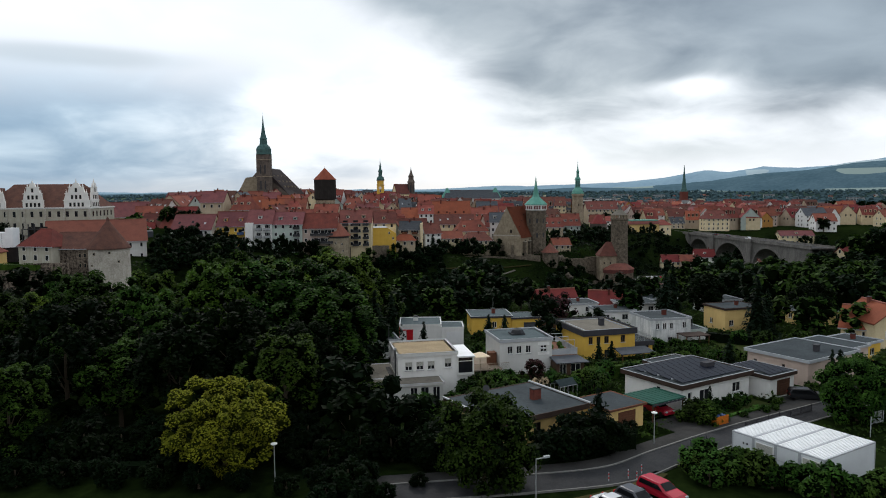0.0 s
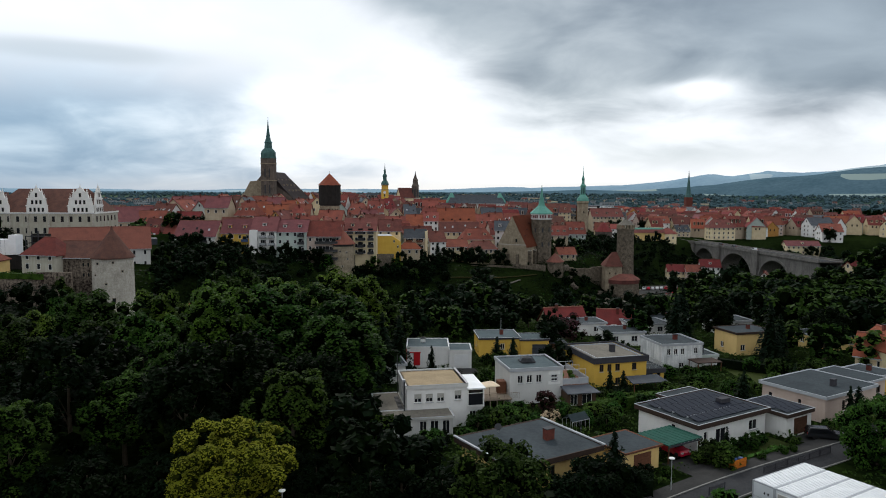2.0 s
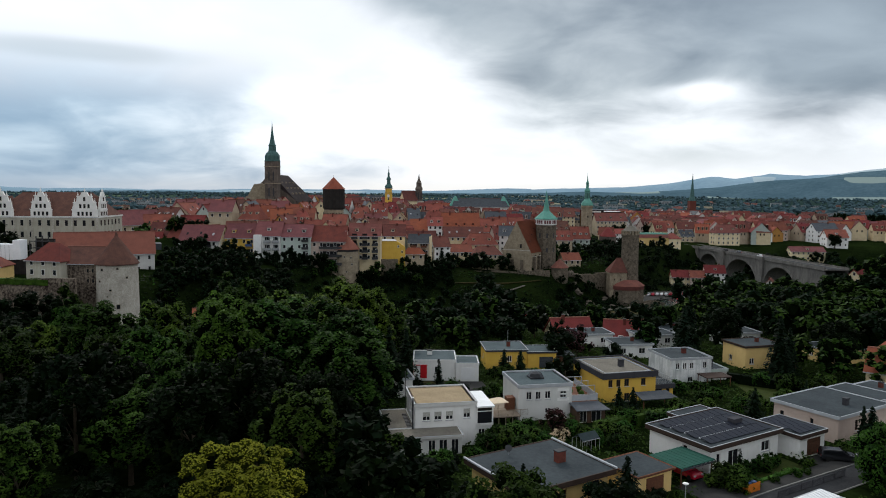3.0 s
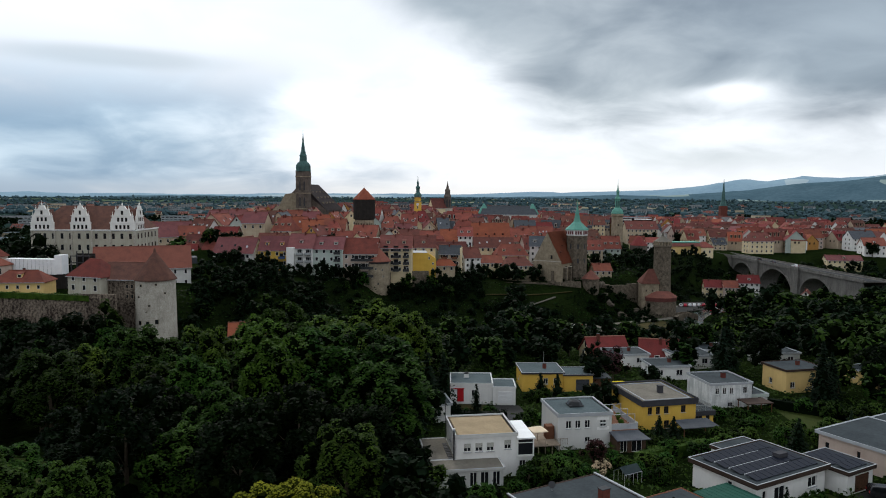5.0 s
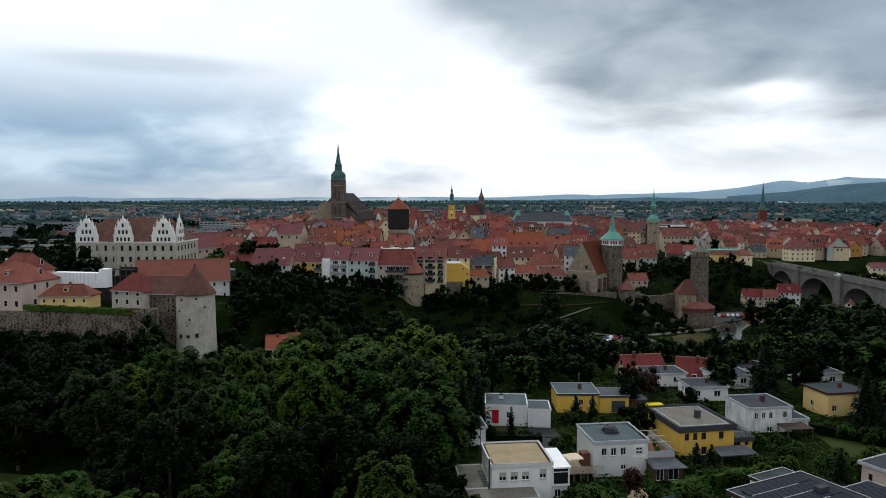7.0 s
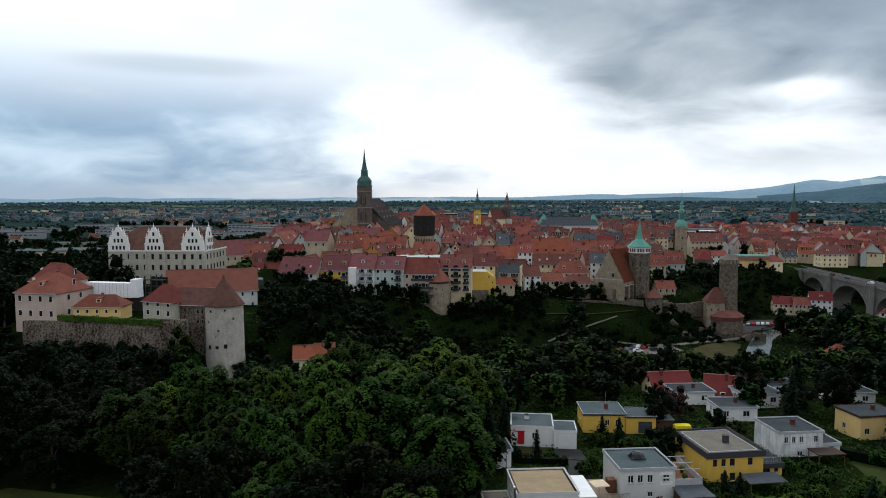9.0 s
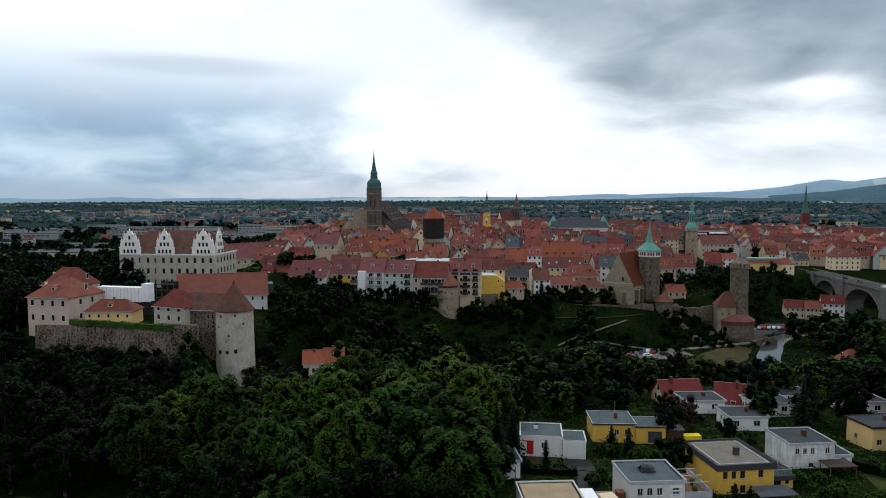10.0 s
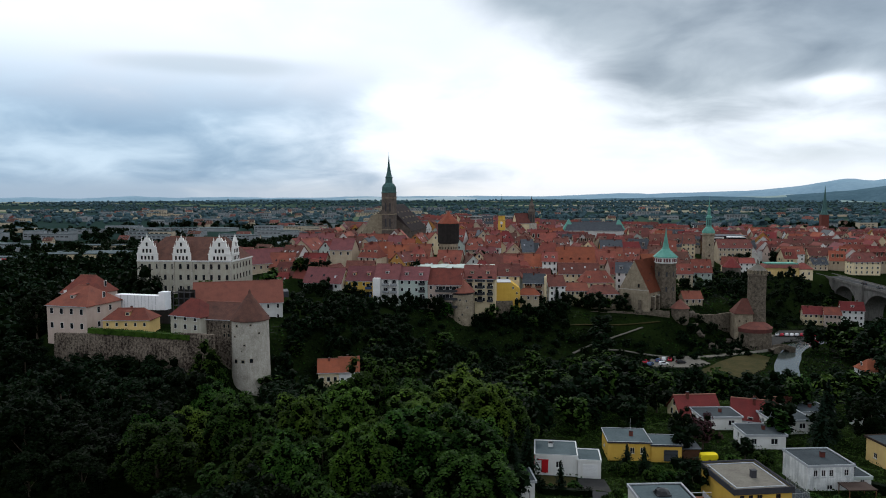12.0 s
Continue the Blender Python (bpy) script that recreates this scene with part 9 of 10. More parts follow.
def landmark_yellow_hall():
    h = thing("assembly_hall", 126.8, 480, -5, 5, "long pale yellow hall with a copper-green flat roof", "hall")
    slab_part("wall", h, 0, 0, -5, 21, 13, 9.8, "pale_yellow")
    slab_part("corner_block", h, 21.02, -0.5, -5, 29, 12, 9.4, "cream")
    bm = bmesh.new()
    v = [bm.verts.new(p) for p in ((-0.8, -0.8, 9.8), (21, -0.8, 9.8), (21, 13.5, 9.8), (-0.8, 13.5, 9.8), (2.0, 2.2, 11.8), (21, 2.2, 11.8), (21, 11, 11.8), (2.0, 11, 11.8))]
    for f in ((0, 1, 5, 4), (2, 3, 7, 6), (3, 0, 4, 7), (1, 2, 6, 5), (3, 2, 1, 0), (4, 5, 6, 7)):
        bm.faces.new([v[i] for i in f])
    part("roof_slope", bm, M["tile_brown"], h)
    slab_part("roof_top", h, 2.1, 2.3, 11.8, 21, 11, 12.5, "copper", "pale green copper flat roof")
    roof_slabs(h, 8, 12.5, 9.4, 3.2, "tile_red", hip=3.4, x0=21.02, y0=-0.5, name="corner_roof")
    for k, u in enumerate((3.0, 10.5, 14.2, 17.6)):
        share("window", far_window(1.6, 4.0), h, Matrix.Translation((u, 0, 3.6)))
    for u in (23.2, 26.6):
        for zz in (1.5, 5.5):
            share("window", far_window(1.1, 1.7), h, Matrix.Translation((u, -0.5, zz)))
    slab_part("terrace_wall", h, -2, -5, -9, 30, -4, -1.2, "stone")
    t = thing("stump_tower", 104, 468, -5, 0, "broad round stone tower with a low red tiled roof", "tower")
    bm = bmesh.new()
    lathe(bm, [(5.6, -5), (5.4, 11.4)], 20)
    part("wall", bm, M["stone_dark"], t)
    bm = bmesh.new()
    lathe(bm, [(5.9, 11.3), (1.2, 16.6), (0, 17.2)], 10)
    part("roof", bm, M["tile_crimson"], t)


def landmark_far_church():
    h = thing("brick_church", 340, 1000, 2, 0, "distant red brick church with a slim copper spire", "church")
    slab_part("tower", h, -4.5, -4.5, -3, 4.5, 4.5, 21, "brick")
    bm = bmesh.new()
    lathe(bm, [(5.0, 21), (3.0, 27), (1.2, 45), (0.35, 56), (0, 58.5)], 8, 0, 0, 0.39)
    part("spire", bm, M["copper_dark"], h)


def castle():
    # outer wall on the rock
    h = thing("castle_wall", -166, 218, -4, -8.6, "long weathered castle wall grown with ivy on top", "wall")
    bm = bmesh.new()
    pts = [(0, 10.0), (6, 10.3), (17, 10.6), (30, 11.4), (42, 12.2), (54, 13.0), (61, 13.0)]
    for (u0, z0), (u1, z1) in zip(pts, pts[1:]):
        vv = [bm.verts.new(p) for p in ((u0, 0.0, -6), (u1, 0.0, -6), (u1, 0.8, z1), (u0, 0.8, z0), (u0, 2.2, -6), (u1, 2.2, -6), (u1, 2.2, z1), (u0, 2.2, z0))]
        for f in ((0, 1, 2, 3), (5, 4, 7, 6), (3, 2, 6, 7), (4, 0, 3, 7), (1, 5, 6, 2)):
            bm.faces.new([vv[i] for i in f])
    part("masonry", bm, M["castle_stone"], h)
    for u in (16, 31):
        slab_part("buttress", h, u, -1.6, -6, u + 2.2, 0.4, 5.0, "castle_stone")
    hedge(*loc(-166, 218, -8.6, 14, 1.4), *loc(-166, 218, -8.6, 53, 1.4), 2.0, 1.7, M["leaf"], "ivy mat on the castle wall top", 21, 6.9)
    # white corner tower
    t = thing("castle_tower", -97.4, 219, -10, 0, "broad whitewashed round castle tower with a conical tiled roof", "tower")
    bm = bmesh.new()
    lathe(bm, [(6.9, -4), (6.2, 3), (5.9, 8), (5.7, 22.9)], 26)
    part("wall", bm, M["stone_pale"], t)
    bm = bmesh.new()
    lathe(bm, [(6.2, 22.5), (6.15, 22.8), (0.5, 30.6), (0.3, 31.6), (0, 32)], 18)
    part("roof", bm, M["tile_old"], t)
    for a, zz, w, hh in ((-110, 20.8, 0.8, 0.8), (-65, 21.2, 0.7, 0.7), (-120, 17.5, 0.7, 0.6), (-85, 15.0, 0.8, 0.6), (-40, 18.5, 0.7, 0.7), (-115, 9.5, 1.1, 1.3), (-90, 9.7, 1.1, 1.0), (-65, 9.8, 1.1, 1.4), (-95, 13.2, 0.5, 0.5)):
        o = share("window", far_window(w, hh, M["stone_tan"]), t, Matrix.Translation(((5.74 if zz > 12 else 5.9) * math.cos(radians(a)), (5.74 if zz > 12 else 5.9) * math.sin(radians(a)), zz)) @ Matrix.Rotation(radians(a + 90), 4, "Z"))
    # gatehouse with hipped roof and the wing up to the tower
    g = gable_house(-123.5, 217.4, 5.5, -16, 12.4, 9, 8.4, 4.6, "castle", "tile_red", "white castle gatehouse with a hipped red roof", 3, 3, hip=4.6, chim=0, name="gatehouse", base=4, win=(1.2, 1.7))
    w = gable_house(-113.2, 216.6, 3.0, -3, 14.5, 11, 10.0, 4.4, "castle_stone", "tile_old", "stone castle wing under an old brown roof", 0, chim=0, name="castle_wing", base=6)
    for u in (8.5, 10.0, 11.5):
        share("window", far_window(0.8, 1.3, M["stone_tan"]), w, Matrix.Translation((u, 0, 7.0)))
        share("window", far_window(0.8, 1.3, M["stone_tan"]), w, Matrix.Translation((u, 0, 4.0)))
    # pale pink house with hipped roof
    p = gable_house(-170.4, 221.6, 5.6, -6, 15.8, 16.5, 9.6, 5.6, "pink", "tile_red", "pale pink castle house with a hipped red roof", 2, 4, hip=6, chim=1, name="castle_house", gablewin=True, base=5, dormers=1, win=(1.3, 2.0))
    gable_house(-177.5, 238, 6.0, -6, 14, 12, 11.0, 5.5, "pink", "tile_red", "rear wing of the pale pink castle house", 2, 4, hip=4, chim=0, name="castle_house", gablewin=True, win=(1.3, 2.0))
    gable_house(-146.6, 216.6, 8.0, 8, 15, 8.5, 3.6, 3.0, "pale_yellow", "tile_red", "low yellow castle cottage with red roof", 1, 5, hip=3.6, dormers=1, name="cottage", win=(0.9, 1.2))
    # stage lorry and scaffold in the courtyard
    s = thing("stage_trailer", -155.5, 237, 8.0, -5, "long white event trailer in the courtyard", "trailer")
    slab_part("body", s, 0, 0, 3.6, 17.5, 3.0, 8.6, "white_sheet")
    for k in range(12):
        slab_part("rib", s, 0.7 + 1.4 * k, -0.05, 3.6, 0.8 + 1.4 * k, 0.0, 8.5, "coping")
    slab_part("side_panel", s, 17.6, -0.3, 3.8, 20.2, 3.0, 10.0, "white_sheet")
    slab_part("skirt", s, 0.1, 0.2, -1.0, 21, 2.8, 3.6, "black_timber")
    d = thing("stage_scaffold", -135.5, 240, 8.0, -5, "dark steel stage scaffold with a peaked top", "scaffold")
    for x in (0, 2.2, 4.4, 6.6):
        for y in (0, 3):
            slab_part("upright", d, x, y, -1, x + 0.25, y + 0.25, 9.5 + (1.5 if 2 < x < 5 else 0), "metal_dark")
    for z in (2, 4.5, 7, 9.2):
        slab_part("ledger", d, 0, 0, z, 6.85, 0.25, z + 0.25, "metal_dark")
        slab_part("deck_board", d, 0, 0.3, z, 6.85, 2.9, z + 0.12, "black_timber")
    slab_part("backdrop_cloth", d, 0.1, 3.3, -1, 6.8, 3.4, 10.0, "black_timber")
    # great hall
    b = gable_house(-129.5, 243, 5.0, 24, 31, 15, 7.6, 7.0, "white2", "tile_faded", "large white castle hall with a broad faded red roof", 2, 9, chim=0, name="castle_hall", base=8, skylights=0, win=(0.9, 1.6))
    slab_part("slate_end", b, 28.5, 8.0, 7.8, 33.6, 15.5, 10.0, "slate")
    # ivory palace with scrolled gables
    h = thing("palace", -181, 291.6, 8, 3.2, "ivory renaissance palace with white stepped gables", "palace")
    L, W, E, R = 42.0, 24.0, 15.0, 9.4
    bm = bmesh.new()
    box(bm, 0, 0, -6, L, W, E)
    part("wall", bm, M["castle"], h)
    slab_part("cornice", h, -0.3, -0.3, E - 0.3, L + 0.3, W + 0.3, E + 0.25, "stucco")
    roof_slabs(h, L, W, E + 0.2, R, "tile_old", 0.2, 7.0)
    for z0 in (2.0, 6.8, 11.4):
        for k in range(12):
            share("window", far_window(1.3, 2.4, M["stone_pale"]), h, Matrix.Translation((2.0 + 3.45 * k, 0, z0)))
        for k in range(6):
            share("window", far_window(1.3, 2.4, M["stone_pale"]), h, Matrix.Translation((L, 2.5 + 3.6 * k, z0)) @ Matrix.Rotation(radians(90), 4, "Z"))
    for k in range(6):
        u = (0.0, 9.2, 16.0, 24.2, 31.6, 41.4)[k]
        slab_part("pilaster", h, u, -0.5, -6, u + 0.6, 0.02, E - 0.3, "stone_pale")

    def gable(u0, u1, m, deep=9.0):
        w = u1 - u0
        zz = [0, 3.0, 3.3, 5.8, 6.1, 8.3, 8.6, 10.0]
        ww = [0.5, 0.5, 0.46, 0.42, 0.34, 0.27, 0.17, 0.09]
        left = [(u0 + w / 2 - w * f, E + z) for f, z in zip(ww, zz)]
        right = [(u0 + w / 2 + w * f, E + z) for f, z in zip(ww, zz)]
        bm = bmesh.new()
        for i in range(len(zz) - 1):
            a, b2, c2, d2 = left[i], right[i], right[i + 1], left[i + 1]
            f0 = [bm.verts.new((x, -0.35, z)) for x, z in (a, b2, c2, d2)]
            f1 = [bm.verts.new((x, 0.5, z)) for x, z in (a, b2, c2, d2)]
            bm.faces.new(f0)
            bm.faces.new(f1[::-1])
            for k in range(4):
                bm.faces.new((f1[k], f1[(k + 1) % 4], f0[(k + 1) % 4], f0[k]))
        g2 = part("gable", bm, M["stucco"], h, "white stepped and scrolled gable")
        g2.matrix_basis = m
        for i, (zc, n) in enumerate(((0.5, 4), (3.5, 3), (6.3, 1))):
            for k in range(n):
                o = share("window", far_window(0.95, 1.7, M["stone_pale"]), g2, Matrix.Translation((u0 + w / 2 + (k - (n - 1) / 2) * 1.6, -0.35, E + zc)))
        for z in (3.0, 5.8, 8.3):
            fr = {3.0: 0.5, 5.8: 0.43, 8.3: 0.29}[z]
            bm = bmesh.new()
            box(bm, u0 + w / 2 - w * fr - 0.2, -0.55, E + z - 0.15, u0 + w / 2 + w * fr + 0.2, 0.3, E + z + 0.2)
            part("moulding", bm, M["stucco"], g2)
            for sg in (-1, 1):
                bm = bmesh.new()
                lathe(bm, [(0.12, 0), (0.28, 0.5), (0.1, 0.8), (0.05, 1.6), (0, 1.7)], 6, u0 + w / 2 + sg * (w * fr - 0.3), 0, 0)
                o = part("finial", bm, M["stucco"], g2)
                o.matrix_basis = Matrix.Translation((0, 0, E + z + 0.2))
        bm = bmesh.new()
        lathe(bm, [(0.2, 0), (0.4, 0.6), (0.12, 1.0), (0, 2.2)], 6, u0 + w / 2, 0)
        o = part("finial", bm, M["stucco"], g2)
        o.matrix_basis = Matrix.Translation((0, 0, E + 10.0))
        # roof behind the gable
        bm = bmesh.new()
        v = [bm.verts.new(p) for p in ((u0 + 0.3, 0.5, E + 0.3), (u1 - 0.3, 0.5, E + 0.3), (u0 + w / 2, 0.5, E + 8.2), (u0 + w / 2, deep, E + 8.2), (u0 + 0.3, deep * 0.15, E + 0.3), (u1 - 0.3, deep * 0.15, E + 0.3))]
        bm.faces.new((v[0], v[1], v[2]))
        bm.faces.new((v[1], v[5], v[3], v[2]))
        bm.faces.new((v[4], v[0], v[2], v[3]))
        o = part("gable_roof", bm, M["tile_old"], h)
        o.matrix_basis = m

    I4 = Matrix.Identity(4)
    gable(0, 9.2, I4)
    gable(16, 24, I4)
    gable(32, 41.9, I4)
    gable(1.0, 8.0, Matrix.Translation((L, 0, 0)) @ Matrix.Rotation(radians(90), 4, "Z"))


def mill_tower():
    t = thing("bastion_tower", -42.2, 309, -3.8, 0, "round tan stone tower with an orange conical roof", "tower")
    bm = bmesh.new()
    lathe(bm, [(5.6, -5), (5.3, 4), (5.2, 12.6), (5.0, 12.7), (5.0, 14.0)], 22)
    part("wall", bm, M["stone_tan"], t)
    bm = bmesh.new()
    lathe(bm, [(5.05, 12.9), (5.05, 13.8)], 22)
    part("window_band", bm, M["metal_dark"], t)
    bm = bmesh.new()
    lathe(bm, [(5.9, 13.7), (5.85, 13.95), (0.6, 19.6)], 16)
    part("roof", bm, M["tile_faded"], t)
    bm = bmesh.new()
    lathe(bm, [(0.75, 19.3), (0.5, 20.2), (0.1, 20.6), (0.05, 21.8)], 8)
    part("finial", bm, M["coping"], t)
    for a, zz in ((-120, 10), (-90, 10.4), (-60, 10), (-110, 7), (-125, 4.0), (-80, 4.2), (-95, 0.5), (-55, 7.2)):
        share("window", far_window(0.8, 0.9, M["stone_pale"]), t, Matrix.Translation((5.2 * math.cos(radians(a)), 5.2 * math.sin(radians(a)), zz)) @ Matrix.Rotation(radians(a + 90), 4, "Z"))


def town_walls():
    for x0, y0, x1, y1, z0, z1, lb in ((-38, 311.5, -21, 320.5, -4, 4.6, "weathered town wall beside the round tower"), (-4, 338, 50, 350, -9, -3.0, "long stone terrace wall under the church"), (-92, 298, -72, 299, -6, 2.5, "old stone retaining wall under the apartment houses"), (52, 352, 80, 362, -12, -5.5, "rocky town wall beside the water tower"), (-18, 322, -5, 337, -7, -1.5, "stone wall stub under the yellow house")):
        ln = math.hypot(x1 - x0, y1 - y0)
        w = thing("town_wall", x0, y0, 0, math.degrees(math.atan2(y1 - y0, x1 - x0)), lb, "wall", "old town walls")
        bm = bmesh.new()
        rg = random.Random(int(x0))
        u = 0.0
        while u < ln:
            d = rg.uniform(2.5, 5)
            box(bm, u, rg.uniform(0, 0.2), z0 - 4, min(ln, u + d), 1.4, z1 + rg.uniform(-0.5, 0.5))
            u += d
        part("masonry", bm, M["stone"], w)


landmark_church()
landmark_black_tower()
landmark_town_hall()
landmark_leaning_tower()
landmark_copper_gate()
landmark_michael()
landmark_waterworks()
landmark_bridge()
landmark_yellow_hall()
landmark_far_church()
castle()
mill_tower()
town_walls()


# ------------------------------------------------------------ valley floor, gardens beyond, distance
def valley():
    bm = bmesh.new()
    pts = smooth_line([(58, 258), (70, 270), (80, 284), (87, 300), (92, 318), (98, 334), (103, 348), (113, 364), (132, 378), (175, 392)])
    rows = []
    for i, p in enumerate(pts):
        a, b = pts[max(0, i - 1)], pts[min(len(pts) - 1, i + 1)]
        d = Vector((b[0] - a[0], b[1] - a[1])).normalized()
        w = 4.6
        rows.append([bm.verts.new((p[0] - d.y * s * w, p[1] + d.x * s * w, -19.72)) for s in (1, -1)])
    for p, q in zip(rows, rows[1:]):
        bm.faces.new((p[0], p[1], q[1], q[0]))
    structure("river", bm, M["water"], "calm grey river reflecting the sky", "water")
    for nm, line, w, mt, lb in (
        ("path_valley", [(5, 312), (10.1, 317.8), (15.7, 323.4), (25.1, 331.2), (36.5, 339.9)], 0.7, "gravel_grey", "pale gravel footpath up the slope"),
        ("path_terrace", [(2, 326), (10.6, 330.3), (28.7, 338.1), (44.9, 346.1)], 0.7, "meadow", "trodden terrace path under the town wall"),
        ("lane_valley", [(20, 322), (26.3, 324.5), (35.1, 326.7), (42.7, 328.0), (59.9, 330.4), (76.5, 339.0), (92, 348), (100, 360), (107, 386)], 1.7, "gravel_grey", "narrow paved riverside lane"),
    ):
        b2 = bmesh.new()
        strip(b2, smooth_line(line), -w, w, 0.35)
        structure(nm, b2, M[mt], lb, "path")
    patch("parking_valley", [(93, 350), (97, 351), (104, 366), (127, 381), (138, 402), (112, 398), (102, 376)], "pavement", "grey paved riverside parking area", 0.45)
    patch("meadow_valley", [(54, 305), (57, 297), (60, 289), (70, 296), (82, 312), (90, 334), (86, 340), (75, 333), (66, 322), (60, 312)], "meadow", "dry yellow riverside meadow", 0.3)
    patch("parking_lower", [(33.7, 318.4), (46, 329), (59, 325.8), (62, 318), (53.8, 309.9), (37.8, 309)], "gravel_grey", "small gravel parking strip", 0.4)
    rg = random.Random(8)
    paints = ("car_white", "car_silver", "car_black", "car_red", "car_grey", "car_blue")
    words = {"car_white": "white", "car_silver": "silver", "car_black": "black", "car_red": "red", "car_grey": "dark grey", "car_blue": "blue"}
    for i, (x, y, r) in enumerate([(107 + 2.4 * k, 383 + 0.25 * k, 70) for k in range(9)] + [(119 + 0.9 * k, 368 + 3 * k, 10) for k in range(4)] + [(35.1, 314.5, 70), (36.6, 310.6, 60), (40.7, 318.1, 70), (43.5, 320.7, 75), (45.9, 319.8, 75), (42.2, 312.2, 20), (49.7, 316.2, 15)]):
        p = rg.choice(paints)
        car(x, y, gz(x, y) + 0.45, r, p, words[p] + " car parked by the river", rg.choice(("hatch", "sedan")), 4.2)
    b = thing("footbridge", 98.5, 346.5, -19.6, 20, "small stone arch bridge with low parapets", "bridge")
    bm = bmesh.new()
    n = 12
    for k in range(n):
        u0, u1 = -5.5 + 11 * k / n, -5.5 + 11 * (k + 1) / n
        z0, z1 = 2.0 - 0.9 * (u0 / 5.5) ** 2, 2.0 - 0.9 * (u1 / 5.5) ** 2
        a0, a1 = max(-1, 1.4 - 2.2 * (u0 / 3) ** 2), max(-1, 1.4 - 2.2 * (u1 / 3) ** 2)
        v = [bm.verts.new(p) for p in ((u0, -2, a0), (u1, -2, a1), (u1, -2, z1), (u0, -2, z0), (u0, 2, a0), (u1, 2, a1), (u1, 2, z1), (u0, 2, z0))]
        for f in ((0, 1, 2, 3), (5, 4, 7, 6), (3, 2, 6, 7), (4, 5, 1, 0)):
            bm.faces.new([v[i] for i in f])
    bmesh.ops.remove_doubles(bm, verts=bm.verts[:], dist=0.001)
    part("arch", bm, M["stone"], b)
    for y in (-2.1, 1.8):
        bm = bmesh.new()
        rings = []
        for k in range(n + 1):
            u = -5.5 + 11 * k / n
            z = 2.0 - 0.9 * (u / 5.5) ** 2
            rings.append([bm.verts.new((u, y + dy, z + dz)) for dy, dz in ((0, -0.3), (0.3, -0.3), (0.3, 0.9), (0, 0.9))])
        for p, q in zip(rings, rings[1:]):
            for i in range(4):
                bm.faces.new((p[i], q[i], q[(i + 1) % 4], p[(i + 1) % 4]))
        bm.faces.new(rings[0])
        bm.faces.new(rings[-1][::-1])
        part("parapet", bm, M["stone"], b)
    # rocks under the water tower
    for i in range(16):
        x, y = rg.uniform(60, 84), rg.uniform(344, 358)
        r = thing("rock", x, y, gz(x, y), rg.uniform(0, 360), "grey-brown granite boulder on the slope", "rock", "rocks on the slope")
        me = raw_mesh("stone", ICO_V * np.array((rg.uniform(1, 2.4), rg.uniform(1, 2), rg.uniform(0.8, 2.2))) * (1 + 0.18 * np.random.default_rng(i).normal(size=(len(ICO_V), 1))), ICO_F, M["rock"])
        o = new("stone", me)
        o.parent = r
    # low houses at the far edge of the estate
    for x, y, rz, L, W, e, r, wl, rf, tx, hp in (
        (26.4, 177, 14, 9.6, 8, 2.0, 3.6, "cream", "tile_crimson", "cream cottage with a crimson roof by the wood", 0),
        (38.0, 178.5, -12, 7.6, 8.4, 1.6, 3.6, "white", "tile_crimson", "white cottage with a dark red roof", 0),
        (45.5, 184, 4, 9.0, 7, 1.6, 2.8, "cream", "tile_brown", "low cottage with a dark brown roof", 0),
        (-79.5, 231, 16, 6.6, 8, 5.2, 3.4, "cream", "tile_bright", "cream valley house with an orange roof and dormer", 0),
        (-73.0, 232.9, 16, 6.4, 8.6, 5.8, 3.8, "white", "tile_bright", "white valley house with an orange tiled roof", 0),
        (75.6, 136.0, -38, 8, 8, 3.6, 3.4, "cream", "tile_bright", "cream house with a steep orange-red roof", 0),
        (86.0, 130.6, 90, 10, 7.4, 5.0, 2.8, "cream", "tile_bright", "cream gabled house with an orange-red roof", 0),
        (110, 240, 30, 11, 8, 4.0, 3.4, "white", "tile_brown", "white house with a brown roof among trees", 0),
        (116, 300, 10, 14, 9, 3.6, 3.6, "white", "tile_bright", "riverside house with an orange roof", 2.5),
        (136, 306, 0, 14, 9, 3.8, 3.8, "cream", "tile_bright", "cream riverside house with an orange-red roof", 0),
    ):
        z = gz(x + L / 2, y + W / 2)
        gable_house(x, y, z, rz, L, W, e, r, wl, rf, tx, 1, 3, hip=hp, gablewin=True, near=True)
    for x, y, rz, L, W, e, wl, tx in (
        (30, 172, 10, 9, 7, 3.0, "white", "small white flat-roofed house behind hedges"),
        (36.5, 160, 8, 8, 7, 3.0, "white", "white flat-roofed bungalow with dark windows"),
        (45, 172, 12, 9, 7, 2.9, "white", "white flat-roofed bungalow among trees"),
        (52, 180, 12, 9, 7, 2.9, "white", "white flat-roofed bungalow among trees"),
        (60, 150.5, 16, 9, 7, 4.6, "pale_yellow", "pale yellow flat-roofed house with a brown rim"),
        (66, 176, 10, 9, 7, 3.0, "white", "white flat-roofed bungalow among trees"),
        (68, 118.0, 30, 7, 6, 3.2, "yellow", "yellow flat-roofed house behind the garden"),
        (-12.5, 125, 14, 7, 6, 3.2, "white", "grey-roofed summer house under trees"),
        (80, 155, 20, 10, 8, 3.0, "pale_yellow", "pale flat-roofed house under trees"),
    ):
        h = thing("bungalow", x, y, gz(x, y), rz, tx, "house", "flat-roofed estate houses")
        shell(h, 0, 0, L, W, -0.3, e, wl, front=[(1.0, 1.0, 1.1, 1.2), (L - 3.0, 1.0, 1.4, 1.2)], left=[(2, 1, 1, 1.1)])
        flat_roof(h, 0, 0, L, W, e + 0.05, "bitumen", "fascia_brown" if "brown rim" in tx else "coping", None, 0.12, 0.3, 0.2)
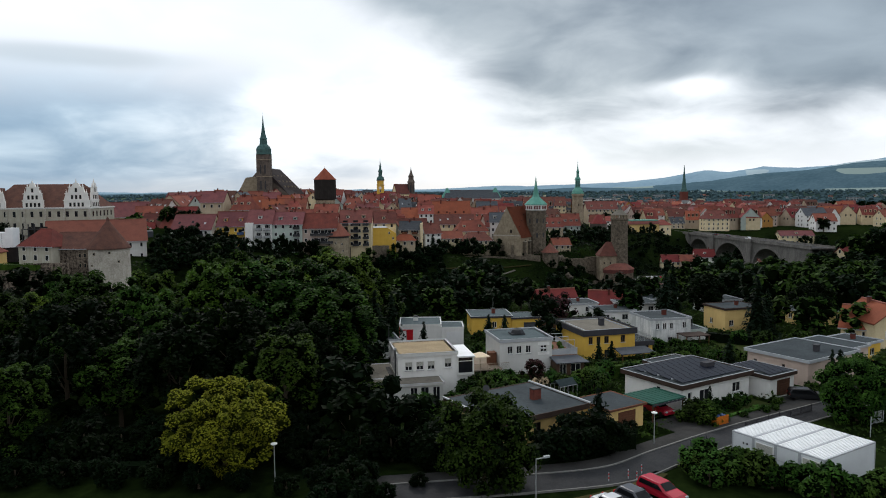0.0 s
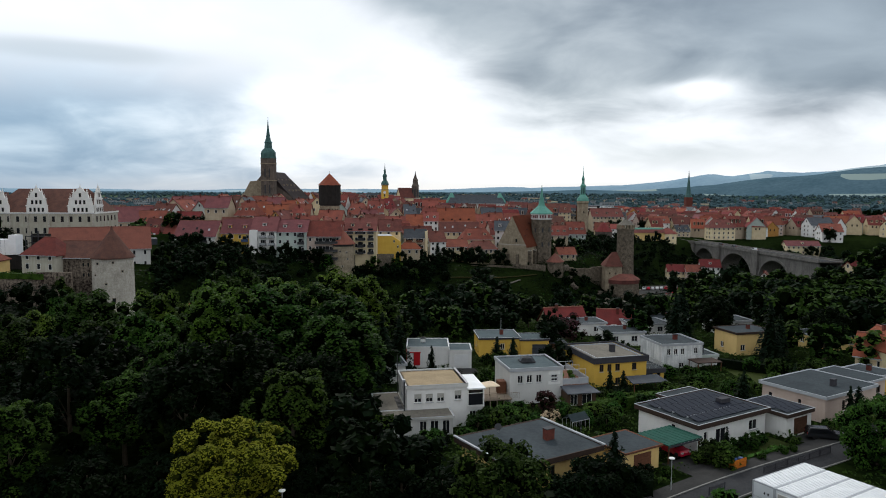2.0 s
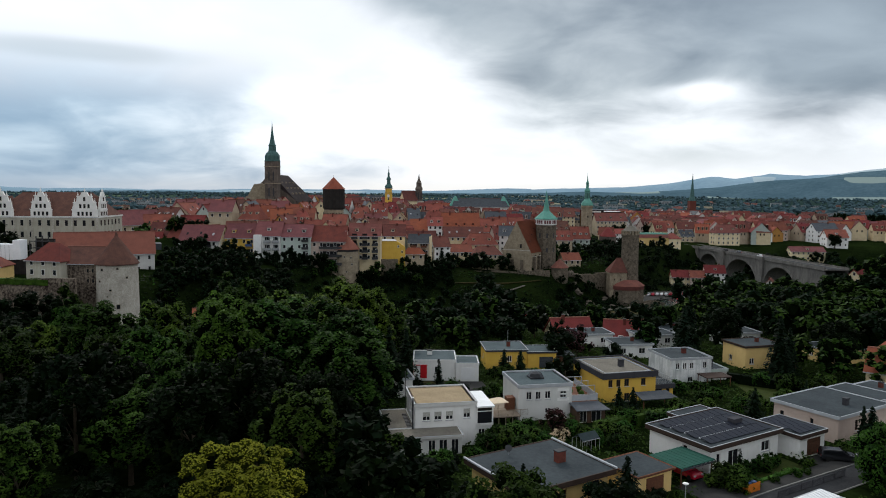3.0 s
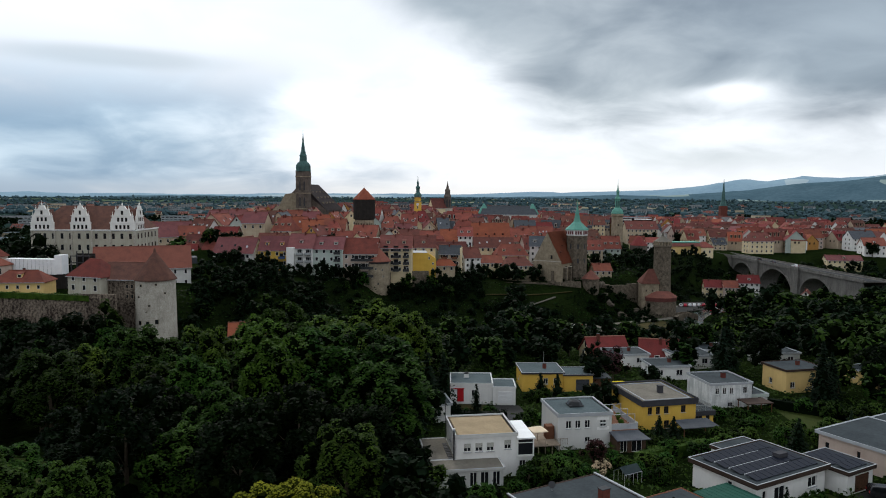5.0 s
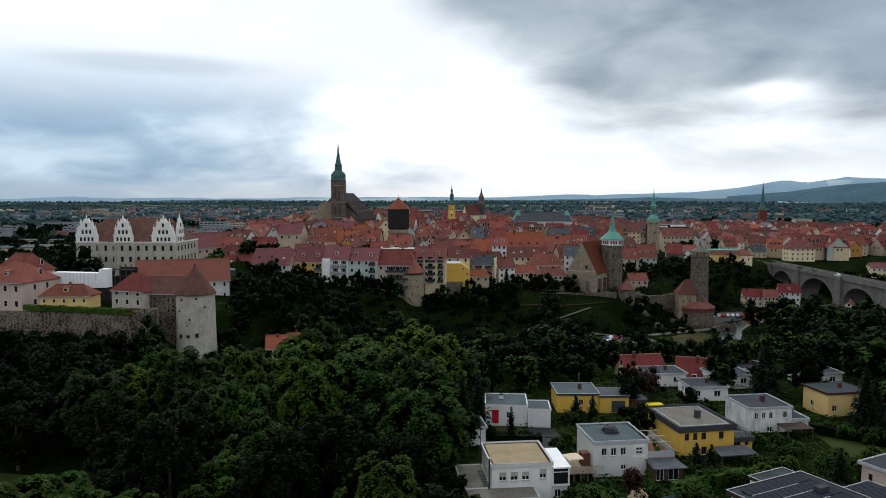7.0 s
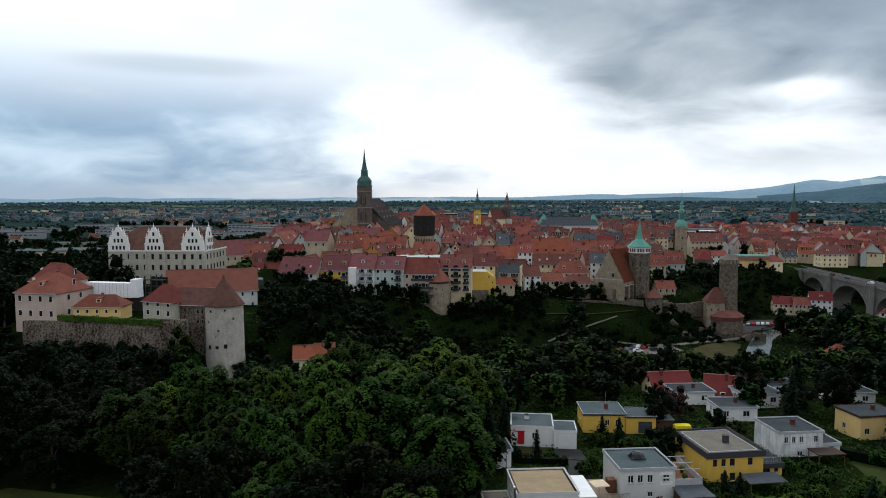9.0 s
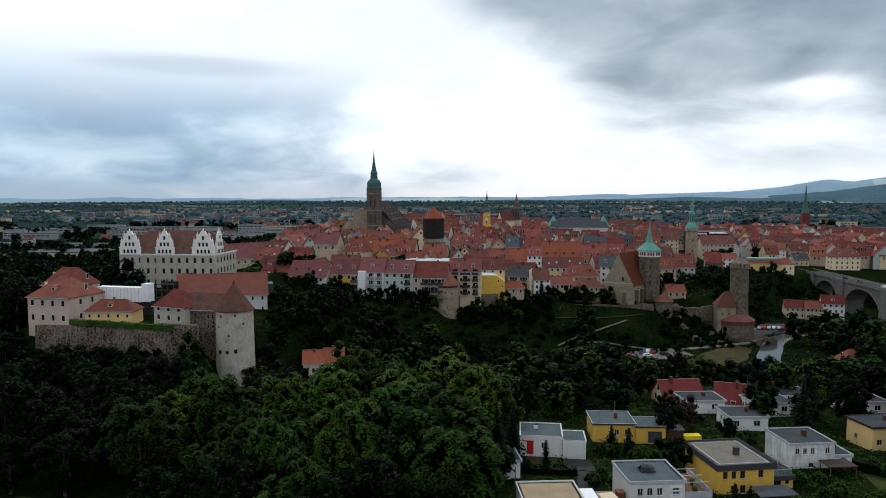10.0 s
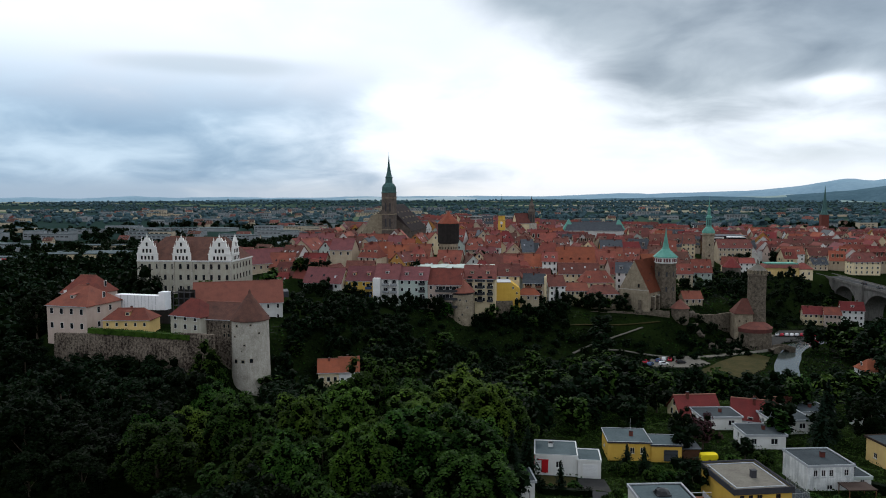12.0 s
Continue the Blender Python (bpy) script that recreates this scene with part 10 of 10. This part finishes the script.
        chimney(h, L * 0.6, W * 0.5, e, e + 0.9)


valley()


def inside(pts, x, y):
    hit, j = False, len(pts) - 1
    for i in range(len(pts)):
        (xi, yi), (xj, yj) = pts[i], pts[j]
        if (yi > y) != (yj > y) and x < (xj - xi) * (y - yi) / (yj - yi) + xi:
            hit = not hit
        j = i
    return hit


def undergrowth(name, x0, x1, y0, y1, n, size, tall, mat, label, seed, test, grain):
    """Low weeds and brambles in clumps over open ground, as one mat of leaf sprays."""
    rng = np.random.default_rng(seed)
    pos = []
    for x, y in zip(rng.uniform(x0, x1, n).tolist(), rng.uniform(y0, y1, n).tolist()):
        if not test(x, y) or any(inside(p, x, y) for p in CLEAR):
            continue
        c = noise.noise((x * grain, y * grain, seed)) + 0.5 * noise.noise((x * grain * 3.1, y * grain * 3.1, seed + 4.0))
        pos.append((x, y, gz(x, y) + 0.12 + tall * max(0.0, c + 0.25) * rng.uniform(0.55, 1.0)))
    pos = np.array(pos)
    nor = rng.normal(0, 0.4, pos.shape) + np.array((0, -0.15, 1.0))
    v, f = leaf_quads(rng, pos, nor, size)
    tagged(new(name, raw_mesh(name, v, f, mat)), label, "undergrowth", "", "stuff")


LANES = [[(5, 312), (15.7, 323.4), (36.5, 339.9)], [(2, 326), (28.7, 338.1), (44.9, 346.1)], [(20, 322), (42.7, 328), (59.9, 330.4), (76.5, 339), (92, 348), (107, 386)], [(58, 258), (80, 284), (92, 318), (103, 348), (132, 378), (175, 392)]]


def off_lines(lines, x, y, w):
    for ln in lines:
        for (ax, ay), (bx, by) in zip(ln, ln[1:]):
            dx, dy = bx - ax, by - ay
            t = max(0.0, min(1.0, ((x - ax) * dx + (y - ay) * dy) / (dx * dx + dy * dy)))
            if math.hypot(x - ax - t * dx, y - ay - t * dy) < w:
                return False
    return True


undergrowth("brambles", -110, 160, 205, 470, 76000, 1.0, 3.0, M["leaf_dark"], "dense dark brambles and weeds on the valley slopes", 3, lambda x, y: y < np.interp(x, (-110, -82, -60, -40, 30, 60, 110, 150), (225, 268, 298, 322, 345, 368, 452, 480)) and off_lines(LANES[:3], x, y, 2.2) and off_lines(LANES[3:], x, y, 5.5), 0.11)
undergrowth("brambles", -110, 150, 205, 400, 16000, 0.9, 2.6, M["leaf"], "patches of lighter green weeds on the valley slopes", 6, lambda x, y: y < np.interp(x, (-110, -82, -60, -40, 30, 60, 110, 150), (225, 268, 298, 322, 345, 368, 452, 480)) and off_lines(LANES[:3], x, y, 2.2) and off_lines(LANES[3:], x, y, 5.5), 0.11)
undergrowth("garden_plants", -12, 82, 78, 200, 50000, 0.42, 1.3, M["leaf"], "low leafy beds and grass between the houses", 9, lambda x, y: off_lines([ROAD], x, y, 4.2), 0.3)


def blob_field(name, pts, smin, smax, mat, label, seed, h=(0.7, 1.1), lumps=3):
    """Far trees that nobody could count, as many small lumpy crowns in one mesh."""
    rng = np.random.default_rng(seed)
    V, F, off = [], [], 0
    for x, y in pts:
        s = rng.uniform(smin, smax)
        z = gz(x, y)
        for k in range(lumps):
            c = np.array((x + rng.normal(0, s * 0.5), y + rng.normal(0, s * 0.5), z + s * rng.uniform(0.4, 0.9)))
            V.append(c + ICO_V * s * np.array((1, 1, rng.uniform(*h))) * rng.uniform(0.55, 0.85) * (1 + rng.normal(0, 0.2, (len(ICO_V), 1))))
            F += [tuple(i + off for i in f) for f in ICO_F]
            off += len(ICO_V)
    ob = new(name, raw_mesh(name, np.concatenate(V), F, mat))
    return tagged(ob, label, "trees", "", "stuff")


def distance():
    rg = random.Random(31)
    # hedgerows and woods of the plain, in long thin belts
    rows = []
    for _ in range(300):
        a, r = radians(rg.uniform(-46, 44)), 1300 + 2600 * rg.random()
        bx, by, ln, wd = math.sin(a) * r, math.cos(a) * r, rg.uniform(60, 420), rg.choice((8, 14, 40))
        rows += [(bx + rg.uniform(-ln, ln), by + rg.gauss(0, wd)) for _ in range(int(ln / 11))]
    blob_field("far_forest", rows, 5, 9, M["far_wood"], "dark woods on the distant plain, tinted blue-green for haze", 2, (0.6, 1.0), 1)
    # suburbs: rows of blocks, halls and houses that nobody could count
    keys = ("far_block", "beige", "far_block", "bitumen_green", "tile_old", "tile_brown", "glass")
    bm = bmesh.new()
    for _ in range(620):
        a = radians(rg.uniform(-46, 42) if rg.random() < 0.5 else rg.uniform(-46, -12))
        r = rg.uniform(640, 2500) if a < -0.2 else rg.uniform(1000, 2500)
        x, y = math.sin(a) * r, math.cos(a) * r
        if (-210 < x < 700 and y < 1000) or (x < -300 and y < 640) or noise.noise((x * 0.004, y * 0.004, 3.0)) < -0.12:
            continue
        kind = rg.random()
        z, rz = gz(x, y), rg.uniform(-25, 25)
        if kind < 0.45:
            simple_house(bm, x, y, z, rz, rg.uniform(9, 20), rg.uniform(9, 12), rg.uniform(3.5, 7), rg.uniform(3.5, 5), rg.choice((0, 1, 1, 2)), rg.choice((4, 4, 5, 3)), 6)
        else:
            L, W, e = (rg.uniform(25, 60), 11, rg.uniform(7, 12)) if kind < 0.75 else (rg.uniform(30, 70), rg.uniform(18, 34), rg.uniform(4, 6.5))
            m, wm = pose(x, y, z, 0, 0, rz), rg.choice((0, 0, 1, 2))
            n0 = len(bm.verts)
            box(bm, 0, 0, -2, L, W, e, wm)
            box(bm, -0.3, -0.3, e + 0.01, L + 0.3, W + 0.3, e + 0.5, 3)
            for f in range(1, int(e / 2.8)):
                for u in range(int(L / 6)):
                    box(bm, 1 + 6 * u, -0.08, f * 2.8 + 0.9, 5 + 6 * u, 0.02, f * 2.8 + 2.1, 6)
            bm.verts.ensure_lookup_table()
            for v in bm.verts[n0:]:
                v.co = m @ v.co
    ob = part("far_suburb", bm, [M[k] for k in keys], None, "far suburb of pale blocks, halls and houses")
    tagged(ob, "", "buildings", "", "stuff")
    # particular far buildings
    h = thing("barracks", -275, 905, gz(-275, 905), -4, "long cream building with a red tiled roof", "building")
    slab_part("wall", h, 0, 0, -3, 85, 16, 14, "pale_yellow")
    roof_slabs(h, 85, 16, 14, 7, "tile_red", hip=6)
    h = thing("flat_hall", -478, 606, gz(-478, 606), 14, "wide pale hall with a grey flat roof", "hall")
    slab_part("wall", h, 0, 0, -3, 74, 40, 6.5, "cream")
    slab_part("roof", h, -0.5, -0.5, 6.5, 74.5, 40.5, 7.2, "bitumen_green")
    h = thing("school", -502, 548, gz(-502, 548), 5, "low building with red wall panels and flat roof", "building")
    slab_part("wall", h, 0, 0, -3, 44, 14, 9, "white2")
    for k in range(6):
        slab_part("red_panel", h, 2 + 7.4 * k, -0.1, 1, 6 + 7.4 * k, 0.02, 8.5, "door_red")
    slab_part("roof", h, -0.4, -0.4, 9, 44.4, 14.4, 9.6, "bitumen_green")
    h = thing("gabled_villa", -122, 590, gz(-122, 590), 5, "pale classical building with a low pediment", "building")
    slab_part("wall", h, 0, 0, -3, 30, 14, 10, "white2")
    roof_slabs(h, 30, 14, 10, 3.5, "bitumen_green", hip=4)
    for k in range(9):
        share("window", far_window(1.2, 2.4), h, Matrix.Translation((2 + 3.2 * k, 0, 4)))
    h = thing("apartment_slab", -104, 760, gz(-104, 760), 2, "long white apartment slab with window bands", "building")
    slab_part("wall", h, 0, 0, -3, 62, 12, 12.5, "white2")
    for f in range(3):
        slab_part("window_band", h, 1, -0.1, 4.0 + 3 * f, 61, 0.02, 5.4 + 3 * f, "glass")
    slab_part("roof", h, -0.4, -0.4, 12.5, 62.4, 12.4, 13.1, "bitumen_green")
    h = thing("slate_hall", 5, 590, gz(5, 590), 4, "large slate-roofed building with copper corner caps", "building")
    slab_part("wall", h, 0, 0, -3, 46, 16, 13, "white2")
    roof_slabs(h, 46, 16, 13, 6.5, "slate", hip=3)
    for u in (-1, 39):
        bm = bmesh.new()
        lathe(bm, [(6.5, 13), (6.6, 13.4), (1.0, 21), (0, 21.4)], 4, u + 4, 8, 0.785)
        part("corner_roof", bm, M["copper"], h)
    # trees among the roofs
    rt = random.Random(77)
    for _ in range(75):
        x, y = rt.uniform(-150, 330), rt.uniform(340, 760)
        if clear_of(x, y, 2):
            plant("far", x, y, rt.uniform(0.7, 1.05), group="trees among the roofs")
    for x, y, s in ((-46, 404, 1.1), (-50, 400, 0.8), (-122, 288, 0.8), (-118, 292, 0.7), (-150, 262, 0.7), (-88, 298, 0.75), (-84, 297, 0.65), (-64, 299, 0.75), (-69, 297, 0.6), (115, 500, 1.2), (122, 512, 1.1), (184, 478, 0.9), (197, 464, 0.7), (-165, 255, 0.9), (-172, 262, 1.0), (-160, 262, 0.9)):
        plant("mid", x, y, s)
    plant("cypress", -2, 346, 1.7)
    for k, x, y, q, z in (("mid", 66, 262, 0.8, None), ("mid", 74, 268, 0.75, None), ("midl", 84, 274, 0.8, None),  ("dark", -164, 203, 1.3, None), ("dark", -172, 208, 1.35, None), ("mid", -157, 205, 1.1, None), ("woodd", -149, 208, 1.5, None), ("woodd", -140, 208, 1.5, None), ("woodd", -131, 208, 1.5, None), ("woodd", -122, 208, 1.5, None), ("mid", -115, 207, 1.0, None), ("mid", -145, 204, 1.2, None), ("mid", -135, 203, 1.2, None), ("mid", -126, 203, 1.1, None), ("mid", -174, 277, 1.75, 4), ("mid", -166, 277, 1.35, 5), ("midl", -140.5, 275, 0.95, 8), ("midl", -118, 286, 1.6, 5), ("mid", -31, 308.5, 0.75, None), ("mid", -35.5, 306, 0.6, None), ("mid", -52, 301.5, 0.85, None), ("midl", -47.5, 303, 0.75, None), ("mid", -57, 301, 0.6, None), ("mid", -112, 318, 0.9, None), ("midl", -119, 322, 1.0, None), ("mid", -108, 326, 0.8, None), ("dark", -181, 240, 1.1, None), ("dark", -178, 226, 1.2, None)):
        plant(k, x, y, q, z=z)
    plant("mid", -109, 208, 0.9)
    plant("wood", -106.0, 206.0, 1.25, 1.9)
    plant("wood", -101.8, 205.5, 0.8, 1.3)


distance()
